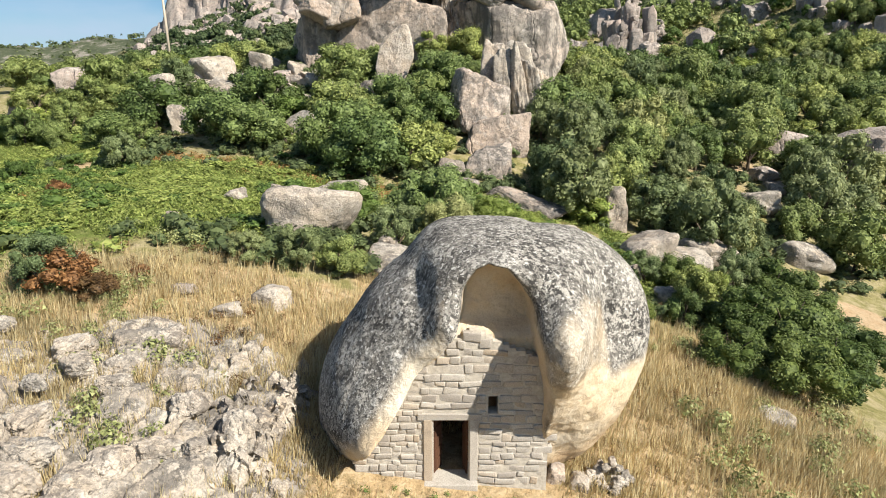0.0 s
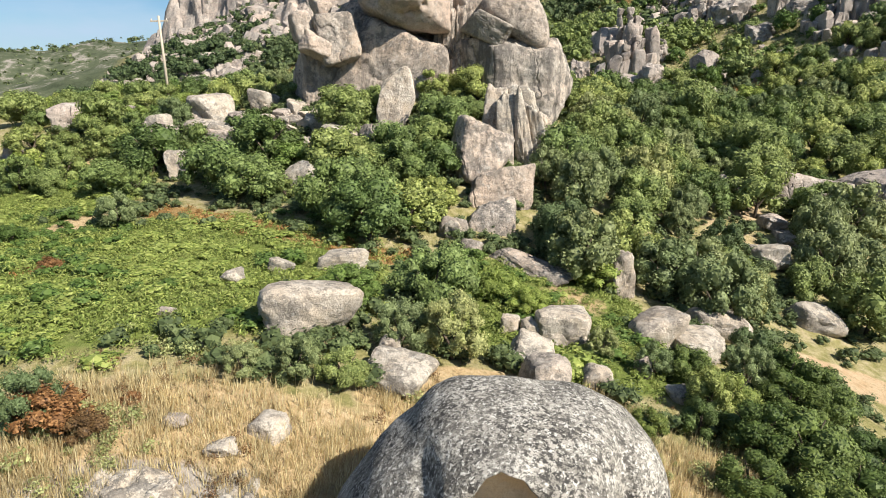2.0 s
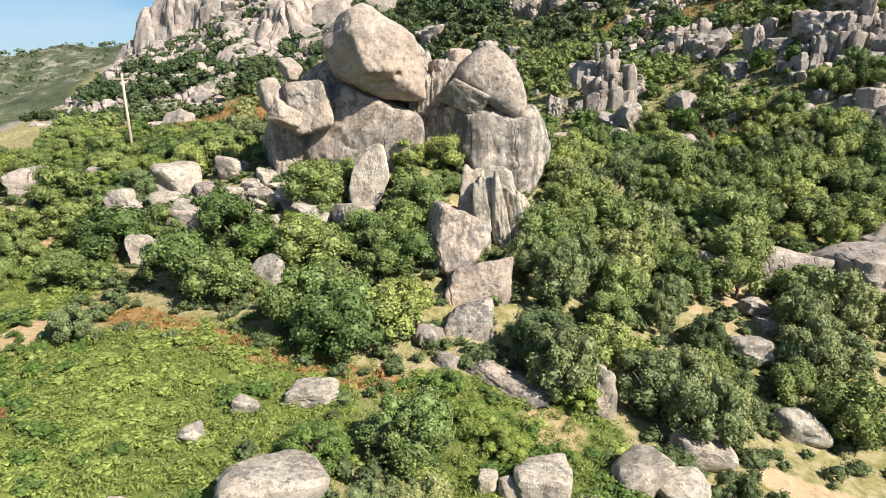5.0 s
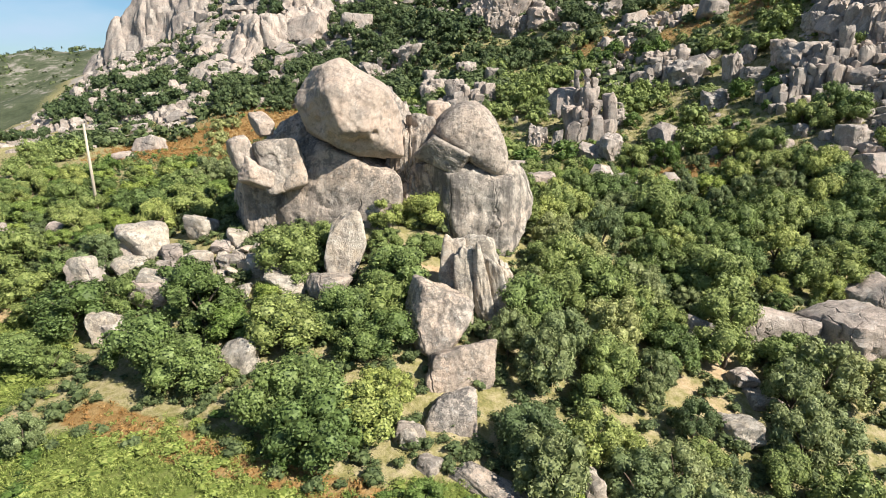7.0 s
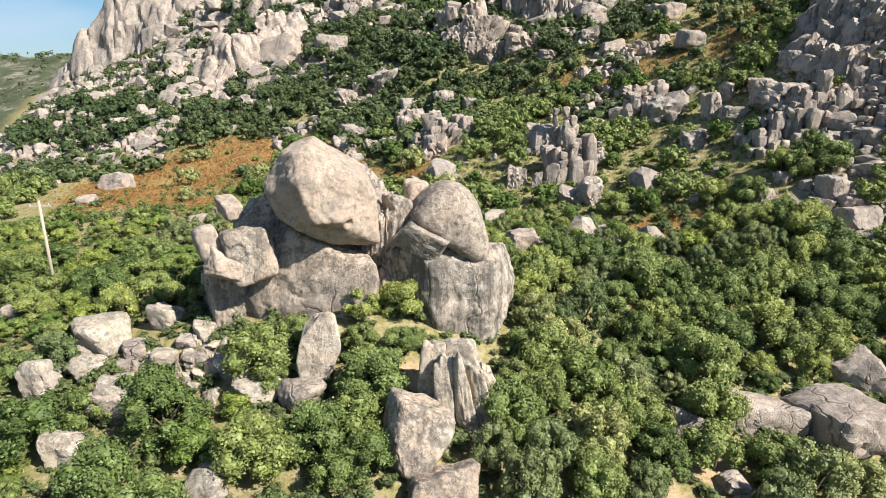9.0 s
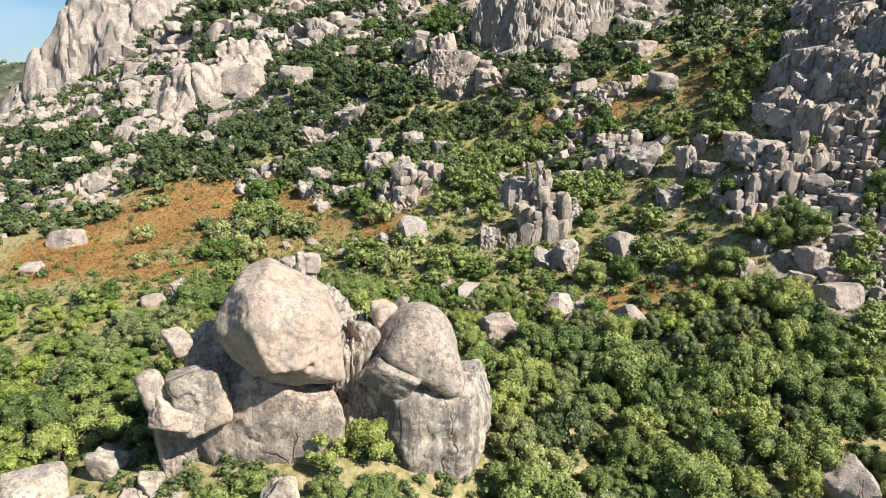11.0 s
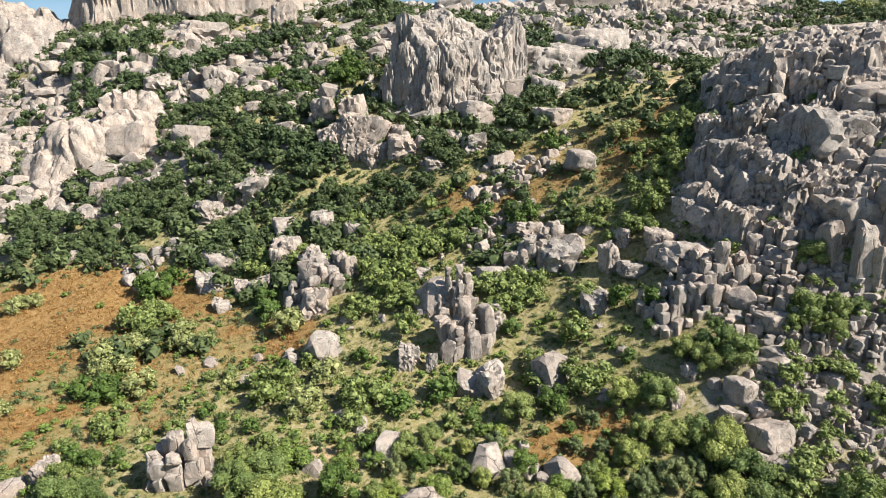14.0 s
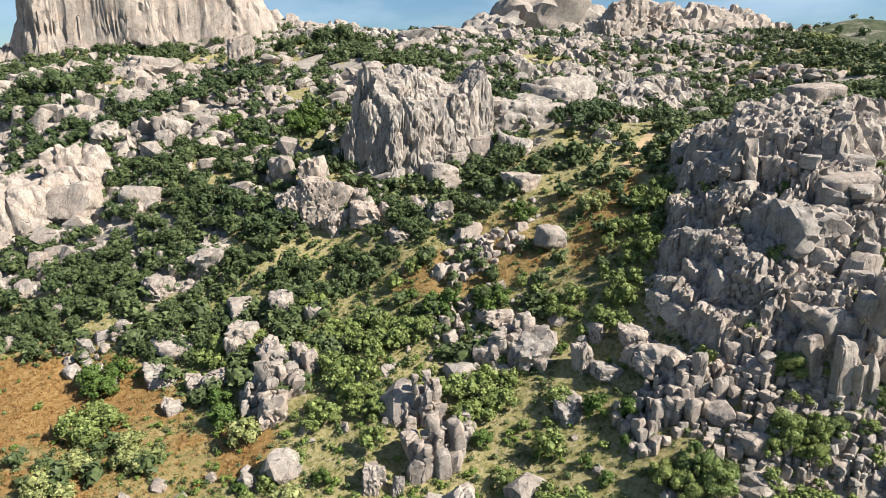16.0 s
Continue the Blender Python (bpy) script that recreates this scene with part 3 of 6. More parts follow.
def block_mesh(seed, material, round_off):
    bm = hull(seed)
    if round_off:
        bmesh.ops.bevel(bm, geom=bm.edges[:], offset=round_off, segments=1, profile=0.5, affect="EDGES")
    return bm_mesh("block", bm, material)


def crag(name, x, y, w, d, h, seed, label, material=None, n=40, base=None, aspect=2.2, turn=0.0, lean=7.0, flat=1.7):
    """A jointed outcrop: columns and blocks packed together, tallest in the middle; each block is a part."""
    rng = np.random.RandomState(seed)
    mat = material or GRANITE_FAR
    if mat.name not in BLOCKS:
        BLOCKS[mat.name] = [rock_mesh(830 + 11 * k, "block", mat, sharp=(40, 18, 26)[k % 3], cuts=4 + k % 4, rough=0.045, box=0.86, askew=0.2) for k in range(10)]
    kinds = BLOCKS[mat.name]
    b = gz(x, y) if base is None else base
    e = new(name)
    e.location = (x, y, b)
    cell = math.sqrt(w * d / n)
    nx, ny = max(2, round(w / cell)), max(2, round(d / cell))
    a = radians(turn)
    for i in range(nx):
        for j in range(ny):
            u, v = ((i + 0.5 + rng.uniform(-0.35, 0.35)) / nx - 0.5), ((j + 0.5 + rng.uniform(-0.35, 0.35)) / ny - 0.5)
            r = math.hypot(u, v * 0.9) * 2
            top = h * max(0.10, (1 - r**flat)) * rng.uniform(0.6, 1.1)
            px, py = u * w * math.cos(a) - v * d * math.sin(a), u * w * math.sin(a) + v * d * math.cos(a)
            g = gz(x + px, y + py) - b
            s = cell * rng.uniform(0.5, 0.85)
            zz = g - 0.4 * s
            slant = rng.uniform(-lean, lean)
            while zz < g + top:
                hh = s * aspect * rng.uniform(0.4, 1.05)
                ob = new("block", kinds[rng.randint(10)])
                ob.parent = e
                ob.matrix_basis = pose(px + rng.uniform(-0.2, 0.2) * s, py + rng.uniform(-0.2, 0.2) * s, zz + hh * 0.75, slant + rng.uniform(-5, 5), slant * 0.7 + rng.uniform(-6, 6), rng.choice((0, 90, 180, 270)) + turn + rng.uniform(-18, 18)) @ Matrix.Diagonal((s * rng.uniform(0.75, 1.2), s * rng.uniform(0.75, 1.2), hh, 1))
                zz += hh * 1.5
                s *= 0.94
    return tagged(e, label, "rock outcrop")


def halve(rng, x0, x1, y0, y1, cell, out):
    """Cut a rectangle along joints until each piece is about a cell wide."""
    w, d, stop = x1 - x0, y1 - y0, cell * rng.uniform(0.55, 1.9)
    if max(w, d) < 1.5 * stop and min(w, d) < 1.2 * stop:
        out.append((x0, x1, y0, y1))
        return
    t = rng.uniform(0.34, 0.66)
    if w > d * rng.uniform(0.7, 1.3):
        halve(rng, x0, x0 + t * w, y0, y1, cell, out)
        halve(rng, x0 + t * w, x1, y0, y1, cell, out)
    else:
        halve(rng, x0, x1, y0, y0 + t * d, cell, out)
        halve(rng, x0, x1, y0 + t * d, y1, cell, out)


def jointed(name, seed, cx, cy, rx, ry, turn, cell, tall, label, material, cover=-9.0, lean=7.0, far=False, most=295, aspect=1.0):
    """A rock slope split along joints: upright blocks packed side by side, their tops in steps; each block is a part."""
    rng = np.random.RandomState(seed)
    kind = "far_block" if far else "block"
    if (material.name, kind) not in BLOCKS:
        BLOCKS[material.name, kind] = [block_mesh(330 + 11 * k, material, 0.03 + 0.02 * (k % 3)) for k in range(10)] if far else [rock_mesh(330 + 11 * k, kind, material, sharp=(36, 16, 26)[k % 3], cuts=(3, 4, 5, 6)[k % 4], rough=0.04 + 0.015 * (k % 3), box=0.86, askew=0.17) for k in range(10)]
    kinds = BLOCKS[material.name, kind]
    a = radians(turn)
    wall = aspect > 1.4
    todo = []
    while True:
        cells = []
        halve(rng, -rx, rx, -ry, ry, cell, cells)
        q = np.array(cells)
        u, v = (q[:, 0] + q[:, 1]) / 2, (q[:, 2] + q[:, 3]) / 2
        x, y = cx + u * math.cos(a) - v * math.sin(a), cy + u * math.sin(a) + v * math.cos(a)
        n = fractal(np.stack([x, y, 0 * x], 1) * (0.25 / cell), seed, 3)
        r = np.sqrt((u / rx) ** 2 + (v / ry) ** 2) + 0.25 * n
        k = np.nonzero((r < 1.05) & (n > cover))[0]
        todo = []
        for i in k:
            w, d = (q[i, 1] - q[i, 0]) / 2, (q[i, 3] - q[i, 2]) / 2
            px, py, s = x[i], y[i], math.sqrt(w * d)
            g = ground_z([px, px + w, px - w, px, px], [py, py, py, py + d, py - d])
            step = round((0.5 + 0.9 * n[i] + rng.uniform(-0.2, 0.2)) / 0.25) * 0.25
            h = tall * min(1.2, max(0.12, 0.25 + 0.75 * step)) * max(0.3, min(1, 1.4 * (1.05 - r[i]))) ** 0.5 * rng.uniform(0.75, 1.15)
            z, end = g.min() - 0.4 * s, g[0] + h
            tilt, roll = (rng.uniform(-4, 4), lean * 0.5 + rng.uniform(-3, 3)) if wall else (rng.uniform(-lean, lean), rng.uniform(-lean, lean))
            yaw = turn + (rng.uniform(-6, 6) if wall else rng.uniform(-26, 26))
            fit = 1.04 if wall else rng.uniform(0.6, 1.05)
            while z < end - 0.3 * s:
                hh = min(max(0.5 * s, (end - z) / 2), s * aspect * rng.uniform(0.6, 1.9))
                todo.append((px, py, z + hh, w * fit * rng.uniform(0.95, 1.06), d * fit * rng.uniform(0.95, 1.06), hh * 1.06, tilt + rng.uniform(-2, 2), roll + rng.uniform(-2, 2), yaw))
                z += hh * 1.9
        if len(todo) <= most:
            break
        cell *= 1.08
    e = new(name)
    e.location = (cx, cy, gz(cx, cy))
    for px, py, pz, w, d, h, tilt, roll, yaw in todo:
        ob = new("block", kinds[rng.randint(10)])
        ob.parent = e
        ob.matrix_basis = Matrix.Translation(Vector((px, py, pz)) - e.location) @ pose(0, 0, 0, tilt, roll, yaw + rng.choice((0, 180))) @ Matrix.Diagonal((w, d, h, 1))
    return tagged(e, label, "cliff" if name == "cliff" else "rock slope")


def massif(name, seed, cx, cy, rx, ry, turn, tall, label, material, step=0.4, front=1.0, terrace=0.0, wide=(0.36, 0.36, 0.15), push=1.3, edge=0.62, lean=(0.0, 0.0)):
    """A bare rock face in one piece with the hill: risers and ledges, split by upright joints, its blocks proud or sunk."""
    nu, nv = int(2 * rx / step), int(2 * ry / step)
    uu, vv = np.meshgrid(np.linspace(-1, 1, nu), -1 + 2 * np.linspace(0, 1, nv) ** front, indexing="ij")
    a = radians(turn)
    x = (cx + uu * rx * math.cos(a) - vv * ry * math.sin(a)).ravel()
    y = (cy + uu * rx * math.sin(a) + vv * ry * math.cos(a)).ravel()
    flat = np.stack([x, y, 0 * x], 1)
    big = fractal(flat * (1.3 / rx), seed, 3)
    r = (np.abs(uu.ravel()) ** 3 + np.abs(vv.ravel()) ** 3) ** (1 / 3) + 0.16 * fractal(flat * (3.0 / rx), seed + 1, 4)
    z = ground_z(x, y) + tall * smooth(0.98, edge, r) * (0.86 + 0.24 * big)
    if terrace:
        h = z / terrace + 0.7 * fractal(flat * 0.05, seed + 2, 3)
        f = h - np.floor(h)
        z = z + terrace * 0.85 * (smooth(0.45, 0.95, f) - f)
    z = z - 2.0 * smooth(0.9, 1.02, r)
    p = np.stack([x, y, z], 1)
    g = p.reshape(nu, nv, 3)
    nrm = np.cross(np.gradient(g, axis=0), np.gradient(g, axis=1)).reshape(-1, 3)
    nrm /= np.linalg.norm(nrm, axis=1, keepdims=True)
    w = np.array(wide)
    q = p + np.stack([fractal(p * (0.45 * w[0]), seed + 3 + k, 3) for k in range(3)], 1) * (0.4 / w[0])
    q[:, 0] += q[:, 2] * lean[0]
    q[:, 1] += q[:, 2] * lean[1]
    c1, o1 = joints(q * w, seed)
    c2, o2 = joints(q * w * (2.7, 2.7, 2.2) + 7.3, seed + 20)
    c3, o3 = joints(q * w * 0.42 + 3.1, seed + 40)
    out = push * (0.9 * (o1 - 0.5) + 1.3 * (o3 - 0.5) + 0.42 * (o2 - 0.5)) - push * (0.75 * (1 - smooth(0.0, 0.13, c1)) + 0.9 * (1 - smooth(0.0, 0.07, c3)) + 0.28 * (1 - smooth(0.0, 0.2, c2)))
    p = p + nrm * ((out + 0.14 * push * fractal(p * (2.5 * w[0]), seed + 9, 4, 0.6)) * smooth(1.04, 0.9, r))[:, None]
    k = np.arange(nu * nv).reshape(nu, nv)
    faces = np.stack([k[:-1, :-1], k[1:, :-1], k[1:, 1:], k[:-1, 1:]], -1).reshape(-1, 4)
    me = mesh_of(name, p, faces, material)
    me.set_sharp_from_angle(angle=radians(32))
    ob = new(name, me)
    return tagged(ob, label, "cliff") if label else ob


# ---- plants ----
def sprays(seed, leaves, size, lobes, tall=0.8, slim=1.0):
    """Points of leaf sprays on many lobes, unit radius, the plant's foot at z = 0: n x 3 x 3."""
    rng = np.random.RandomState(seed)
    c = rng.normal(size=(lobes, 3))
    c /= np.linalg.norm(c, axis=1, keepdims=True)
    c[:, 2] = np.where(c[:, 2] < -0.8, -c[:, 2], c[:, 2])
    rad = rng.uniform(0.65, 1.35, lobes) * 1.7 / math.sqrt(lobes)
    c = c * (1 - rad[:, None] * 0.95) * rng.uniform(0.66, 1.12, (lobes, 1)) * (1, 1, tall)
    c[:, 2] += 0.88 * tall
    w = rad**2
    which = rng.choice(lobes, leaves, p=w / w.sum())
    n = rng.normal(size=(leaves, 3))
    n[:, 2] += 0.3
    n /= np.linalg.norm(n, axis=1, keepdims=True)
    r = rad[which] * (1 - 0.4 * rng.rand(leaves) ** 2) * (1 + 0.14 * rng.normal(size=leaves))
    p = c[which] + n * r[:, None] * (1, 1, 0.9)
    out = p - (0, 0, 0.88 * tall)
    out /= np.linalg.norm(out, axis=1, keepdims=True)
    face = n * 1.1 + out * 0.9 + rng.normal(size=(leaves, 3)) * 0.42
    face /= np.linalg.norm(face, axis=1, keepdims=True)
    a = np.cross(face, rng.normal(size=(leaves, 3)))
    a /= np.linalg.norm(a, axis=1, keepdims=True)
    b = np.cross(face, a)
    s = size * rng.uniform(0.5, 1.4, (leaves, 1))
    return np.stack([p - a * s, p + a * s * 0.8 + b * s * 0.6 * slim, p + a * s * 0.2 - b * s * 0.9 * slim + face * s * 0.3], 1)


def billows(seed, leaves, size, lobes, tall=0.9, heart=2, ragged=0.09):
    """Leaves of a closed crown, n x 3 x 3: round billows of foliage, each knobbed with smaller ones, dark clefts between them."""
    rng = np.random.RandomState(seed)
    i = (np.arange(lobes) + 0.5) / lobes
    z = 1 - 1.5 * i
    turn = 2.39996 * np.arange(lobes) + rng.uniform(0, 6.28)
    d = np.stack([np.cos(turn) * np.sqrt(1 - z * z), np.sin(turn) * np.sqrt(1 - z * z), z], 1) + rng.normal(size=(lobes, 3)) * 0.16
    d /= np.linalg.norm(d, axis=1, keepdims=True)
    rad = rng.uniform(0.62, 1.25, lobes) * 1.22 / math.sqrt(lobes)
    c = d * (1 - rad[:, None]) * rng.uniform(0.80, 1.12, (lobes, 1))
    many = 9
    knob = rng.normal(size=(lobes, many, 3)) + 0.9 * d[:, None]
    knob /= np.linalg.norm(knob, axis=2, keepdims=True)
    kc = (c[:, None] + knob * rad[:, None, None] * 0.74).reshape(-1, 3)
    kr = (rad[:, None] * rng.uniform(0.30, 0.56, (lobes, many))).ravel()
    kd = knob.reshape(-1, 3)
    which = rng.choice(len(kr), leaves * 2, p=kr**2 / (kr**2).sum())
    n = rng.normal(size=(leaves * 2, 3)) + 0.5 * kd[which]
    n /= np.linalg.norm(n, axis=1, keepdims=True)
    p = kc[which] + n * (kr[which] * (1 + ragged * 2.2 * rng.normal(size=leaves * 2)))[:, None]
    # a third of the leaves fill the gaps between the knobs
    own = which // many
    fill = rng.rand(leaves * 2) < 0.36
    m = rng.normal(size=(leaves * 2, 3)) + 0.3 * d[own]
    m /= np.linalg.norm(m, axis=1, keepdims=True)
    n = np.where(fill[:, None], m, n)
    p = np.where(fill[:, None], c[own] + m * (rad[own] * rng.uniform(0.84, 1.06, leaves * 2))[:, None], p)
    deep = np.min(np.linalg.norm(p[:, None] - c[None], axis=2) / rad[None], axis=1)
    keep = np.nonzero(deep > 0.8)[0][:leaves]
    p, n = p[keep], n[keep]
    face = n + (0.25, -0.2, 0.3) + rng.normal(size=p.shape) * 0.46
    face /= np.linalg.norm(face, axis=1, keepdims=True)
    a = np.cross(face, rng.normal(size=p.shape))
    a /= np.linalg.norm(a, axis=1, keepdims=True)
    b = np.cross(face, a)
    s = size * rng.uniform(0.55, 1.35, (len(p), 1))
    tri = np.stack([p - a * s, p + a * s * 0.7 + b * s * 0.75, p + a * s * 0.3 - b * s * 0.9], 1)
    v, f = BALLS[heart]
    lump = v[None] * (rad * 0.76)[:, None, None] * (1 + 0.10 * rng.normal(size=(lobes, len(v), 1))) + c[:, None]
    tri = np.concatenate([tri, lump[:, np.array(f)].reshape(-1, 3, 3)])
    return tri * (1, 1, tall) + (0, 0, 0.80 * tall)


def fast_mesh(name, tri, material):
    """A mesh of loose leaves: n x k x 3 points, k corners each."""
    n, k = tri.shape[:2]
    me = bpy.data.meshes.new(name)
    me.from_pydata(tri.reshape(-1, 3).tolist(), [], np.arange(n * k).reshape(n, k).tolist())
    me.materials.append(material)
    return me


def crown_mesh(seed, leaves, size, lobes, material, tall=0.8):
    return fast_mesh("crown", billows(seed, leaves, size, lobes, tall), material)


def thicket(name, material, items, seed, leaves, size, lobes, tall, label, category, grow=0.0, slim=1.0, core=False):
    """Plants nobody could count, in one mesh of kind stuff. items: x y width."""
    rng = np.random.RandomState(seed)
    kinds = [billows(seed + k, leaves, size, lobes, tall, 1) if core else sprays(seed + k, leaves, size, lobes, tall, slim) for k in range(6)]
    items = np.array(items)
    z = ground_z(items[:, 0], items[:, 1])
    out = []
    for (x, y, w), g in zip(items, z):
        a = rng.uniform(0, 6.2832)
        m = np.array([[math.cos(a), -math.sin(a), 0], [math.sin(a), math.cos(a), 0], [0, 0, rng.uniform(0.8, 1.15)]]) * (w / 2)
        out.append(kinds[rng.randint(6)] @ m.T + (x, y, g - 0.05 * w + grow))
    ob = new(name, fast_mesh(name, np.concatenate(out), material))
    return tagged(ob, label, category, kind="stuff")


def trunk_mesh(seed, height=0.9, thick=0.07, limbs=4):
    rng = np.random.RandomState(seed)
    bm = bmesh.new()

    def limb(a, b, r0, r1, bend):
        rings, steps, sides = [], 4, 6
        a, b = Vector(a), Vector(b)
        z = (b - a).normalized()
        u = z.orthogonal().normalized()
        w = z.cross(u)
        for i in range(steps + 1):
            t = i / steps
            q = a.lerp(b, t) + bend * math.sin(t * 3.1) * (b - a).length
            r = r0 + (r1 - r0) * t
            rings.append([bm.verts.new(q + (u * math.cos(k * 6.2832 / sides) + w * math.sin(k * 6.2832 / sides)) * r) for k in range(sides)])
        for r, s in zip(rings, rings[1:]):
            for k in range(sides):
                bm.faces.new((r[k], r[(k + 1) % sides], s[(k + 1) % sides], s[k]))

    fork = Vector((rng.uniform(-0.08, 0.08), rng.uniform(-0.08, 0.08), height * 0.45))
    limb((0, 0, -0.15), fork, thick, thick * 0.75, Vector((rng.uniform(-0.05, 0.05), rng.uniform(-0.05, 0.05), 0)))
    for k in range(limbs):
        a = k * 6.2832 / limbs + rng.uniform(-0.5, 0.5)
        limb(fork, fork + Vector((math.cos(a) * 0.5, math.sin(a) * 0.5, height * rng.uniform(0.5, 0.9))), thick * 0.55, thick * 0.15, Vector((0, 0, 0.08)))
    return bm_mesh("trunk", bm, BARK, True)


TRUNKS = [trunk_mesh(40 + k) for k in range(3)]
CROWNS = {
    "oak": (OAK_LEAF, 0.95, [(60, 6500, 0.034, 15), (61, 6500, 0.034, 12), (62, 6500, 0.034, 18)], [(63, 3400, 0.044, 14), (64, 3400, 0.044, 11), (65, 3400, 0.044, 17), (66, 3400, 0.044, 9)]),
    "olive": (OLIVE_LEAF, 1.05, [(70, 6500, 0.028, 20), (71, 6500, 0.028, 24)], [(72, 3400, 0.040, 18), (73, 3400, 0.040, 22)]),
    "mastic": (MASTIC_LEAF, 0.8, [(85, 6000, 0.032, 16), (86, 6000, 0.032, 13)], [(87, 2400, 0.05, 12)]),
    "bush": (BUSH_LEAF, 0.75, [(80, 5500, 0.032, 14), (81, 5500, 0.032, 18)], [(82, 2400, 0.05, 12), (83, 2400, 0.05, 15)]),
}
LEAFAGE = {k: (m, t, [crown_mesh(s, n, z, l, m, t) for s, n, z, l in hi], [crown_mesh(s, n, z, l, m, t) for s, n, z, l in lo]) for k, (m, t, hi, lo) in CROWNS.items()}
WORDS = {"oak": ("holm_oak", "tree", "dense dark green holm oak on the hillside"), "olive": ("wild_olive", "tree", "grey-green wild olive tree with an open crown"), "mastic": ("mastic_bush", "bush", "dark green mastic bush at the edge of the dry grass"), "bush": ("bramble_bush", "bush", "bright green rounded bramble bush")}
plants = random.Random(5)


def tree(kind, x, y, width, near, dz=0.0, label=""):
    _, _, hi, lo = LEAFAGE[kind]
    name, cat, words = WORDS[kind]
    e = new(name)
    s = width * 0.535
    e.matrix_basis = pose(x, y, gz(x, y) - 0.06 * s + dz, 0, 0, plants.uniform(0, 360)) @ Matrix.Diagonal((s, s, s * plants.uniform(0.82, 1.12) * (1.12 if x > 8 else 1.0), 1))
    part("trunk", plants.choice(TRUNKS), e)
    part("crown", plants.choice(hi if near else lo), e)
    return tagged(e, label or words, cat, {"oak": "holm oak wood", "olive": "wild olives", "mastic": "mastic bushes", "bush": "scrub bushes"}[kind])


# ---- the chapel in the boulder ----
def turn_radius(a):
    """Radius of the boulder's outline, seen from the front, by the angle in degrees."""
    at = (0, 5, 22, 40, 63, 90, 112, 136, 170, 196, 211, 222, 245, 270, 302, 320, 334, 360)
    r = (4.68, 4.75, 4.70, 4.20, 3.36, 3.12, 3.26, 2.98, 3.56, 4.7, 5.25, 5.0, 4.1, 3.7, 4.3, 4.5, 4.5, 4.68)
    return np.interp(a % 360, at, r)


NICHE = [(-2.15, -0.5), (-2.05, 1.8), (-1.25, 2.9), (-0.3, 4.15), (0.2, 4.9), (0.42, 5.75), (0.75, 6.3), (1.1, 6.5), (1.6, 6.3), (2.15, 5.5), (2.4, 4.5), (2.52, 3.3), (2.5, 1.8), (2.5, -0.5)]


def inside(x, z, poly):
    """Signed distance to a polygon, positive inside."""
    x, z = np.asarray(x, float), np.asarray(z, float)
    d, odd = np.full(x.shape, 1e9), np.zeros(x.shape, bool)
    for (ax, az), (bx, bz) in zip(poly, poly[1:] + poly[:1]):
        t = np.clip(((x - ax) * (bx - ax) + (z - az) * (bz - az)) / ((bx - ax) ** 2 + (bz - az) ** 2), 0, 1)
        d = np.minimum(d, np.hypot(x - ax - t * (bx - ax), z - az - t * (bz - az)))
        cross = ((az > z) != (bz > z)) & (x < (bx - ax) * (z - az) / (bz - az + 1e-12) + ax)
        odd ^= cross
    return np.where(odd, d, -d)


WALL_Y = 13.85


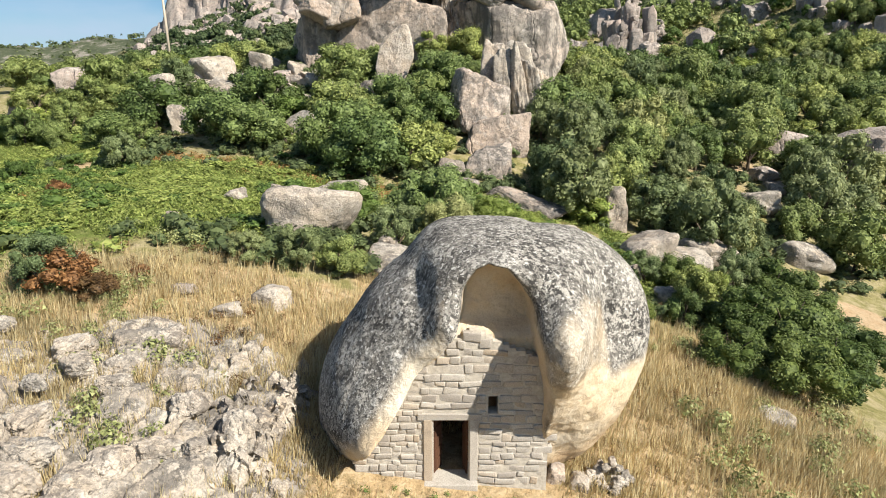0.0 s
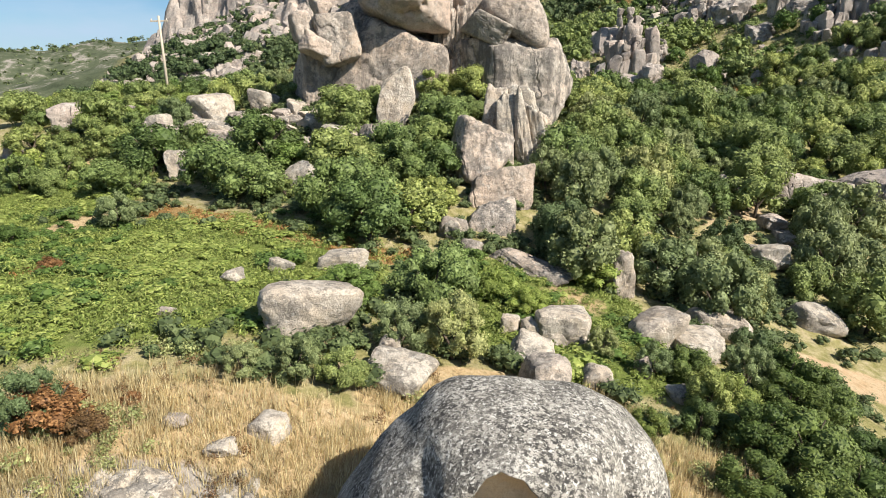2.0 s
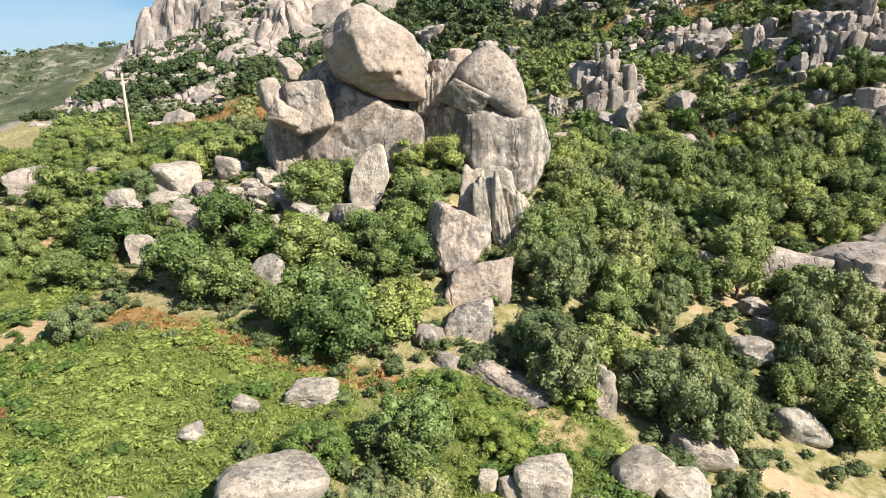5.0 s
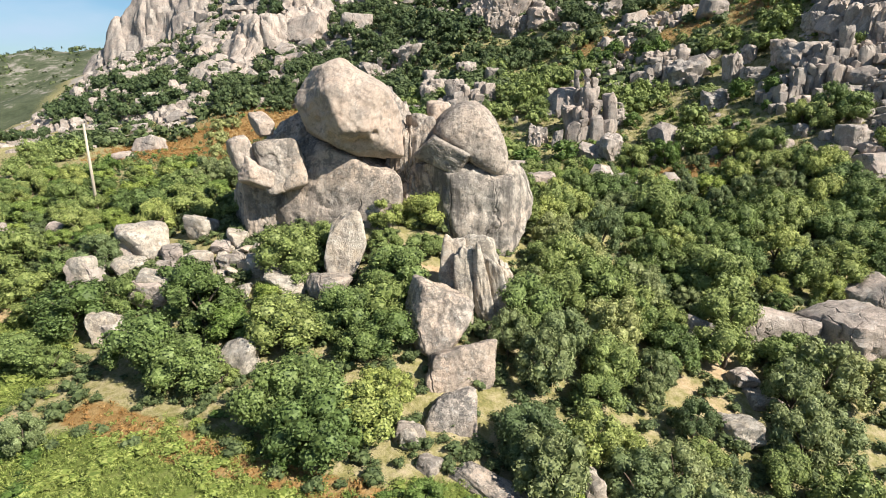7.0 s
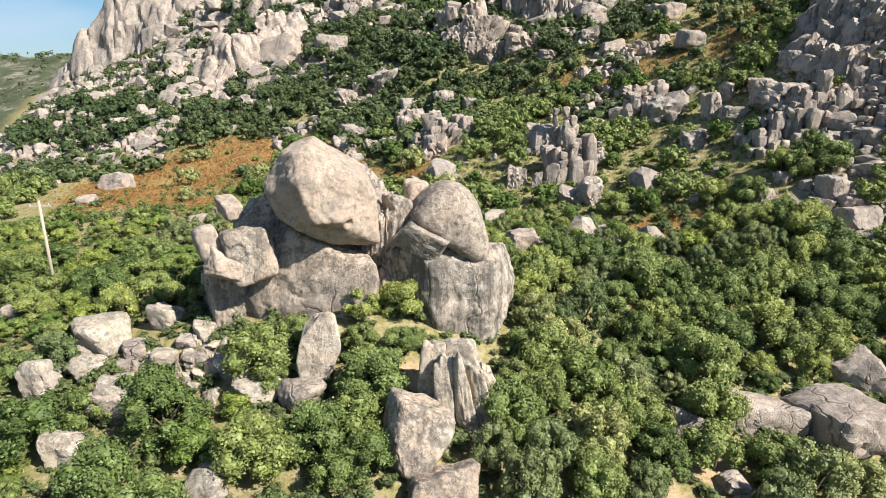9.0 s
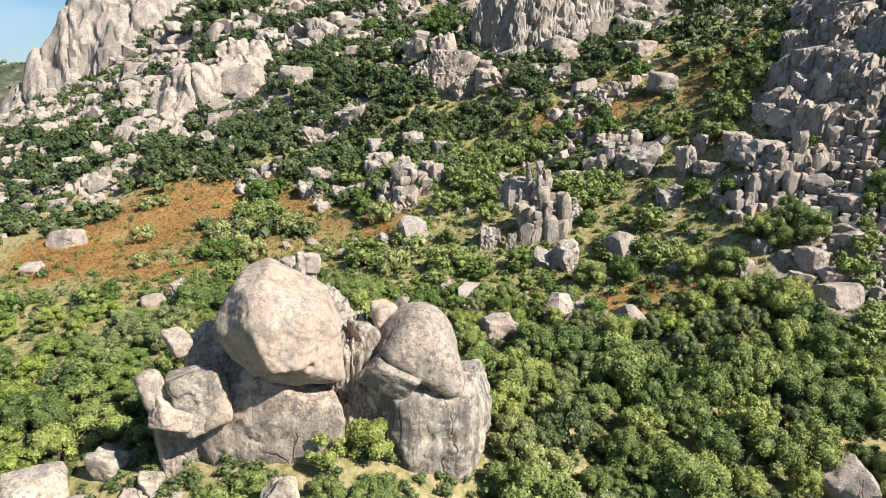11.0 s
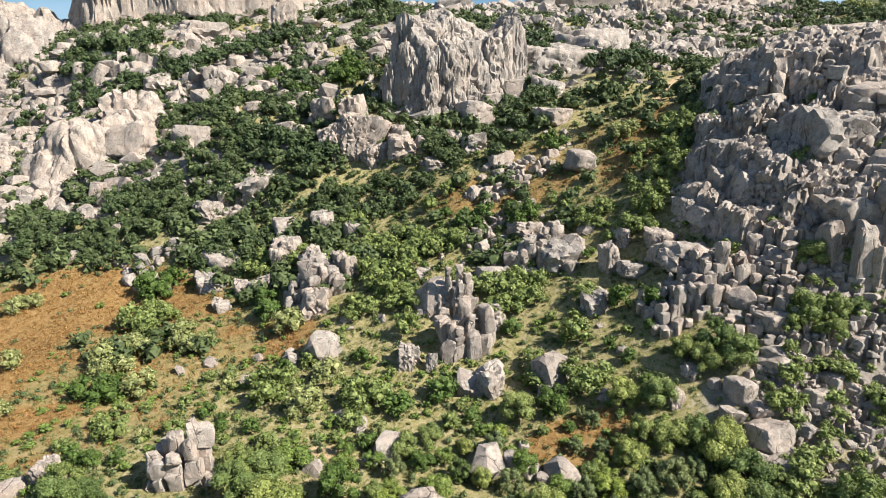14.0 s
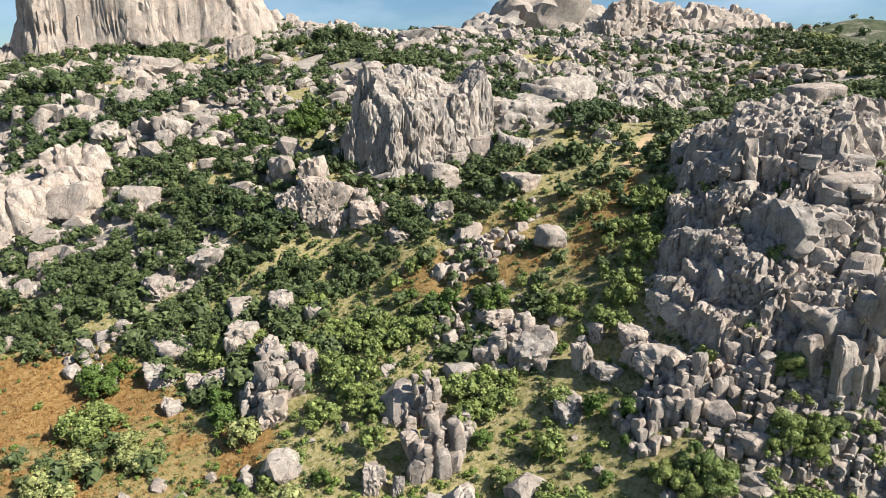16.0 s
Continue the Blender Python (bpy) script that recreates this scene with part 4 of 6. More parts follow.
def chapel_boulder():
    cx, cz, mid = 1.0, 3.66, 16.7
    rings, segs = 150, 280
    r = 1 - (1 - np.linspace(0, 1, rings + 1)[1:]) ** 1.25
    a = np.linspace(0, 360, segs, endpoint=False)
    rr, aa = np.meshgrid(r, a, indexing="ij")
    rad = np.mean([turn_radius(aa + k) for k in (-6, -3, 0, 3, 6)], axis=0)
    x0, z0 = cx + rr * rad * np.cos(np.radians(aa)), cz + rr * rad * np.sin(np.radians(aa))
    bulge = (1 - rr**2.3) ** (1 / 2.3)
    y = mid - 3.6 * bulge
    y -= 1.15 * np.exp(-(((x0 - 2.8) / 0.6) ** 2) - ((z0 - 4.8) / 1.15) ** 2)
    y -= 1.0 * np.exp(-(((x0 - 1.5) / 1.3) ** 2) - ((z0 - 6.4) / 0.5) ** 2)
    y += 0.35 * np.exp(-(((x0 - 2.8) / 0.7) ** 2) - ((z0 - 1.6) / 1.0) ** 2)
    y += 0.5 * np.exp(-(((x0 - 4.4) / 0.9) ** 2) - ((z0 - 4.6) / 1.6) ** 2)
    y += 0.45 * np.exp(-(((x0 - 4.1) / 0.25) ** 2) - ((z0 - 5.2) / 1.2) ** 2)
    y -= 1.0 * np.exp(-(((x0 + 1.7) / 1.3) ** 2) - ((z0 - 2.2) / 1.3) ** 2)
    y -= 0.4 * np.exp(-(((x0 + 0.05) / 0.5) ** 2) - ((z0 - 5.2) / 0.7) ** 2)
    y += 0.45 * np.exp(-(((x0 + 0.55) / 0.35) ** 2) - ((z0 - 5.7) / 0.6) ** 2)
    pts = np.stack([x0.ravel(), y.ravel(), z0.ravel()], 1)
    warp = fractal(pts * 0.8, 51, 3) * 0.09
    d = inside(x0.ravel() + warp, z0.ravel() + fractal(pts * 0.9, 52, 3) * 0.09, NICHE)
    hollow = smooth(-0.03, 0.16, d)
    height = z0.ravel()
    back = np.where(height > 4.3, WALL_Y + 0.3 + 0.45 * smooth(4.5, 4.9, height) - 0.6 * smooth(5.4, 6.6, height), WALL_Y + 0.3)
    room = smooth(0.0, 0.15, 1.7 - np.abs(pts[:, 0] - 0.4)) * smooth(0.0, 0.15, 3.6 - height)
    back = back + room * 2.4
    yy = pts[:, 1] + (np.maximum(back, pts[:, 1]) - pts[:, 1]) * hollow
    yy += 0.10 * fractal(pts * 0.9, 53, 4) + 0.02 * fractal(pts * 5, 54, 3)
    front = np.stack([pts[:, 0], yy, height], 1)
    clean = np.clip(hollow + smooth(2.9, 1.7, height + 0.35 * np.abs(pts[:, 0] - 1)) + smooth(2.3, 2.9, pts[:, 0]) * smooth(4.1, 2.9, height) + 0.45 * blob(pts[:, 0], height, 3.2, 4.4, 1.1, 1.5) + 0.75 * smooth(-0.75, -0.1, d) * smooth(0.3, -0.2, pts[:, 0]), 0, 1)
    rb = np.linspace(1, 0.04, 40)
    rrb, aab = np.meshgrid(rb[1:], a, indexing="ij")
    radb = np.mean([turn_radius(aab + k) for k in (-6, -3, 0, 3, 6)], axis=0)
    xb, zb = cx + rrb * radb * np.cos(np.radians(aab)), cz + rrb * radb * np.sin(np.radians(aab))
    yb = mid + 3.3 * (1 - rrb**2.2) ** (1 / 2.2)
    rear = np.stack([xb.ravel(), yb.ravel(), zb.ravel()], 1)
    rear[:, 2] += 0.1 * fractal(rear * 0.7, 55, 4)
    v = np.concatenate([[[cx, back[0], cz]], front, rear])
    v[0, 1] = yy[0]
    f = [[0, 1 + (k + 1) % segs, 1 + k] for k in range(segs)]
    n = rings + len(rb) - 1
    q = 1 + np.arange(n * segs).reshape(n, segs)
    nx = np.roll(q, -1, axis=1)
    f += np.stack([q[:-1], nx[:-1], nx[1:], q[1:]], -1).reshape(-1, 4).tolist()
    f.append(q[-1][::-1].tolist())
    me = mesh_of("chapel_boulder", v, f, HERMIT)
    at = me.attributes.new("clean", "FLOAT", "POINT")
    at.data.foreach_set("value", np.concatenate([[1.0], clean, smooth(2.9, 1.7, rear[:, 2])]).astype(np.float32))
    ob = new("chapel_boulder", me)
    tagged(ob, "huge hollowed granite boulder with black and white lichen, sheltering a chapel", "boulder")


chapel_boulder()

DOOR = (-0.28, 0.67, 0.62, 2.40)
WINDOW = (1.08, 1.36, 2.58, 3.02)
wall_rng = random.Random(8)


def box_bm(x0, x1, y0, y1, z0, z1, bevel=0.02, jitter=0.0, rng=wall_rng):
    bm = bmesh.new()
    bmesh.ops.create_cube(bm, size=1.0)
    for v in bm.verts:
        v.co = Vector((x0 + (v.co.x + 0.5) * (x1 - x0), y0 + (v.co.y + 0.5) * (y1 - y0), z0 + (v.co.z + 0.5) * (z1 - z0)))
        v.co += Vector([rng.uniform(-jitter, jitter) for _ in range(3)])
    if bevel:
        bmesh.ops.bevel(bm, geom=bm.edges[:], offset=bevel, segments=2, affect="EDGES", profile=0.6)
    return bm


def chapel_wall():
    cell = 0.08
    bm = bmesh.new()
    grid = {}

    def vert(i, j):
        if (i, j) not in grid:
            grid[i, j] = bm.verts.new((i * cell, WALL_Y - 0.002, j * cell))
        return grid[i, j]

    for i in range(-28, 34):
        for j in range(4, 62):
            x, z = (i + 0.5) * cell, (j + 0.5) * cell
            if inside(np.array([x]), np.array([z]), NICHE)[0] < -0.12 or z > 4.72 - 0.42 * abs(x - 0.75):
                continue
            if DOOR[0] < x < DOOR[1] and z < DOOR[3] or WINDOW[0] < x < WINDOW[1] and WINDOW[2] < z < WINDOW[3]:
                continue
            bm.faces.new((vert(i, j), vert(i + 1, j), vert(i + 1, j + 1), vert(i, j + 1)))
    wall = new("chapel_wall", bm_mesh("chapel_wall", bm, MORTAR))
    so = wall.modifiers.new("thick", "SOLIDIFY")
    so.thickness, so.offset = 0.4, -1
    tagged(wall, "rough coursed granite masonry wall closing the hollow of the boulder", "stone wall", kind="structure")
    kinds = []
    for k in range(10):
        b = box_bm(-0.5, 0.5, -0.5, 0.5, -0.5, 0.5, 0.09, 0.07)
        kinds.append(bm_mesh("stone", b, WALL_STONE, True))
    z = 0.55
    while z < 4.75:
        h = wall_rng.uniform(0.13, 0.22) if z < 3.2 else wall_rng.uniform(0.16, 0.26)
        x = -2.2 + wall_rng.uniform(-0.2, 0)
        while x < 2.6:
            w = wall_rng.uniform(0.16, 0.44) if x < DOOR[0] else wall_rng.uniform(0.2, 0.62)
            mx, mz = x + w / 2, z + h / 2
            ok = inside(np.array([mx]), np.array([mz]), NICHE)[0] > -0.05 and mz < 4.66 - 0.42 * abs(mx - 0.75)
            if x < DOOR[1] + 0.22 and x + w > DOOR[0] - 0.22 and z < DOOR[3] + 0.18:
                # stop at the jambs
                if x < DOOR[0] - 0.3:
                    w = DOOR[0] - 0.225 - x
                    mx = x + w / 2
                else:
                    x = max(x + w, DOOR[1] + 0.225) if x + w > DOOR[1] else DOOR[1] + 0.225
                    continue
            hole = x < WINDOW[1] + 0.02 and x + w > WINDOW[0] - 0.02 and z < WINDOW[3] and z + h > WINDOW[2]
            if hole:
                if x < WINDOW[0] - 0.12:
                    w = WINDOW[0] - 0.02 - x
                    mx = x + w / 2
                else:
                    x = WINDOW[1] + 0.02
                    continue
            if ok and w > 0.08:
                s = part("stone", wall_rng.choice(kinds), wall)
                s.matrix_basis = pose(mx, WALL_Y + 0.06 + wall_rng.uniform(-0.025, 0.02), mz + wall_rng.uniform(-0.025, 0.025), wall_rng.uniform(-4, 4), wall_rng.uniform(-5, 5), wall_rng.uniform(-4, 4)) @ Matrix.Diagonal((w - wall_rng.uniform(0.01, 0.035), 0.16, h * wall_rng.uniform(0.74, 1.08) - 0.014, 1))
            x += w
        z += h
    for name, b in (("door_jamb", (DOOR[0] - 0.21, DOOR[0], 0.6, 2.4)), ("door_jamb", (DOOR[1], DOOR[1] + 0.2, 0.6, 2.4)), ("lintel", (DOOR[0] - 0.36, DOOR[1] + 0.3, 2.4, 2.57))):
        part(name, bm_mesh(name, box_bm(b[0], b[1], WALL_Y - 0.05, WALL_Y + 0.4, b[2], b[3], 0.015, 0.008), WALL_STONE), wall, "pale dressed granite block")
    part("door_sill", bm_mesh("door_sill", box_bm(DOOR[0] - 0.2, DOOR[1] + 0.2, WALL_Y - 0.25, WALL_Y + 0.45, 0.5, 0.68, 0.02, 0.01), WALL_STONE), wall, "worn granite doorstep")


chapel_wall()


def chapel_door():
    d = new("door_1")
    d.matrix_basis = pose(DOOR[0] + 0.03, WALL_Y + 0.22, 0.69, 0, 0, 62)
    tagged(d, "dark carved wooden door leaf standing open inwards", "door", kind="structure")
    leaf = part("door_leaf", bm_mesh("door_leaf", box_bm(0, 0.46, 0, 0.05, 0, 1.69, 0.006), DOOR_WOOD), d)
    for k in range(5):
        part("door_panel", bm_mesh("door_panel", box_bm(0.07, 0.39, -0.018, 0.004, 0.08 + k * 0.32, 0.34 + k * 0.32, 0.012), DOOR_WOOD), leaf)
    part("door_handle", bm_mesh("door_handle", box_bm(0.40, 0.43, -0.05, 0.002, 0.82, 0.96, 0.01), IRON), leaf, "rusty iron pull")
    e = new("door_2")
    e.matrix_basis = pose(DOOR[1] - 0.03, WALL_Y + 0.24, 0.69, 0, 0, 100)
    tagged(e, "dark wooden door leaf pushed back against the inner wall", "door", kind="structure")
    part("door_leaf", bm_mesh("door_leaf", box_bm(0, 0.46, 0, 0.05, 0, 1.69, 0.006), DOOR_WOOD), e)


chapel_door()

# ---- the tor of balancing boulders ----
TORGROUP = "balancing boulder tor"


def hero(name, seed, x, y, z, sx, sy, sz, rx=0, ry=0, rz=0, label="", sub=6, mat=None, under=None, **kw):
    me = cracked_mesh(seed, sub, mat or GRANITE, **kw) if "cells" in kw else rock_mesh(seed, sub, mat or GRANITE, **kw)
    if under:
        ob = part(name, me, under)
        ob.matrix_basis = Matrix.Translation(-under.location) @ pose(x, y, z, rx, ry, rz) @ Matrix.Diagonal((sx, sy, sz, 1))
        return ob
    return rock(name, me, x, y, z, sx, sy, sz, rx, ry, rz, label, TORGROUP)


tor = new("granite_tor")
tor.location = (-7.7, 76.4, 6.0)
tagged(tor, "broad grey granite tor with a hollowed ledge under its cap", "boulder", TORGROUP)
column = new("capped_column")
column.location = (7.7, 74.2, 6.0)
tagged(column, "streaked granite column with pale water marks", "boulder", TORGROUP)


hero("rock_body", 101, -7.0, 76.0, 13.6, 7.3, 5.9, 8.3, 0, 0, 4, "", 6, None, tor, cuts=0, rough=0.022, sharp=24, box=0.95, cells=(0.7, 0.7, 0.6), step=0.03, crack=0.018, planes=((0.78, -0.3, -0.5, 1.0), (-0.5, -0.75, 0.3, 1.12), (-0.82, -0.1, 0.57, 0.96), (-0.8, -0.5, -0.2, 1.06)), dents=((0.35, -0.75, 0.56, 0.16, 0.05), (-0.2, -0.9, -0.1, 0.3, 0.03)))
hero("rock_crest", 118, -1.0, 79.6, 16.2, 4.4, 4.4, 10.4, 0, 0, 8, "", 6, None, tor, cuts=3, rough=0.04, sharp=10, box=0.92, cells=(1.2, 1.2, 0.8), step=0.06, crack=0.05, planes=((0.6, -0.3, 0.74, 0.98), (-0.7, -0.2, 0.68, 0.9)))
hero("balancing_boulder", 102, -4.7, 74.3, 24.5, 5.4, 5.2, 4.95, 0, 0, 0, "great pale balancing boulder with a fluted underside on the tor", 6, GRANITE_PINK, cuts=0, rough=0.024, sharp=42, box=1.5, planes=((-0.75, -0.5, 0.42, 0.88), (0.25, -0.85, 0.45, 0.9), (0.91, 0, 0.41, 0.86), (0.56, -0.05, 0.83, 0.72), (-0.3, -0.1, 0.95, 0.97), (-0.89, 0, 0.46, 1.0), (-0.91, -0.1, -0.41, 0.90), (-0.5, -0.1, -0.86, 0.80), (0, 0, -1, 0.98), (1, 0, 0, 1.0), (-1, 0, 0, 1.0), (0.12, -1, 0.12, 0.88), (-0.1, -0.72, 0.7, 0.93), (0, 1, 0, 0.95), (0.66, -0.75, -0.02, 0.92), (-0.62, -0.76, -0.15, 0.84), (0.1, -0.75, -0.66, 0.96)), dents=((-0.66, -0.62, -0.42, 0.22, 0.16), (-0.30, -0.72, -0.62, 0.16, 0.13), (0.02, -0.70, -0.71, 0.10, 0.10), (0.28, -0.70, -0.66, 0.12, 0.11), (0.52, -0.70, -0.48, 0.07, 0.10), (-0.55, -0.8, 0.1, 0.2, 0.05), (0.35, -0.93, 0.1, 0.08, 0.03)))
hero("rock_shoulder", 103, 0.7, 77.0, 16.0, 2.2, 4.4, 7.9, 0, 3, 0, "", 6, None, tor, cuts=3, rough=0.04, sharp=12, cells=(1.3, 1.3, 0.7), step=0.08, crack=0.06)
hero("rock_back", 104, -9.6, 79.4, 16.6, 5.0, 4.8, 7.8, 0, 0, 12, "", 6, None, tor, cuts=2, rough=0.035, sharp=9, box=0.95, cells=(0.9, 0.9, 0.7), step=0.05, crack=0.04, planes=((-0.6, -0.35, 0.72, 0.86), (-0.2, -0.6, 0.78, 0.98)))
hero("rock_cheek", 117, -11.7, 73.4, 19.0, 2.4, 2.6, 2.9, 0, -14, 10, "", 6, None, tor, cuts=2, rough=0.03, sharp=9)
hero("perched_block", 105, -15.2, 72.6, 20.0, 1.25, 1.4, 2.0, 0, -10, 20, "rounded pale granite block on the edge of the tor", 5, GRANITE_PINK, cuts=2, sharp=6)
hero("perched_block", 106, -13.6, 71.4, 18.2, 1.8, 1.4, 1.4, 8, 22, 20, "tilted pale granite block on the edge of the tor", 5, GRANITE_PINK, cuts=4, sharp=12)
hero("perched_block", 107, -13.9, 76.2, 22.8, 1.15, 1.1, 1.3, 0, 0, 30, "angular granite block standing on the tor", 5, GRANITE_PINK)
hero("rock_flank", 108, -14.7, 76.0, 13.4, 2.4, 3.8, 4.9, 0, -6, 24, "", 6, None, tor, cuts=4, sharp=18, cells=(0.9, 0.9, 0.5), step=0.04, crack=0.04)
hero("rock_column", 109, 8.3, 75.4, 12.0, 6.8, 5.1, 7.2, 0, 0, 0, "", 6, GRANITE_STREAKED, column, cuts=0, rough=0.022, sharp=26, box=0.97, cells=(0.9, 0.9, 0.35), step=0.025, crack=0.02, planes=((0.877, -0.12, -0.48, 0.84), (0.9, -0.2, 0.38, 1.0), (0.75, -0.66, 0.0, 1.02), (-0.7, -0.7, -0.1, 1.2), (0.1, -0.5, 0.86, 1.2), (-0.75, -0.3, -0.58, 1.05)), dents=((0.12, -0.97, 0.15, 0.10, 0.05), (-0.2, -0.95, 0.2, 0.08, 0.04), (0.5, -0.8, 0.2, 0.12, 0.05)))
hero("dome_boulder", 110, 7.4, 74.8, 21.3, 4.0, 4.1, 3.9, 0, 0, -5, "rounded lichen-speckled dome boulder on the column", 6, GRANITE_DARK, cuts=0, rough=0.018, sharp=5, box=1.0, planes=((-0.55, -0.1, -0.83, 0.36), (0, 0, -1, 0.92), (0.1, -0.9, 0.3, 0.95), (0.72, -0.1, 0.68, 0.92), (-0.66, -0.1, 0.74, 0.9)))
hero("wedge_boulder", 111, 4.8, 72.6, 19.9, 2.9, 2.3, 1.5, 4, 27, -4, "split granite wedge under the dome boulder", mat=GRANITE_DARK, cuts=2, sharp=14, rough=0.025)
hero("wedge_boulder", 112, 2.7, 75.6, 21.4, 1.3, 2.0, 2.6, 0, -10, 10, "cracked granite block between the two summits", 5)
hero("perched_block", 113, 4.4, 77.2, 24.0, 1.25, 1.2, 1.15, 0, 0, 10, "small pale granite block perched in the cleft", 5, GRANITE_PINK)
hero("leaning_slab", 114, -4.9, 64.6, 12.2, 1.75, 1.2, 3.9, -8, 13, 6, "pale leaning granite slab before the tor", 6, mat=GRANITE_PALE, cuts=1, sharp=22, rough=0.04, box=0.9, planes=((-0.6, -0.1, 0.8, 0.88), (0.75, -0.1, 0.66, 1.0), (0.9, 0, -0.4, 0.86)))
hero("fallen_block", 115, -6.3, 62.3, 9.6, 1.7, 1.5, 1.6, 0, 20, 20, "grey granite block at the foot of the leaning slab", 5)
for k, (x, y, z, sx, sy, sz, t) in enumerate(((4.6, 61.8, 11.6, 1.15, 1.3, 2.7, 8), (5.7, 60.2, 9.6, 0.95, 1.2, 4.2, -5), (7.1, 60.0, 9.6, 0.95, 1.2, 4.6, -8), (8.4, 60.5, 9.0, 0.95, 1.2, 4.3, -11), (9.6, 61.2, 8.6, 0.8, 1.1, 3.7, -13), (6.8, 62.4, 10.5, 2.9, 1.2, 3.8, -4))):
    hero("fluted_column", 120 + k, x, y, z, sx, sy, sz, -5, t, 0, "fluted weathered granite column leaning on its neighbours", 5, mat=GRANITE_PALE, cuts=2, rough=0.06, sharp=9, box=0.9, dents=((0.3, -0.9, 0.1, 0.16, 0.1), (-0.4, -0.9, -0.3, 0.14, 0.1)))
hero("wedged_boulder", 130, 2.9, 57.0, 8.4, 2.7, 2.2, 3.0, -12, 26, 10, "grey boulder wedged at the foot of the columns", 6)
hero("granite_slab", 131, 4.5, 54.0, 5.3, 3.0, 2.2, 2.5, -14, 0, 6, "tilted flat granite slab in the gully", 6, cuts=5)
hero("granite_slab", 132, 3.5, 49.3, 3.5, 1.9, 1.5, 2.6, -12, 2, 0, "steep grey granite slab in the gully", 6, cuts=5)
hero("granite_slab", 133, 5.6, 43.6, 2.0, 3.4, 1.4, 1.0, 0, 16, -38, "long whaleback granite slab beside the trees", 6, cuts=4)
hero("gully_boulder", 134, 0.4, 47.5, 3.7, 1.15, 1.0, 1.35, 0, 0, 20, "pale granite boulder in the gully", 5)
hero("gully_boulder", 135, 1.8, 45.0, 2.9, 0.9, 0.9, 0.9, 0, 10, 60, "grey granite boulder in the gully", 5)

# ---- loose boulders ----
OAKS = []
OAKS += [(10.3, 24.9, 1.6), (-4.2, 25.1, 2.1), (11.6, 26.8, 2.3), (-0.6, 34.8, 4.5), (30.4, 44.3, 4.8), (-4.7, 47.0, 7.4), (27.5, 47.1, 3.4), (-8.9, 47.8, 4.9), (-1.1, 49.9, 4.4), (15.0, 51.7, 3.9), (-15.5, 52.6, 5.3), (-13.2, 52.8, 2.5), (16.7, 54.6, 4.3), (-19.7, 55.1, 5.7), (-9.1, 56.5, 5.8), (-2.8, 56.6, 6.8), (23.0, 56.9, 4.6), (34.0, 57.8, 5.8), (28.6, 58.8, 5.3), (23.8, 58.9, 4.0), (10.8, 59.9, 5.6), (-16.6, 61.0, 6.2), (-27.9, 62.0, 6.3), (-0.2, 62.4, 5.7)]
OAKS += [(22.8, 62.7, 7.0), (30.8, 63.1, 5.5), (-23.4, 63.3, 4.2), (11.6, 63.5, 3.5), (-18.4, 64.0, 5.5), (-37.5, 64.5, 3.9), (19.1, 65.0, 5.6), (-9.9, 65.7, 5.9), (-34.4, 66.5, 4.7), (-42.6, 66.7, 4.6), (15.8, 68.1, 5.8), (-7.3, 68.2, 3.1), (18.8, 68.3, 5.1), (33.2, 69.2, 6.3), (-32.5, 69.4, 3.5), (-1.2, 70.7, 3.8), (2.6, 71.8, 4.4), (-37.7, 71.9, 5.5), (47.3, 72.1, 3.7), (29.5, 73.5, 7.2), (45.6, 74.9, 5.1), (50.8, 75.6, 5.8), (39.6, 76.4, 5.1), (-50.5, 78.5, 6.0)]
OAKS += [(45.5, 79.3, 6.0), (-22.6, 79.3, 4.7), (-35.3, 79.6, 4.1), (63.7, 80.4, 6.7), (57.1, 80.5, 6.9), (17.2, 81.4, 5.2), (37.2, 82.9, 8.2), (-31.2, 83.6, 5.0), (56.2, 83.7, 8.5), (-27.6, 83.8, 6.9), (20.6, 84.6, 7.3), (44.0, 85.3, 7.4), (15.9, 85.6, 4.9), (73.9, 85.9, 5.9), (63.2, 86.0, 8.1), (32.8, 86.0, 6.4), (50.8, 87.4, 7.7), (35.3, 88.6, 7.5), (78.4, 90.8, 7.0), (-27.9, 91.6, 6.2), (-42.6, 92.0, 5.5), (60.9, 92.3, 8.3), (30.4, 92.7, 5.6), (15.5, 93.0, 4.7)]
OAKS += [(25.4, 93.3, 6.9), (-40.3, 96.9, 4.4), (61.8, 98.5, 7.3), (50.4, 100.0, 4.8), (57.2, 100.8, 4.9), (3.4, 100.9, 6.4), (80.0, 105.2, 7.0), (-0.9, 106.2, 5.2), (87.0, 106.5, 7.2), (72.8, 107.3, 6.2), (59.4, 107.4, 5.2), (0.7, 109.2, 7.7), (55.2, 110.0, 5.3), (69.1, 110.5, 7.3), (-19.9, 111.9, 6.8), (21.6, 112.7, 4.3), (91.0, 113.4, 5.4), (104.4, 113.9, 7.4), (40.2, 114.9, 5.4), (52.8, 116.6, 7.5), (89.9, 120.7, 4.7), (15.5, 120.8, 4.5), (47.2, 122.2, 6.8), (82.9, 122.8, 4.8)]
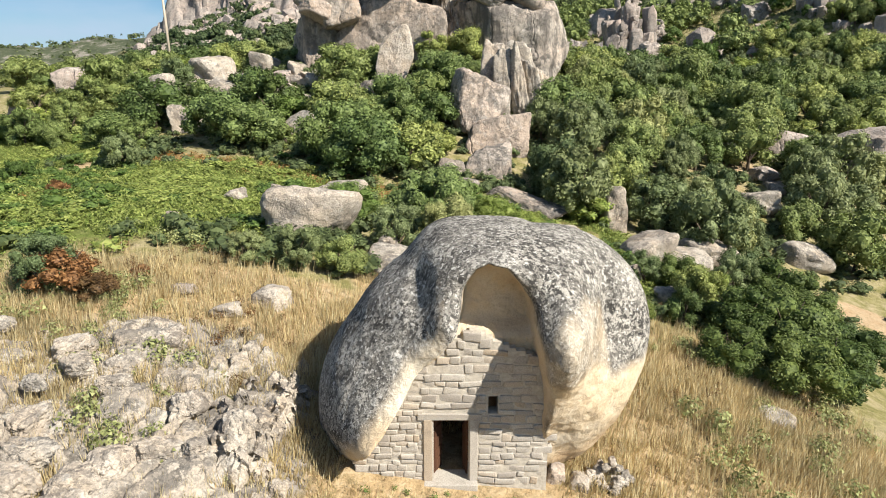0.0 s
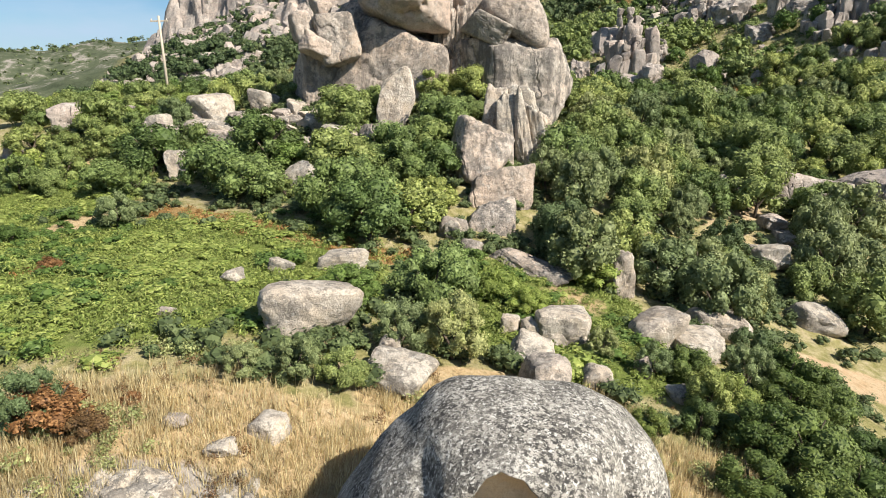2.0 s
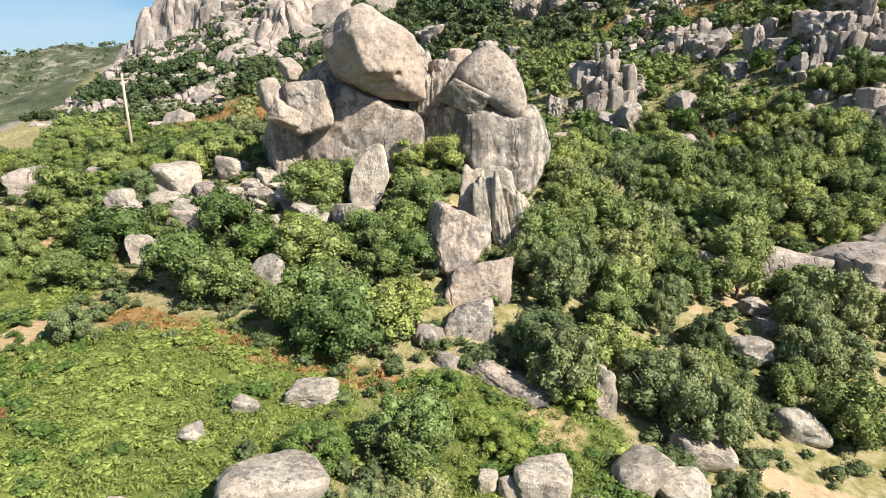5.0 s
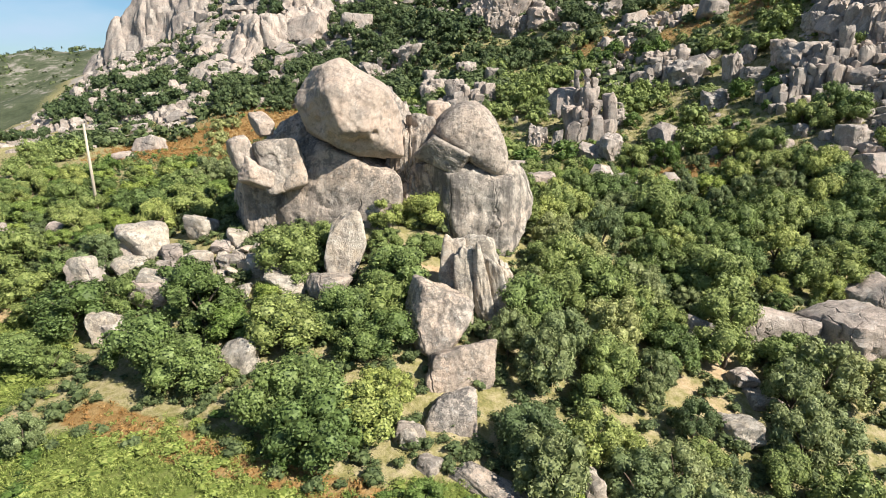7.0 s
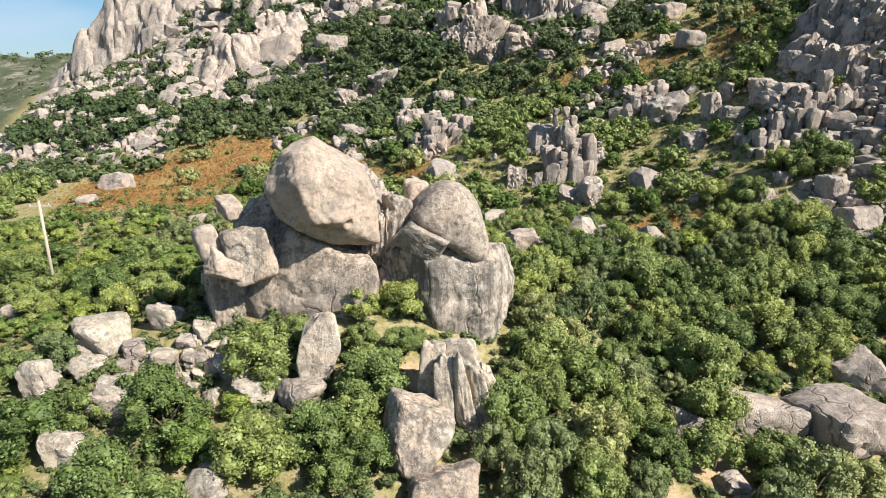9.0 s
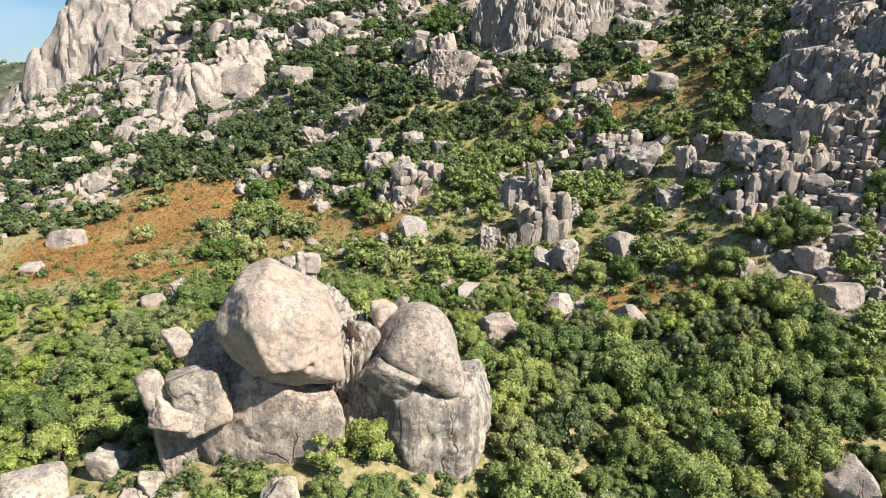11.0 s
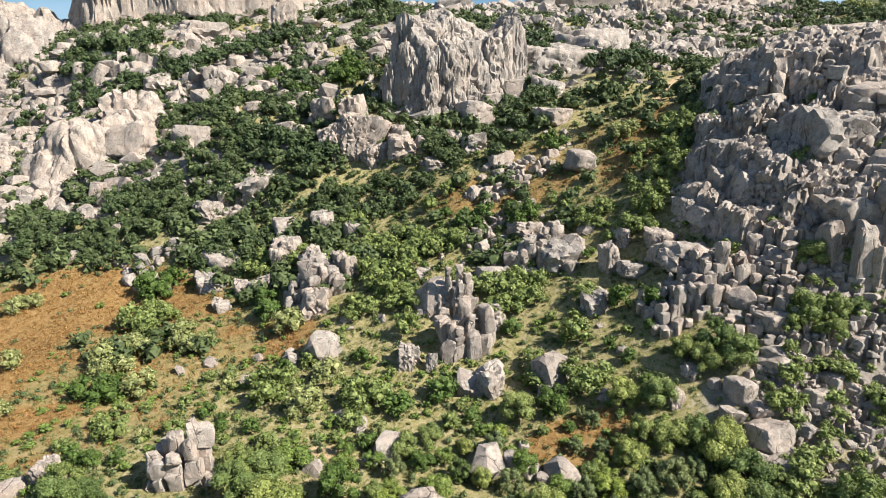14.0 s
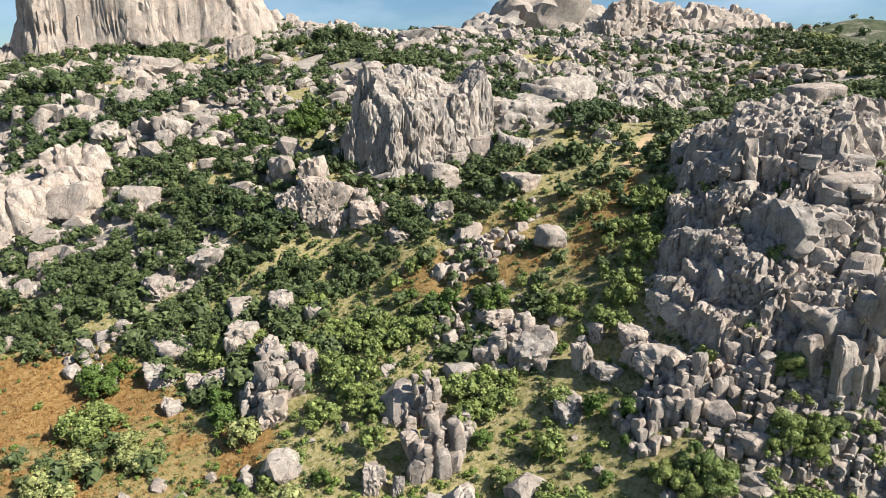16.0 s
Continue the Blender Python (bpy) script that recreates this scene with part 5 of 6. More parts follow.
OAKS += [(18.2, 125.5, 7.6), (55.5, 126.2, 6.1), (-18.3, 126.5, 5.3), (100.7, 126.8, 6.0), (3.6, 132.6, 7.8), (61.2, 133.4, 5.4), (28.7, 139.3, 5.4), (46.9, 140.9, 11.1), (52.8, 140.9, 9.0), (77.3, 141.6, 9.2), (81.8, 144.5, 7.8), (30.1, 147.5, 8.0), (21.0, 148.9, 6.8), (87.5, 149.3, 9.2), (71.2, 149.7, 7.9), (27.9, 153.7, 10.7), (93.4, 153.8, 7.2), (43.8, 161.6, 7.6), (99.3, 162.3, 10.2), (38.9, 162.9, 10.2), (105.1, 164.1, 7.8), (34.4, 166.2, 11.8), (-19.2, 168.0, 12.2), (28.6, 170.3, 7.9)]
OAKS += [(3.8, 178.1, 8.4), (26.5, 183.3, 11.6), (37.5, 185.0, 10.6), (7.2, 187.0, 8.5), (-9.5, 188.1, 8.4), (-1.1, 188.3, 12.7), (52.8, 189.3, 8.3), (22.5, 191.3, 12.0), (33.6, 192.3, 9.6), (51.3, 194.1, 9.9), (13.1, 203.6, 11.2), (76.2, 206.1, 9.4), (84.7, 206.2, 11.1), (47.2, 206.7, 7.5), (-35.8, 207.6, 10.6), (-25.0, 209.2, 10.9), (-1.6, 210.9, 10.0), (52.0, 212.7, 7.8), (-21.6, 213.4, 9.8), (-19.1, 217.8, 12.9), (-8.3, 218.6, 11.7), (-28.5, 218.9, 12.7), (41.8, 224.1, 9.7), (96.5, 227.4, 10.6)]
OAKS += [(0.2, 227.8, 10.8), (145.1, 234.3, 9.8), (-43.1, 234.3, 9.0), (51.0, 235.1, 8.6), (-19.3, 237.4, 11.0), (-15.0, 239.8, 11.2), (8.4, 244.5, 10.1), (70.3, 244.8, 11.0), (-5.9, 249.9, 13.5), (-17.3, 255.6, 13.6), (2.2, 257.7, 10.6), (152.3, 267.2, 13.4), (-12.8, 295.6, 12.1), (-54.3, 320.7, 27.1), (-42.5, 328.3, 19.6), (73.3, 340.2, 15.5), (64.5, 362.1, 21.7), (-12.8, 387.3, 16.3), (-35.0, 394.1, 21.5), (10.8, 405.1, 17.5)]
OLIVES = []
OLIVES += [(-13.7, 20.5, 2.1), (-8.1, 24.6, 1.6), (-6.1, 24.9, 2.0), (0.3, 28.6, 3.0), (-2.0, 28.6, 2.7), (15.2, 30.6, 2.2), (10.0, 29.8, 1.9), (7.7, 30.9, 1.6), (17.0, 34.6, 2.6), (17.3, 42.6, 7.9), (21.8, 44.3, 3.2), (7.1, 44.9, 6.6), (-23.9, 46.3, 2.8), (31.7, 51.2, 7.7), (19.6, 53.0, 2.7), (11.0, 53.2, 4.8), (20.7, 54.7, 3.4), (39.8, 55.7, 5.2), (35.8, 55.9, 5.6), (8.9, 56.5, 3.7), (13.5, 57.0, 4.5), (18.4, 59.1, 5.2), (23.2, 65.8, 5.0), (-28.7, 69.7, 4.1)]
OLIVES += [(19.0, 71.4, 5.1), (16.8, 74.5, 4.7), (23.4, 77.6, 5.0), (-27.5, 100.4, 7.1), (-21.3, 101.1, 6.6), (84.6, 102.2, 5.2), (8.8, 125.8, 6.5), (13.5, 133.6, 6.0), (99.3, 136.3, 6.4), (-36.5, 138.8, 3.8), (-17.0, 141.3, 6.1), (134.5, 144.6, 7.2), (-22.7, 149.5, 7.3), (8.0, 151.3, 6.0), (-10.1, 153.8, 7.9), (-41.2, 156.0, 5.4), (-20.1, 156.1, 6.8), (-11.3, 159.1, 6.1), (90.5, 171.3, 6.7), (124.4, 182.7, 9.0), (-46.6, 184.7, 6.6), (318.2, 312.9, 18.3)]
BUSHES = []
BUSHES += [(12.4, 19.8, 2.8), (10.7, 21.1, 2.4), (14.5, 21.4, 3.3), (13.7, 23.0, 3.5), (12.3, 24.1, 3.2), (8.0, 24.3, 1.6), (17.9, 25.0, 2.9), (12.8, 27.5, 2.5), (16.3, 28.9, 3.0), (18.2, 29.5, 3.2), (11.7, 29.8, 2.1), (17.2, 31.2, 3.1), (-5.2, 33.3, 3.5), (4.8, 36.2, 2.6), (3.0, 38.2, 3.0), (1.5, 41.8, 2.6), (10.5, 42.6, 3.6), (-29.5, 43.1, 2.3), (-13.6, 58.6, 4.8), (-11.4, 62.3, 2.8), (45.2, 96.9, 4.6), (39.4, 98.6, 3.9), (23.6, 102.2, 4.6), (36.7, 104.1, 4.1)]
BUSHES += [(11.6, 104.6, 5.3), (6.1, 112.5, 5.7), (45.6, 114.0, 5.4), (23.3, 122.3, 5.6), (69.2, 123.5, 5.0), (30.4, 123.6, 5.7), (65.1, 127.8, 5.2), (46.4, 133.1, 4.2), (111.2, 137.0, 4.4), (-23.0, 141.1, 8.0), (60.3, 146.9, 4.7), (4.5, 158.5, 6.0), (59.6, 159.8, 7.1), (4.4, 163.4, 5.5), (49.7, 163.8, 8.4), (76.7, 179.0, 6.8), (-18.7, 182.6, 10.6), (20.8, 253.8, 8.9), (36.4, 262.2, 15.0), (14.8, 266.5, 11.2)]
ROCKS = []
ROCKS += [(-9.2, 12.2, 1.5, 1.0), (-6.9, 12.5, 2.5, 1.2), (-3.9, 12.7, 0.5, 0.3), (-5.0, 13.7, 0.8, 1.4), (-9.3, 13.9, 3.2, 1.4), (3.6, 14.0, 0.6, 0.4), (3.0, 14.2, 0.5, 0.5), (-6.8, 15.2, 1.4, 1.2), (-5.4, 16.1, 1.4, 1.3), (-9.3, 16.1, 1.3, 0.8), (-12.4, 16.4, 1.0, 0.4), (10.6, 17.7, 1.4, 0.5), (-8.6, 17.7, 1.2, 0.9), (-7.5, 20.2, 1.2, 0.5), (-9.4, 21.3, 1.0, 0.4), (-6.3, 21.5, 1.4, 0.8), (-2.0, 25.4, 2.9, 1.1), (-2.9, 26.4, 0.9, 1.2), (4.3, 26.5, 2.2, 2.0), (-2.5, 27.5, 1.1, 1.4)]
ROCKS += [(10.8, 27.6, 1.5, 0.7), (6.9, 27.7, 1.5, 1.1), (-6.5, 28.8, 4.7, 2.2), (-12.8, 28.9, 1.0, 0.3), (4.0, 29.0, 2.3, 1.3), (9.5, 29.6, 0.8, 1.1), (4.3, 32.1, 1.1, 1.4), (6.2, 32.4, 3.2, 1.9), (3.3, 32.6, 1.2, 1.1), (13.9, 33.7, 3.3, 1.3), (-11.5, 34.0, 1.3, 0.9), (11.9, 34.4, 3.2, 1.7), (-9.8, 37.5, 1.6, 1.0), (17.1, 38.6, 3.8, 1.7), (-6.5, 39.5, 3.4, 1.4), (11.9, 42.0, 2.0, 3.7), (26.6, 43.6, 3.6, 1.6), (0.6, 46.4, 1.6, 1.6), (26.5, 50.7, 3.2, 2.5), (30.2, 54.7, 2.9, 1.4)]
ROCKS += [(-12.0, 55.3, 2.5, 1.5), (29.4, 56.4, 2.2, 1.6), (-24.0, 60.1, 2.6, 1.9), (-24.7, 60.4, 1.6, 1.7), (43.5, 61.2, 7.8, 6.2), (-6.3, 61.3, 2.8, 2.6), (28.0, 63.1, 3.1, 2.4), (-13.2, 63.1, 2.4, 1.6), (-21.5, 63.5, 4.2, 3.5), (-9.8, 63.7, 3.3, 2.0), (35.8, 64.1, 8.6, 3.8), (-11.9, 64.8, 2.9, 1.5), (-22.3, 66.2, 2.5, 1.6), (-13.2, 66.6, 2.0, 1.2), (-15.4, 66.8, 1.5, 1.4), (-13.3, 66.9, 3.4, 1.3), (-45.0, 67.3, 2.3, 1.7), (-29.3, 67.5, 3.0, 3.3), (-16.0, 68.1, 2.5, 1.5), (-15.4, 68.6, 1.8, 1.2)]
ROCKS += [(-22.4, 69.0, 2.0, 1.1), (21.4, 69.2, 2.2, 1.6), (-26.3, 69.5, 2.6, 1.4), (-22.2, 69.9, 2.6, 1.9), (-17.6, 70.5, 2.1, 1.3), (52.2, 70.6, 6.1, 4.9), (-15.5, 70.7, 2.1, 1.3), (-25.8, 71.7, 4.0, 2.6), (-20.9, 75.2, 2.5, 2.2), (-44.0, 76.1, 4.5, 3.6), (68.5, 80.0, 4.1, 4.1), (-38.5, 80.5, 2.4, 1.7), (70.7, 83.2, 7.1, 4.0), (66.6, 86.1, 2.9, 2.9), (73.0, 88.4, 4.5, 2.9), (69.2, 91.4, 8.5, 4.2), (66.2, 94.2, 3.9, 3.1), (75.0, 95.0, 4.8, 3.2), (69.7, 95.4, 9.6, 4.5), (85.4, 97.1, 4.2, 3.3)]
ROCKS += [(20.9, 97.9, 4.7, 3.6), (79.4, 98.0, 4.2, 3.8), (71.0, 99.3, 5.0, 3.0), (83.6, 99.4, 4.2, 3.2), (22.4, 99.9, 3.3, 2.7), (66.8, 100.0, 5.0, 3.3), (90.1, 101.8, 4.1, 3.3), (70.2, 102.2, 5.9, 4.8), (77.7, 103.1, 7.8, 4.0), (78.5, 104.7, 6.6, 3.3), (67.9, 105.5, 2.6, 2.3), (61.4, 105.8, 3.5, 3.3), (62.2, 106.1, 3.6, 2.7), (66.3, 108.5, 3.7, 2.7), (98.1, 108.5, 6.1, 11.4), (80.9, 108.6, 7.7, 4.3), (66.3, 108.9, 4.5, 2.5), (93.7, 111.8, 4.4, 10.7), (98.7, 112.5, 9.9, 9.0), (79.4, 114.2, 5.3, 3.5)]
ROCKS += [(87.2, 114.9, 3.6, 4.5), (-28.4, 116.3, 3.9, 1.7), (96.3, 116.8, 6.5, 4.6), (-24.2, 117.1, 3.2, 3.7), (38.9, 121.7, 5.8, 5.3), (78.9, 124.6, 4.8, 4.8), (105.7, 124.7, 12.9, 10.9), (44.7, 126.1, 6.0, 4.6), (33.8, 126.2, 4.9, 3.8), (76.6, 127.8, 7.9, 5.9), (92.1, 128.8, 7.1, 7.1), (97.2, 129.3, 5.1, 6.1), (61.5, 129.3, 4.2, 3.8), (119.3, 129.4, 11.6, 8.4), (30.7, 129.8, 1.4, 3.8), (62.9, 130.6, 3.3, 3.3), (26.9, 131.6, 3.1, 4.7), (85.2, 131.7, 6.2, 4.1), (70.3, 131.9, 4.9, 3.0), (28.0, 132.5, 3.1, 3.8)]
ROCKS += [(104.6, 132.5, 5.3, 8.4), (27.6, 133.5, 2.9, 3.2), (35.5, 133.6, 4.2, 6.3), (77.3, 133.6, 6.2, 4.1), (40.5, 133.8, 5.3, 6.9), (90.8, 134.5, 4.2, 6.3), (84.6, 135.7, 5.3, 4.2), (67.8, 136.0, 3.6, 6.4), (128.1, 137.2, 10.2, 4.5), (94.1, 138.9, 6.5, 7.6), (-55.9, 139.6, 3.8, 2.0), (73.2, 140.3, 4.0, 3.8), (107.1, 142.4, 6.8, 5.7), (60.8, 142.5, 8.0, 6.2), (39.5, 143.1, 9.0, 10.7), (120.8, 145.7, 7.1, 5.9), (13.4, 152.8, 5.8, 6.5), (59.4, 153.7, 8.6, 4.4), (110.1, 155.6, 6.2, 8.7), (122.4, 156.5, 10.1, 7.6)]
ROCKS += [(115.6, 157.0, 7.6, 8.8), (13.6, 159.0, 5.4, 5.4), (-59.0, 161.2, 6.4, 4.6), (21.8, 162.6, 3.4, 5.6), (77.3, 165.8, 6.3, 5.7), (20.5, 165.8, 3.8, 5.1), (-4.6, 166.8, 3.7, 2.2), (-5.2, 167.0, 2.8, 3.3), (15.6, 168.0, 7.7, 4.9), (14.6, 168.4, 4.6, 6.9), (3.5, 169.8, 5.1, 3.6), (0.0, 171.2, 4.6, 3.4), (8.2, 176.2, 4.8, 6.0), (-6.7, 177.1, 6.6, 3.7), (-7.8, 178.2, 5.9, 4.7), (9.9, 178.2, 8.2, 6.3), (167.9, 178.8, 14.1, 9.4), (63.2, 181.7, 6.8, 3.4), (18.6, 182.7, 5.7, 6.4), (18.8, 183.2, 4.9, 6.2)]
ROCKS += [(-5.5, 184.6, 8.3, 5.3), (10.2, 187.8, 6.5, 5.2), (81.6, 188.9, 8.7, 5.8), (48.4, 189.5, 5.6, 3.5), (-58.7, 191.6, 2.7, 1.9), (59.7, 192.2, 7.2, 5.7), (-15.7, 195.5, 4.5, 3.9), (42.5, 200.5, 8.7, 7.3), (64.1, 204.7, 9.2, 7.7), (-8.5, 204.9, 9.6, 5.5), (-65.0, 205.5, 2.2, 1.5), (3.5, 205.9, 11.2, 7.0), (32.3, 216.4, 9.2, 12.3), (51.8, 218.1, 8.0, 11.2), (24.4, 226.1, 8.0, 9.5), (-13.7, 238.3, 12.8, 6.4), (-32.1, 245.3, 14.4, 11.2), (-41.8, 250.9, 14.6, 13.0), (-35.7, 262.3, 15.4, 15.4), (-6.5, 269.0, 11.0, 11.0)]
ROCKS += [(-26.1, 278.5, 11.1, 9.3), (-57.5, 330.8, 13.0, 6.5), (20.7, 340.1, 12.2, 14.7), (-15.7, 341.2, 23.6, 11.8), (105.5, 356.9, 19.6, 11.2), (170.6, 462.6, 23.0, 11.5)]

LEDGES = [cracked_mesh(240 + k, 5, GRANITE_PALE, (1.6, 1.6, 1.1), 0.13, 0.06, sharp=9, cuts=5, rough=0.07) for k in range(4)]
NEAR_ROCKS = [rock_mesh(200 + k, 5 if k < 3 else 4, (GRANITE_PALE, GRANITE_PALE, GRANITE)[k % 3], sharp=(11, 18, 8)[k % 3], cuts=4 + k % 5, rough=0.05) for k in range(8)]
ROUND_ROCKS = [rock_mesh(290 + k, 4, GRANITE_PALE, sharp=(6, 8, 5)[k % 3], cuts=4 + k % 3, rough=0.05, box=0.95) for k in range(5)]
FAR_ROCKS = [rock_mesh(220 + k, 4, GRANITE_FAR, sharp=(14, 24, 9)[k % 3], cuts=3 + k % 4, rough=0.05) for k in range(9)]
stones = random.Random(12)
for x, y, w, h in ROCKS:
    w = max(w, 0.55 * h)
    if 58 < y < 76 and -16 < x < 12:
        continue
    if x > 60 and 78 < y < 112:
        w, h = 0.6 * w, 0.85 * h
    if 32 < x < 45 and 125 < y < 146:
        continue
    me = stones.choice((NEAR_ROCKS[:3] + ROUND_ROCKS if w > 2.2 else NEAR_ROCKS[3:]) if y < 56 else FAR_ROCKS if y < 105 or stones.random() < 0.35 else masses(GRANITE_FAR if x < 60 else GRANITE_GREY, True))
    if y < 18.5 and x < -3:
        if w > 1.3:
            continue
        me = stones.choice(LEDGES)
    if me in ROUND_ROCKS:
        h *= 1.25
    d = 0.8 * min(w, 1.4 * h) if w > h else 0.9 * w
    rock("boulder", me, x, y + d * 0.3, gz(x, y) + 0.28 * h, w / 2, d / 2 + 0.15 * w, 0.56 * h, stones.uniform(-8, 8), stones.uniform(-10, 10), stones.choice((0, 180)) + stones.uniform(-14, 14),
         "pale lichen-patched granite boulder among dry grass and scrub" if y < 56 else "weathered pinkish granite block on the slope", "loose boulders")

# ---- crags and cliffs ----
ledge = new("rock_outcrop")
ledge.location = (-10.0, 14.0, gz(-10.0, 14.0))
tagged(ledge, "low broken granite outcrop with white lichen beside the chapel boulder", "rock outcrop")
face = massif("rock_face", 6, -10.0, 14.0, 7.6, 6.4, 12, 0.75, "", GRANITE_PALE, 0.07, 1.0, 0.6, (0.55, 0.55, 0.8), 0.26, 0.45, (0.4, 0.3))
face.parent = ledge
face.matrix_basis = Matrix.Translation(-ledge.location)
for k in range(26):
    x, y, w = stones.uniform(-15, -5), stones.uniform(9.5, 19), stones.uniform(0.22, 0.75)
    block = part("block", LEDGES[k % 4], ledge)
    block.matrix_basis = Matrix.Translation(Vector((x, y, gz(x, y) + 0.45)) - ledge.location) @ pose(0, 0, 0, stones.uniform(-20, 20), stones.uniform(-20, 20), stones.uniform(0, 360)) @ Matrix.Diagonal((w, 0.7 * w, 0.6 * w, 1))
rib = massif("rock_rib", 8, -4.9, 15.0, 1.3, 2.6, -8, 0.95, "", GRANITE_PALE, 0.05, 1.0, 0.0, (0.9, 0.9, 0.7), 0.25, 0.5)
rib.parent = ledge
rib.matrix_basis = Matrix.Translation(-ledge.location)
cliff("cliff", 2, ((33, 211, 46, 7, 6, 8, 0, 4), (27, 213, 45, 6, 6, 8, 80, -5), (41, 209, 44, 5, 5, 7, 160, 5), (36, 206, 42, 5, 4, 5, 40, 0)), "rounded jointed granite outcrop below the crag", GRANITE_FAR)
cliff("cliff", 3, ((98, 228, 66, 12, 9, 10, 0, 8), (110, 232, 68, 12, 9, 9, 120, -6), (90, 214, 58, 7, 6, 6, 60, 5), (122, 240, 72, 13, 10, 8, 200, 4)), "broken granite outcrop beside the crag", GRANITE_GREY)
massif("cliff", 4, 108, 128, 27, 30, 38, 6.5, "steep jointed granite cliff with vertical cracks and ledges", GRANITE_GREY, 0.34, 1.0, 8.0, lean=(0.15, 0.1))
massif("cliff", 14, 134, 160, 30, 24, 40, 9.0, "high broken granite ridge above the cliff", GRANITE_GREY, 0.5, 1.0, 9.0)
jointed("cliff", 24, 104, 116, 12, 12, 38, 3.0, 5.5, "split granite pillars standing against the cliff", GRANITE_GREY, 0.12, most=90, aspect=1.9)
jointed("cliff", 25, 112, 140, 15, 16, 38, 3.2, 9, "great cracked blocks on the shoulder of the cliff", GRANITE_GREY, 0.2, most=90, aspect=1.6)
jointed("cliff", 15, 86, 112, 14, 9, 30, 1.5, 3.0, "broken granite blocks at the foot of the cliff", GRANITE_FAR, lean=14, most=295)
for seed, cx, cy, rx, ry, turn, tall, terrace, words in ((16, -112, 292, 44, 52, 20, 4, 7, "pale broken granite slabs on the mountain flank"), (26, -92, 232, 34, 44, 20, 2.5, 5, "pale cracked granite ledges low on the flank"), (27, -62, 270, 26, 34, 20, 3, 6, "pale granite ledges beside the buttress"), (17, -30, 330, 80, 46, 0, 4, 8, "pale granite ledges below the crest"),
                                                         (18, 160, 268, 66, 46, 20, 5, 7, "grey granite slabs and ledges below the skyline"), (30, 112, 250, 30, 26, 0, 5, 7, "grey granite ledges beside the tall crag"), (19, 110, 390, 110, 56, 0, 5, 9, "pale granite ledges below the notch"), (31, 240, 350, 80, 58, 0, 5, 9, "broken granite ledges on the far shoulder")):
    massif("cliff", seed, cx, cy, rx, ry, turn, tall, words, GRANITE_GREY if cx > 90 else GRANITE_FAR, 0.8 if cy < 300 else 1.2, 1.0, terrace, (0.16, 0.16, 0.12), 2.2, 0.5, (0.2, 0.1))
jointed("rocky_slope", 16, -112, 296, 40, 50, 20, 3.9, 5.0, "pale jumbled granite blocks high on the mountain flank", GRANITE_FAR, -0.08, 16, True, most=110)
jointed("rocky_slope", 26, -92, 232, 36, 48, 20, 3.1, 3.6, "pale jumbled granite blocks low on the mountain flank", GRANITE_FAR, -0.05, 18, True, most=110)
jointed("rocky_slope", 27, -62, 268, 30, 34, 20, 3.2, 4.0, "pale jumbled granite blocks beside the sloping buttress", GRANITE_FAR, -0.05, 18, True, most=110)
jointed("rocky_slope", 17, -30, 326, 78, 48, 0, 5.4, 6.0, "pale granite outcrops below the crest", GRANITE_FAR, 0.06, 14, True, most=110)
jointed("rocky_slope", 28, 15, 268, 36, 28, 0, 3.8, 4.0, "pale granite blocks between the dark oak belts", GRANITE_FAR, 0.08, 14, True, most=110)
jointed("rocky_slope", 29, 0, 208, 40, 22, 30, 2.8, 3.0, "grey granite blocks among the oaks of the upper valley", GRANITE_GREY, 0.26, 14, True, most=110)
jointed("rocky_slope", 18, 165, 270, 70, 50, 20, 5.6, 6.0, "grey granite slabs and blocks below the skyline", GRANITE_GREY, 0.04, 12, True, most=110)
jointed("rocky_slope", 30, 110, 250, 36, 30, 0, 3.8, 5.0, "grey granite blocks beside the tall crag", GRANITE_GREY, 0.0, 12, True, most=110)
jointed("rocky_slope", 32, 236, 258, 50, 44, 0, 5.6, 4.5, "pale granite blocks among scrub beside the ridge", GRANITE_FAR, 0.05, 14, True, most=110)
jointed("rocky_slope", 19, 110, 390, 110, 58, 0, 6.6, 5.0, "pale granite blocks below the notch in the skyline", GRANITE_FAR, -0.05, 12, True, most=110)
jointed("rocky_slope", 31, 240, 350, 80, 60, 0, 6.2, 5.0, "granite blocks and scrub on the far shoulder", GRANITE_FAR, -0.05, 12, True, most=110)
jointed("rocky_slope", 20, 400, 480, 150, 60, 0, 8.0, 6.0, "granite blocks along the far skyline", GRANITE_GREY, -0.05, 12, True, most=110)
massif("cliff", 5, -42, 256, 28, 13, 40, 13, "sloping pale granite buttress above the fern field", GRANITE_FAR, 0.5, 1.3, 0.0, (0.075, 0.075, 0.05), 1.3, 0.5, (0.3, 0.0))
massif("cliff", 66, -18, 418, 68, 20, 0, 44, "sheer pink granite cliff on the mountain crest", GRANITE_FAR, 0.8, 2.2, 0.0, (0.045, 0.045, 0.05), 1.5, 0.72, (0.2, 0.0))
massif("cliff", 7, -130, 402, 56, 36, 8, 54, "bare rounded pink granite dome at the end of the ridge", GRANITE_FAR, 0.9, 1.3, 0.0, (0.045, 0.045, 0.03), 1.9, 0.12)
massif("cliff", 49, 500, 590, 190, 50, 0, 34, "long broken granite ridge on the skyline", GRANITE_FAR, 2.4, 1.0, 0.0, (0.04, 0.04, 0.035), 6.0, 0.2)
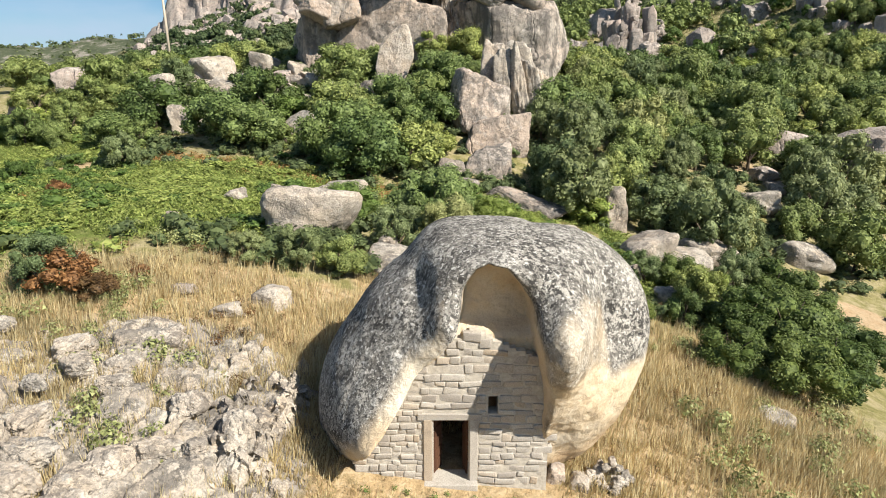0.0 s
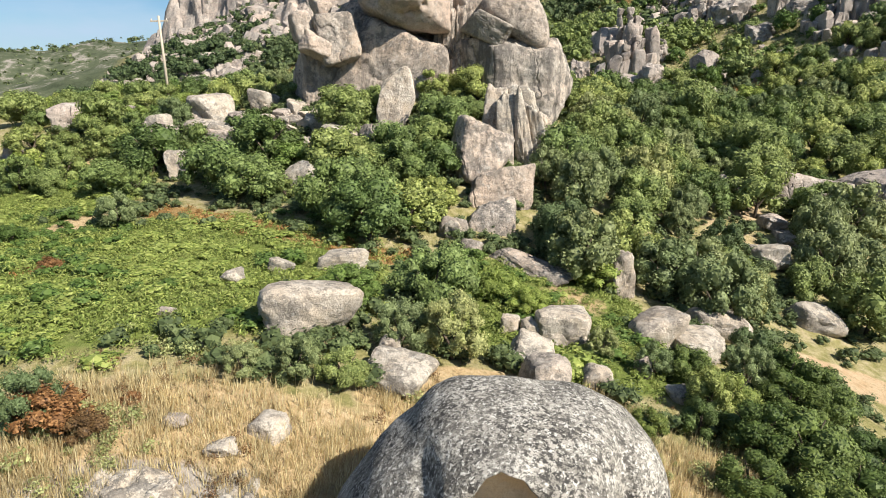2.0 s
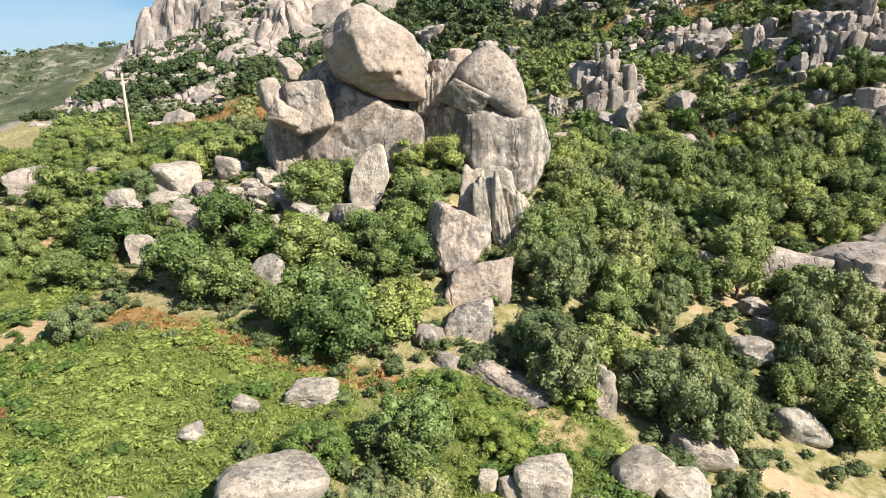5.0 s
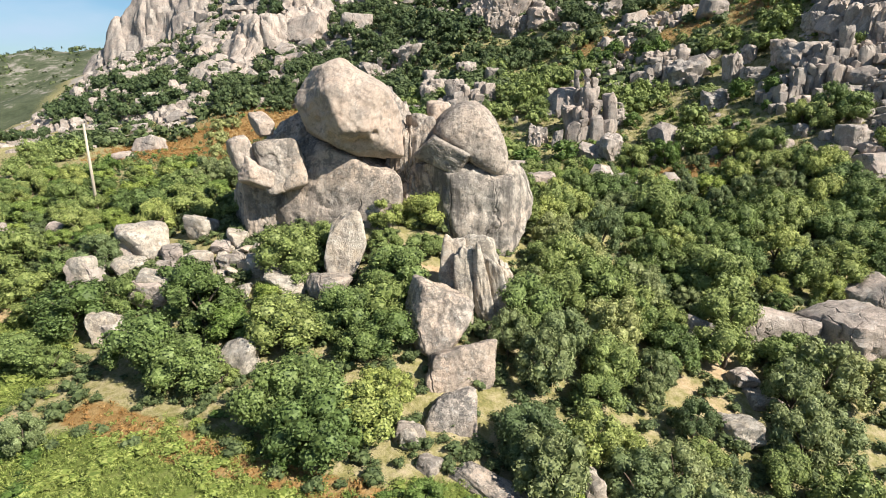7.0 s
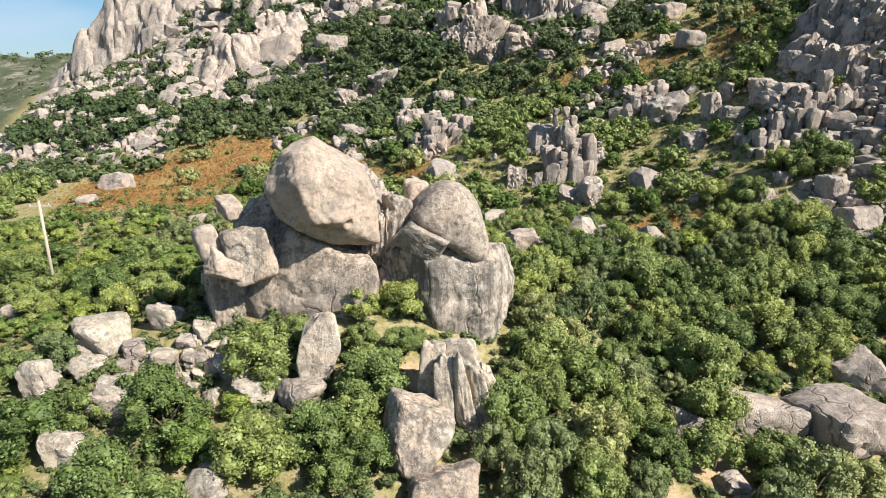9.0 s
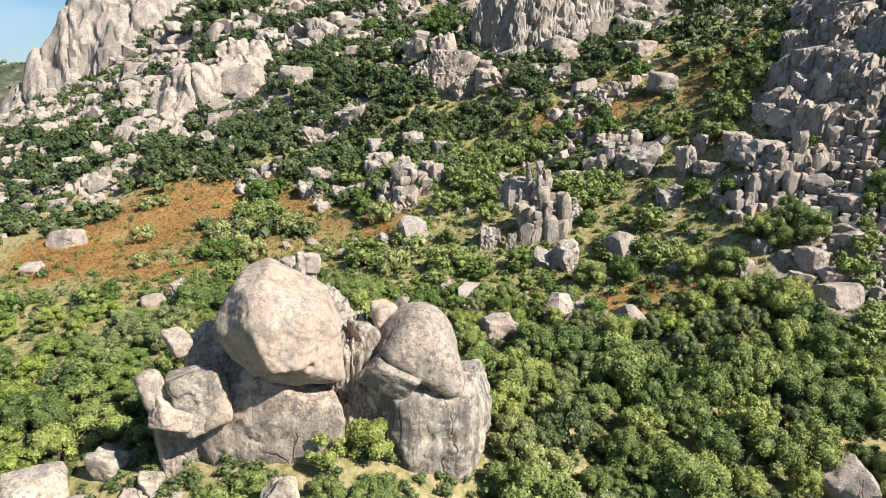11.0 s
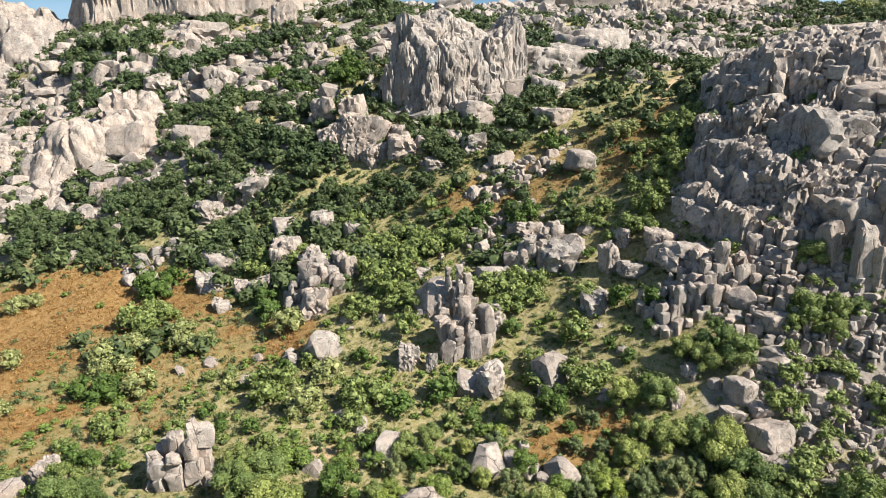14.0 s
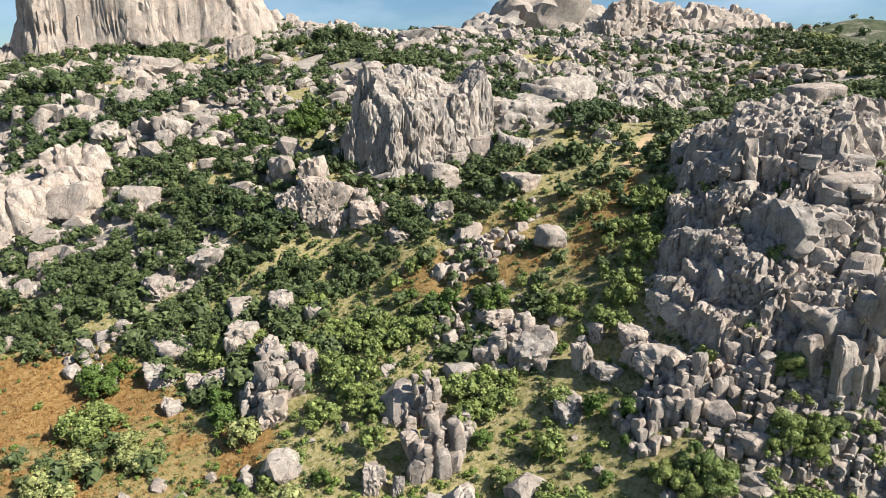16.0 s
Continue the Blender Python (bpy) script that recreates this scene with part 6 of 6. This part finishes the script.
cliff("cliff", 8, ((385, 770, 132, 60, 50, 52, 0, 3), (320, 760, 120, 60, 40, 34, 80, -4), (460, 775, 128, 60, 50, 36, 150, 5), (270, 750, 112, 50, 40, 22, 20, 4)), "distant grey granite peak", GRANITE_GREY)
cliff("cliff", 9, ((322, 492, 116, 22, 16, 24, 0, 6), (345, 500, 118, 26, 18, 20, 90, -5), (300, 490, 108, 18, 14, 14, 40, 4)), "broken pink granite summit on the skyline", GRANITE_FAR)
cliff("cliff", 10, ((124, 426, 98, 12, 8, 8, 0, 4), (136, 428, 97, 9, 7, 6, 70, 0)), "small granite knob in the notch of the skyline", GRANITE_FAR)
crag("crag", -7.0, 112.5, 7.6, 5.4, 7.2, 304, "cluster of upright rounded granite blocks behind the tor", GRANITE_FAR, 12, aspect=1.8, lean=4.0, flat=6.0)
crag("crag", 38.6, 141.5, 6.6, 4.6, 7.6, 305, "tower of tall leaning granite slabs", GRANITE_FAR, 10, aspect=1.8, flat=5.0, lean=5.0)
crag("crag", 37.6, 132.5, 9.0, 5.4, 5.5, 306, "split granite columns at the foot of a tower", GRANITE_FAR, 12, aspect=2.0, flat=6.0, lean=8.0)
crag("crag", 43.5, 136.5, 6.0, 5.0, 3.5, 307, "tumbled granite blocks beside a tower", GRANITE_FAR, 22, aspect=1.5)
crag("crag", 14, 160, 12, 7, 6, 317, "split granite blocks among green bushes", GRANITE_FAR, 26, aspect=1.8)
crag("crag", 58, 148, 14, 8, 5, 318, "low granite outcrop among bushes", GRANITE_FAR, 30, aspect=1.5)
crag("crag", 102, 109, 13, 8, 10, 309, "tall split granite buttresses", GRANITE_FAR, 24, aspect=4.2)
crag("crag", 76, 121, 20, 9, 4.5, 310, "low wall of split granite blocks", GRANITE_FAR, 90)
jointed("crag", 319, 79, 97, 9.5, 13, 0, 1.3, 2.2, "tumbled pale granite blocks spilling down from the cliff", GRANITE_FAR, -9, 24)
jointed("crag", 322, 20, 167, 13, 8, 20, 1.6, 2.6, "pale split granite blocks among bushes", GRANITE_FAR, 0.02, 18, most=140)
jointed("crag", 323, 54, 158, 14, 9, 0, 1.7, 2.6, "pale granite blocks strewn along the valley", GRANITE_FAR, 0.05, 18, most=140)
jointed("crag", 324, 66, 178, 16, 8, 20, 1.9, 2.4, "low granite blocks in the rusty scrub", GRANITE_FAR, 0.12, 18, most=100)
massif("cliff", 35, 66, 226, 25, 15, 5, 27, "tall fissured grey granite crag above the slope", GRANITE_GREY, 0.30, 2.3, 0.0, (0.19, 0.19, 0.17), 1.0, 0.66, (0.25, 0.1))
jointed("crag", 320, 90, 104, 14, 8, 20, 1.6, 3.6, "tumbled grey granite blocks below the cliff", GRANITE_GREY, -0.2, 20)
jointed("crag", 321, -16.5, 67.5, 6.5, 4.0, 0, 1.15, 1.0, "tumbled pale granite blocks at the foot of the tor", GRANITE_PALE, -0.2, 20, most=90)
for x, y, w, h in ((-25.6, 72.2, 5.0, 3.6), (-20.4, 74.4, 3.1, 2.8), (-21.6, 64.6, 3.8, 3.2), (-29.6, 68.0, 3.2, 3.6), (-26.0, 69.0, 3.2, 2.0), (-10.1, 63.8, 4.4, 1.9), (-13.2, 66.6, 2.4, 1.8), (-24.9, 60.4, 2.4, 2.8), (-12.2, 54.6, 3.0, 2.8), (-16.2, 71.6, 2.2, 1.6), (-19.0, 69.0, 2.4, 1.6)):
    rock("boulder", stones.choice(ROUND_ROCKS), x, y, gz(x, y) + 0.32 * h, w / 2, w * 0.42, 0.56 * h, stones.uniform(-8, 8), stones.uniform(-12, 12), stones.uniform(-20, 20), "pale rounded granite boulder below the tor", "loose boulders")

# ---- trees and bushes ----
wanted = []
for kind, rows in (("oak", OAKS), ("olive", OLIVES), ("bush", BUSHES)):
    for x, y, w in rows:
        if w < 6.6:
            wanted.append((y, x, w, kind))
        else:
            n = min(7, 2 + int((w / 5.2) ** 1.7))
            for k in range(n):
                a = k * 6.2832 / n + plants.uniform(-0.5, 0.5)
                wanted.append((y + math.sin(a) * w * 0.29, x + math.cos(a) * w * 0.29, w / math.sqrt(n) * plants.uniform(0.95, 1.35), kind))


def clear(x, y, w, gap):
    """True where a new plant of that width may stand."""
    if math.hypot(x - 1, y - 16) < 9 or (-16 < x < 14 and 66 < y < 82) or (-31 < x < -9 and 60 < y < 76 and plants.random() < 0.75):
        return False
    if abs(y - (60 - 0.875 * (x - 19.5))) < 2.6 and 18 < x < 29:
        return False
    for rx, ry, rw, rh in ROCKS:
        if abs(x - rx) < 0.45 * (w + rw) and -1.2 * w - 0.4 * rw - 0.5 < y - ry < 0.5 * w + 0.4 * rw:
            return False
    if any(abs(x - px) < 0.5 * w + s and -w < y - py < s for px, py, s in ((2.9, 57, 3), (4.5, 54, 3.2), (3.5, 50, 2.3), (6, 60, 3.5), (5.6, 43.6, 3.3), (-4.8, 64, 2.4), (0.4, 49, 1.2))):
        return False
    return all((x - px) ** 2 + (y - py) ** 2 > (gap * (w + pw)) ** 2 for py, px, pw, _ in wanted if abs(py - y) < 12)


def sow(n, x0, x1, y0, y1, w0, w1, gap, kinds, keep):
    for _ in range(n):
        x, y, w = plants.uniform(x0, x1), plants.uniform(y0, y1), plants.uniform(w0, w1)
        if keep(x, y) and clear(x, y, w, gap):
            wanted.append((y, x, w, plants.choice(kinds)))


sow(1500, 8, 62, 46, 104, 2.4, 5.2, 0.40, ("oak", "oak", "olive"), lambda x, y: x > 0.12 * y + 3 and y > 34 + 0.5 * x and y < 78 + 0.55 * x)
sow(500, -48, -14, 55, 84, 2.4, 4.4, 0.38, ("oak", "oak", "bush"), lambda x, y: y > 52 - 0.25 * (x + 15))
sow(300, -62, -16, 84, 122, 2.4, 4.6, 0.42, ("oak", "bush"), lambda x, y: True)
sow(160, -12, 32, 92, 126, 2.0, 4.0, 0.5, ("oak", "bush"), lambda x, y: True)
for x, y, w in ((-1.2, 67.2, 3.2), (2.2, 67.0, 3.4), (3.6, 68.0, 2.4), (-9.0, 64.2, 3.6), (-7.4, 65.4, 2.6), (-1.4, 61.5, 4.2), (-1.6, 58.6, 4.6), (0.8, 60.2, 3.4), (-6.0, 57.5, 4.0), (10.6, 58.0, 3.2), (11.8, 61.5, 3.6), (12.8, 66, 3.4), (14.5, 70, 3.6)):
    wanted.append((y, x, w, "oak"))
BELTS = ((-52, 214, 2, 204, 14), (-46, 242, 6, 226, 12), (-42, 196, 18, 250, 9), (-10, 262, 20, 236, 8), (72, 140, 100, 168, 5), (84, 204, 100, 244, 6), (22, 186, 50, 196, 7), (-60, 205, -30, 235, 9), (-70, 130, -95, 200, 9), (12, 178, 34, 160, 8), (40, 176, 62, 196, 6))
for ax, ay, bx, by, wide in BELTS:
    for k in range(int(math.hypot(bx - ax, by - ay) * wide / 14)):
        t = plants.random()
        x, y, w = ax + (bx - ax) * t + plants.gauss(0, 0.5) * wide, ay + (by - ay) * t + plants.gauss(0, 0.5) * wide, plants.uniform(3.2, 6.0)
        if all((x - px) ** 2 + (y - py) ** 2 > (0.36 * (w + pw)) ** 2 for py, px, pw, _ in wanted if abs(py - y) < 8):
            wanted.append((y, x, w, "oak"))
sow(300, -30, 75, 118, 178, 1.8, 3.6, 0.5, ("oak", "oak", "bush", "olive"), lambda x, y: zones(x, y)["rust"][0] < 0.4)
sow(160, 14, 62, 96, 122, 1.8, 3.6, 0.5, ("oak", "bush", "olive"), lambda x, y: y > 76 + 0.55 * x)
for _ in range(40):
    x = plants.uniform(64, 104)
    wanted.append((86 + 0.5 * (x - 64) + plants.uniform(-6, 12), x, plants.uniform(2.2, 4.8), "oak"))
wanted = [(y, x + 2.9, w, k) if 2 < x < 7 and 41 < y < 52 else (y, x, w, k) for y, x, w, k in wanted]
wanted = [(y, x, w, "mastic") if k == "bush" and y < 32 and x > 7 else (y, x, w, k) for y, x, w, k in wanted]
# the spill of blocks below the cliff and the granite towers stand clear of trees
wanted = [q for q in wanted if ((q[1] - 79) / 9) ** 2 + ((q[0] - 97) / 12.5) ** 2 > 1 and not (33 < q[1] < 45 and 124 < q[0] < 143) and not (-11.5 < q[1] < -3.5 and 104 < q[0] < 115)]
wanted.sort()
for y, x, w, kind in wanted[:420]:
    tree(kind, x, y, w, y < 40)
for kind, mat, words, y0, y1, seed in (("oak", OAK_LEAF, "green holm oaks thick over the far slope", 0, 182, 410), ("oak", SHADED_OAK_LEAF, "dark green holm oaks in belts below the mountain", 182, 999, 415), ("olive", OLIVE_LEAF, "grey-green wild olives over the far slope", 0, 999, 420), ("bush", BUSH_LEAF, "bright green bushes over the far slope", 0, 999, 430)):
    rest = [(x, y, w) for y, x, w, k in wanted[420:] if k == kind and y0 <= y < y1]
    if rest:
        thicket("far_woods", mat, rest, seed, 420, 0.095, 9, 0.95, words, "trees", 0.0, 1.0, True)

# ---- scrub ----
ledge_rng = random.Random(77)
thicket("ledge_scrub", OAK_LEAF, [(x, 78 + 0.62 * (x - 60) + ledge_rng.uniform(-12, 16), ledge_rng.uniform(1.4, 4.2)) for x in [ledge_rng.uniform(66, 130) for _ in range(260)]], 435, 220, 0.13, 7, 0.9, "dark green scrub on the ledges of the cliff", "scrub", 1.2, 1.0, True)
scrub = random.Random(31)


def scatter(n, x0, x1, y0, y1, w0, w1, keep):
    out = []
    px = np.array([scrub.uniform(x0, x1) for _ in range(n)])
    py = np.array([scrub.uniform(y0, y1) for _ in range(n)])
    k = keep(px, py, zones(px, py)) > np.array([scrub.random() for _ in range(n)])
    k &= ~((np.hypot(px - 1, py - 16.5) < 6.5) | ((px > -2.6) & (px < 3.2) & (py > 11) & (py < 16)))
    for x, y in zip(px[k], py[k]):
        out.append((x, y, scrub.uniform(w0, w1)))
    return out


def clumps(x, y, f, seed):
    return smooth(-0.15, 0.35, fractal(np.stack([x, y, 0 * x], 1) * f, seed, 3))


thicket("mountain_scrub", SHADED_OAK_LEAF, scatter(12500, -150, 340, 150, 430, 2.0, 6.0, lambda x, y, z: (x > -0.5 * y) * (x < 1.25 * y) * (0.2 + 0.8 * clumps(x, y, 0.05, 61)) * (1 - z["rust"]) * (1 - 0.5 * z["distant"])), 440, 46, 0.24, 4, 0.9, "dark green scrub in clumps between the mountain rocks, deepened for haze and shade", "scrub", 0.0, 1.0, True)
thicket("flank_scrub", SHADED_OAK_LEAF, scatter(1500, -125, 30, 205, 340, 2.2, 5.5, lambda x, y, z: clumps(x, y, 0.045, 81) * (1 - z["rust"])) + scatter(420, 82, 135, 205, 262, 2.2, 5.5, lambda x, y, z: 0.2 + 0.8 * clumps(x, y, 0.06, 82)), 448, 90, 0.17, 5, 0.95, "dark green holm oak scrub on the granite ledges", "scrub", 2.4, 1.0, True)
thicket("skyline_scrub", SHADED_OAK_LEAF, scatter(2200, 120, 560, 240, 600, 3.0, 7.0, lambda x, y, z: (x < 1.3 * y) * (0.2 + 0.8 * clumps(x, y, 0.03, 66))), 445, 50, 0.32, 10, 0.7, "scrub along the far skyline, leaf colour darkened for haze and shade", "scrub")
thicket("valley_scrub", BUSH_LEAF, scatter(3600, -60, 95, 84, 200, 0.7, 2.0, lambda x, y, z: (0.12 + 0.88 * clumps(x, y, 0.08, 62)) * (1 - 0.85 * z["rust"])), 450, 60, 0.20, 5, 0.75, "low bright green scrub over the valley floor", "scrub", 0.0, 1.0, True)
thicket("olive_scrub", OLIVE_LEAF, scatter(5600, -60, 100, 84, 210, 0.5, 1.7, lambda x, y, z: 0.8 - 0.7 * z["rust"]), 460, 44, 0.3, 10, 0.7, "dry grey-green cistus scrub over the valley floor", "scrub")
thicket("rusty_ferns", RUST_LEAF, scatter(46000, -75, 120, 105, 205, 0.5, 1.1, lambda x, y, z: z["rust"]) + scatter(900, -26, 0, 34, 53, 0.4, 0.9, lambda x, y, z: z["rust"]), 470, 15, 0.34, 6, 0.5, "rust-brown bracken covering the field", "bracken", 0.0, 0.5)
thicket("green_ferns", FERN_LEAF, scatter(22000, -60, 14, 22, 66, 0.35, 0.95, lambda x, y, z: z["meadow"] * (1 - z["straw"])), 480, 32, 0.27, 8, 0.55, "yellow-green bracken and brambles covering the meadow", "bracken", 0.0, 0.4)
# undergrowth in the darkened leaf colour, which puts shade into the gaps below trees
thicket("undergrowth", SHADED_OAK_LEAF, scatter(1900, -45, 50, 24, 56, 0.7, 1.8, lambda x, y, z: (1 - z["meadow"]) * (1 - z["straw"]) * (1 - z["dirt"]) * 0.9), 495, 110, 0.12, 5, 0.75, "low scrub between the near trees, its leaves darkened as shade", "undergrowth", 0.0, 1.0, True)
thicket("undergrowth", SHADED_OAK_LEAF, scatter(2900, -45, 62, 56, 100, 0.8, 2.2, lambda x, y, z: (1 - z["meadow"]) * (1 - z["straw"]) * (1 - z["dirt"]) * 0.9), 490, 80, 0.15, 5, 0.7, "undergrowth below the trees, leaf colour darkened as shade", "undergrowth", 0.0, 1.0, True)
thicket("valley_grass", GRASS_LEAF, scatter(26000, -45, 85, 90, 195, 0.4, 1.0, lambda x, y, z: 0.9 * (1 - z["rust"]) * (1 - 0.6 * z["stony"])), 475, 11, 0.42, 6, 0.45, "pale green and straw-coloured tussocks over the valley floor", "grass", 0.0, 0.5)
thicket("fern_clumps", FERN_LEAF, scatter(2600, -58, 14, 22, 66, 0.8, 2.0, lambda x, y, z: z["meadow"] * (1 - z["straw"]) * (0.15 + 0.85 * clumps(x, y, 0.3, 69))), 485, 130, 0.12, 6, 0.42, "mounds of yellow-green bracken in the meadow", "bracken", 0.0, 1.0, True)
thicket("meadow_brambles", BUSH_LEAF, scatter(2300, -55, 14, 23, 62, 0.5, 1.7, lambda x, y, z: z["meadow"] * clumps(x, y, 0.2, 63)), 500, 150, 0.13, 6, 0.6, "bright green brambles in the meadow", "brambles", 0.0, 1.0, True)


def dry_grass():
    """Tufts of tall straw round the chapel, in one mesh."""
    rng = np.random.RandomState(77)
    n = 90000
    x, y = rng.uniform(-22, 20, n), rng.uniform(3, 30, n)
    z = zones(x, y)
    k = (z["straw"] * (1 - 0.45 * z["stony"]) > rng.rand(n)) & ~((x > -2.6) & (x < 3.0) & (y > 13.2) & (y < 16))
    near = smooth(1.0, 4.0, np.hypot((x - 0.5) * 0.6, y - 12.2))
    k &= near + 0.12 > rng.rand(n)
    k &= clumps(x, y, 0.3, 64) + 0.35 > rng.rand(n)
    k &= 1 - smooth(0.6, 1.1, ((x + 1) / 21) ** 2 + ((y - 15.5) / 13) ** 2 + 0.5 * fractal(np.stack([x, y, 0 * x], 1) * 0.25, 78, 3)) > rng.rand(n)
    x, y = x[k], y[k]
    g = ground_z(x, y)
    blades = []
    for b in range(6):
        a = rng.uniform(0, 6.2832, len(x))
        r = rng.uniform(0.02, 0.16, len(x))
        h = rng.uniform(0.18, 0.7, len(x)) * (0.35 + 0.65 * smooth(1.0, 5.0, np.hypot((x - 0.5) * 0.6, y - 12.2)))
        bx, by = x + np.cos(a) * r, y + np.sin(a) * r
        tip = np.stack([bx + np.cos(a) * h * 0.35 + 0.05, by + np.sin(a) * h * 0.35, g + h], 1)
        wx, wy = np.sin(a) * 0.016, -np.cos(a) * 0.016
        blades.append(np.stack([np.stack([bx - wx, by - wy, g - 0.03], 1), np.stack([bx + wx, by + wy, g - 0.03], 1), tip], 1))
    ob = new("dry_grass", fast_mesh("dry_grass", np.concatenate(blades), STRAW))
    tagged(ob, "tall straw-coloured dry grass round the chapel boulder", "grass", kind="stuff")


dry_grass()
thicket("near_scrub", OLIVE_LEAF, scatter(1300, -20, 14, 9, 27, 0.35, 1.3, lambda x, y, z: 0.6 * clumps(x, y, 0.25, 71)), 510, 200, 0.09, 14, 0.65, "small grey-green herbs between the lichen rocks", "herbs")
thicket("withered_herbs", DEAD_LEAF, scatter(900, -20, 14, 9, 27, 0.25, 0.8, lambda x, y, z: 0.6 * clumps(x, y, 0.3, 73)), 515, 120, 0.10, 12, 0.7, "brown withered herbs in the dry grass", "herbs")
thicket("distant_scrub", SHADED_OAK_LEAF, scatter(9000, -900, -180, 380, 1100, 3.0, 7.5, lambda x, y, z: (0.2 + 0.8 * clumps(x, y, 0.012, 67)) * (x < -0.36 * y)), 446, 14, 0.45, 6, 0.6, "dark scrub over the distant hill", "scrub")
thicket("doorstep_weeds", BUSH_LEAF, [(0.1 + 0.5 * k + 0.2 * (k % 2), 13.35 - 0.1 * (k % 3), 0.22 + 0.06 * (k % 3)) for k in range(-4, 7)], 520, 90, 0.16, 8, 0.5, "tufts of green weeds along the foot of the wall", "weeds")
for x, y, w in ((-13.2, 20.6, 2.7), (-11.9, 20.2, 1.7), (-11.2, 22.0, 0.9), (-22.5, 36.0, 1.6)):
    e = new("dead_bush")
    e.matrix_basis = pose(x, y, gz(x, y) - 0.05, 0, 0, x * 40) @ Matrix.Diagonal((w / 2, w / 2, w / 2, 1))
    part("trunk", TRUNKS[0], e)
    part("crown", crown_mesh(530 + int(w * 10), 2600, 0.05, 14, DEAD_LEAF, 0.7), e)
    tagged(e, "rust-brown withered bush in the dry grass", "bush")


def rubble():
    """The tumbled dry stones beside the boulder."""
    rng = np.random.RandomState(17)
    e = new("stone_heap")
    e.location = (4.35, 14.3, gz(4.35, 14.3))
    kinds = [rock_mesh(760 + k, 3, GRANITE_PALE, sharp=12, cuts=5, rough=0.05) for k in range(4)]
    for k in range(46):
        a, r = rng.uniform(0, 6.28), 0.6 * math.sqrt(rng.rand())
        s = rng.uniform(0.06, 0.14)
        h = max(0.0, 0.85 * (1 - r / 0.65)) * rng.rand()
        ob = part("stone", kinds[k % 4], e)
        ob.matrix_basis = pose(math.cos(a) * r, math.sin(a) * r * 0.7, h + 0.05, rng.uniform(0, 60), 0, rng.uniform(0, 360)) @ Matrix.Diagonal((s * 1.3, s, s * 0.8, 1))
    tagged(e, "small heap of loose dry stones beside the chapel boulder", "stone heap")


rubble()


def scree():
    """Boulder fields nobody could count."""
    rng = np.random.RandomState(91)
    kinds = []
    for k in range(8):
        bm = hull(700 + k)
        bmesh.ops.triangulate(bm, faces=bm.faces[:])
        bm.verts.index_update()
        kinds.append((np.array([q.co[:] for q in bm.verts]), np.array([[q.index for q in fc.verts] for fc in bm.faces])))
        bm.free()
    n = 44000
    x, y = rng.uniform(-150, 480, n), rng.uniform(98, 520, n)
    z = zones(x, y)
    stony = np.clip(z["stony"] * 1.1 + 0.25 * smooth(170, 230, y), 0, 1) * (1 - z["rust"])
    left = 0.22 * blob(x, y, 34, 140, 45, 48) * clumps(x, y, 0.11, 68) + 0.4 * blob(x, y, -95, 270, 60, 90) + 0.35 * blob(x, y, -40, 290, 60, 70)
    k = np.clip(stony * clumps(x, y, 0.06, 65) + left, 0, 1) * 0.75 * (x > -0.5 * y) * (x < 0.6 * y + 0.5 * np.maximum(y - 200, 0)) > rng.rand(n)
    x, y = x[k], y[k]
    g = ground_z(x, y)
    vs, fs, at = [], [], 0
    for i in range(len(x)):
        s = rng.uniform(0.45, 1.1) * (1 + 2.2 * rng.rand() ** 4) * (1 + y[i] / 600)
        m = np.array(pose(0, 0, 0, rng.uniform(-25, 25), rng.uniform(-25, 25), rng.uniform(0, 360)).to_3x3())
        kv, kf = kinds[rng.randint(8)]
        fs.append(kf + at)
        at += len(kv)
        vs.append(kv * (s * rng.uniform(0.7, 1.4), s, s * rng.uniform(0.6, 1.3)) @ m.T + (x[i], y[i], g[i] + 0.05 * s))
    me = mesh_of("boulder_field", np.concatenate(vs), np.concatenate(fs), GRANITE_FAR, False)
    tagged(new("boulder_field", me), "pale tumbled granite blocks strewn over the mountain slope", "boulder field", kind="stuff")


scree()


# ---- the pole ----
def pole():
    e = new("utility_pole")
    x, y = -35.2, 84.0
    e.matrix_basis = pose(x, y, gz(x, y) - 0.2, 0, -1.0, 0)
    tagged(e, "weathered pale wooden utility pole standing on the slope", "utility pole")
    bm = bmesh.new()
    bmesh.ops.create_cone(bm, cap_ends=True, segments=10, radius1=0.20, radius2=0.13, depth=11.6)
    bmesh.ops.translate(bm, verts=bm.verts, vec=(0, 0, 5.8))
    part("post", bm_mesh("post", bm, POLE_WOOD, True), e)
    part("crossarm", bm_mesh("crossarm", box_bm(-1.1, 1.1, -0.07, 0.07, 10.9, 11.06, 0.01), POLE_WOOD), e)
    for k in (-0.95, 0.0, 0.95):
        bm = bmesh.new()
        bmesh.ops.create_cone(bm, cap_ends=True, segments=8, radius1=0.09, radius2=0.05, depth=0.24)
        bmesh.ops.translate(bm, verts=bm.verts, vec=(k, 0, 11.18))
        part("insulator", bm_mesh("insulator", bm, MORTAR), e)


pole()
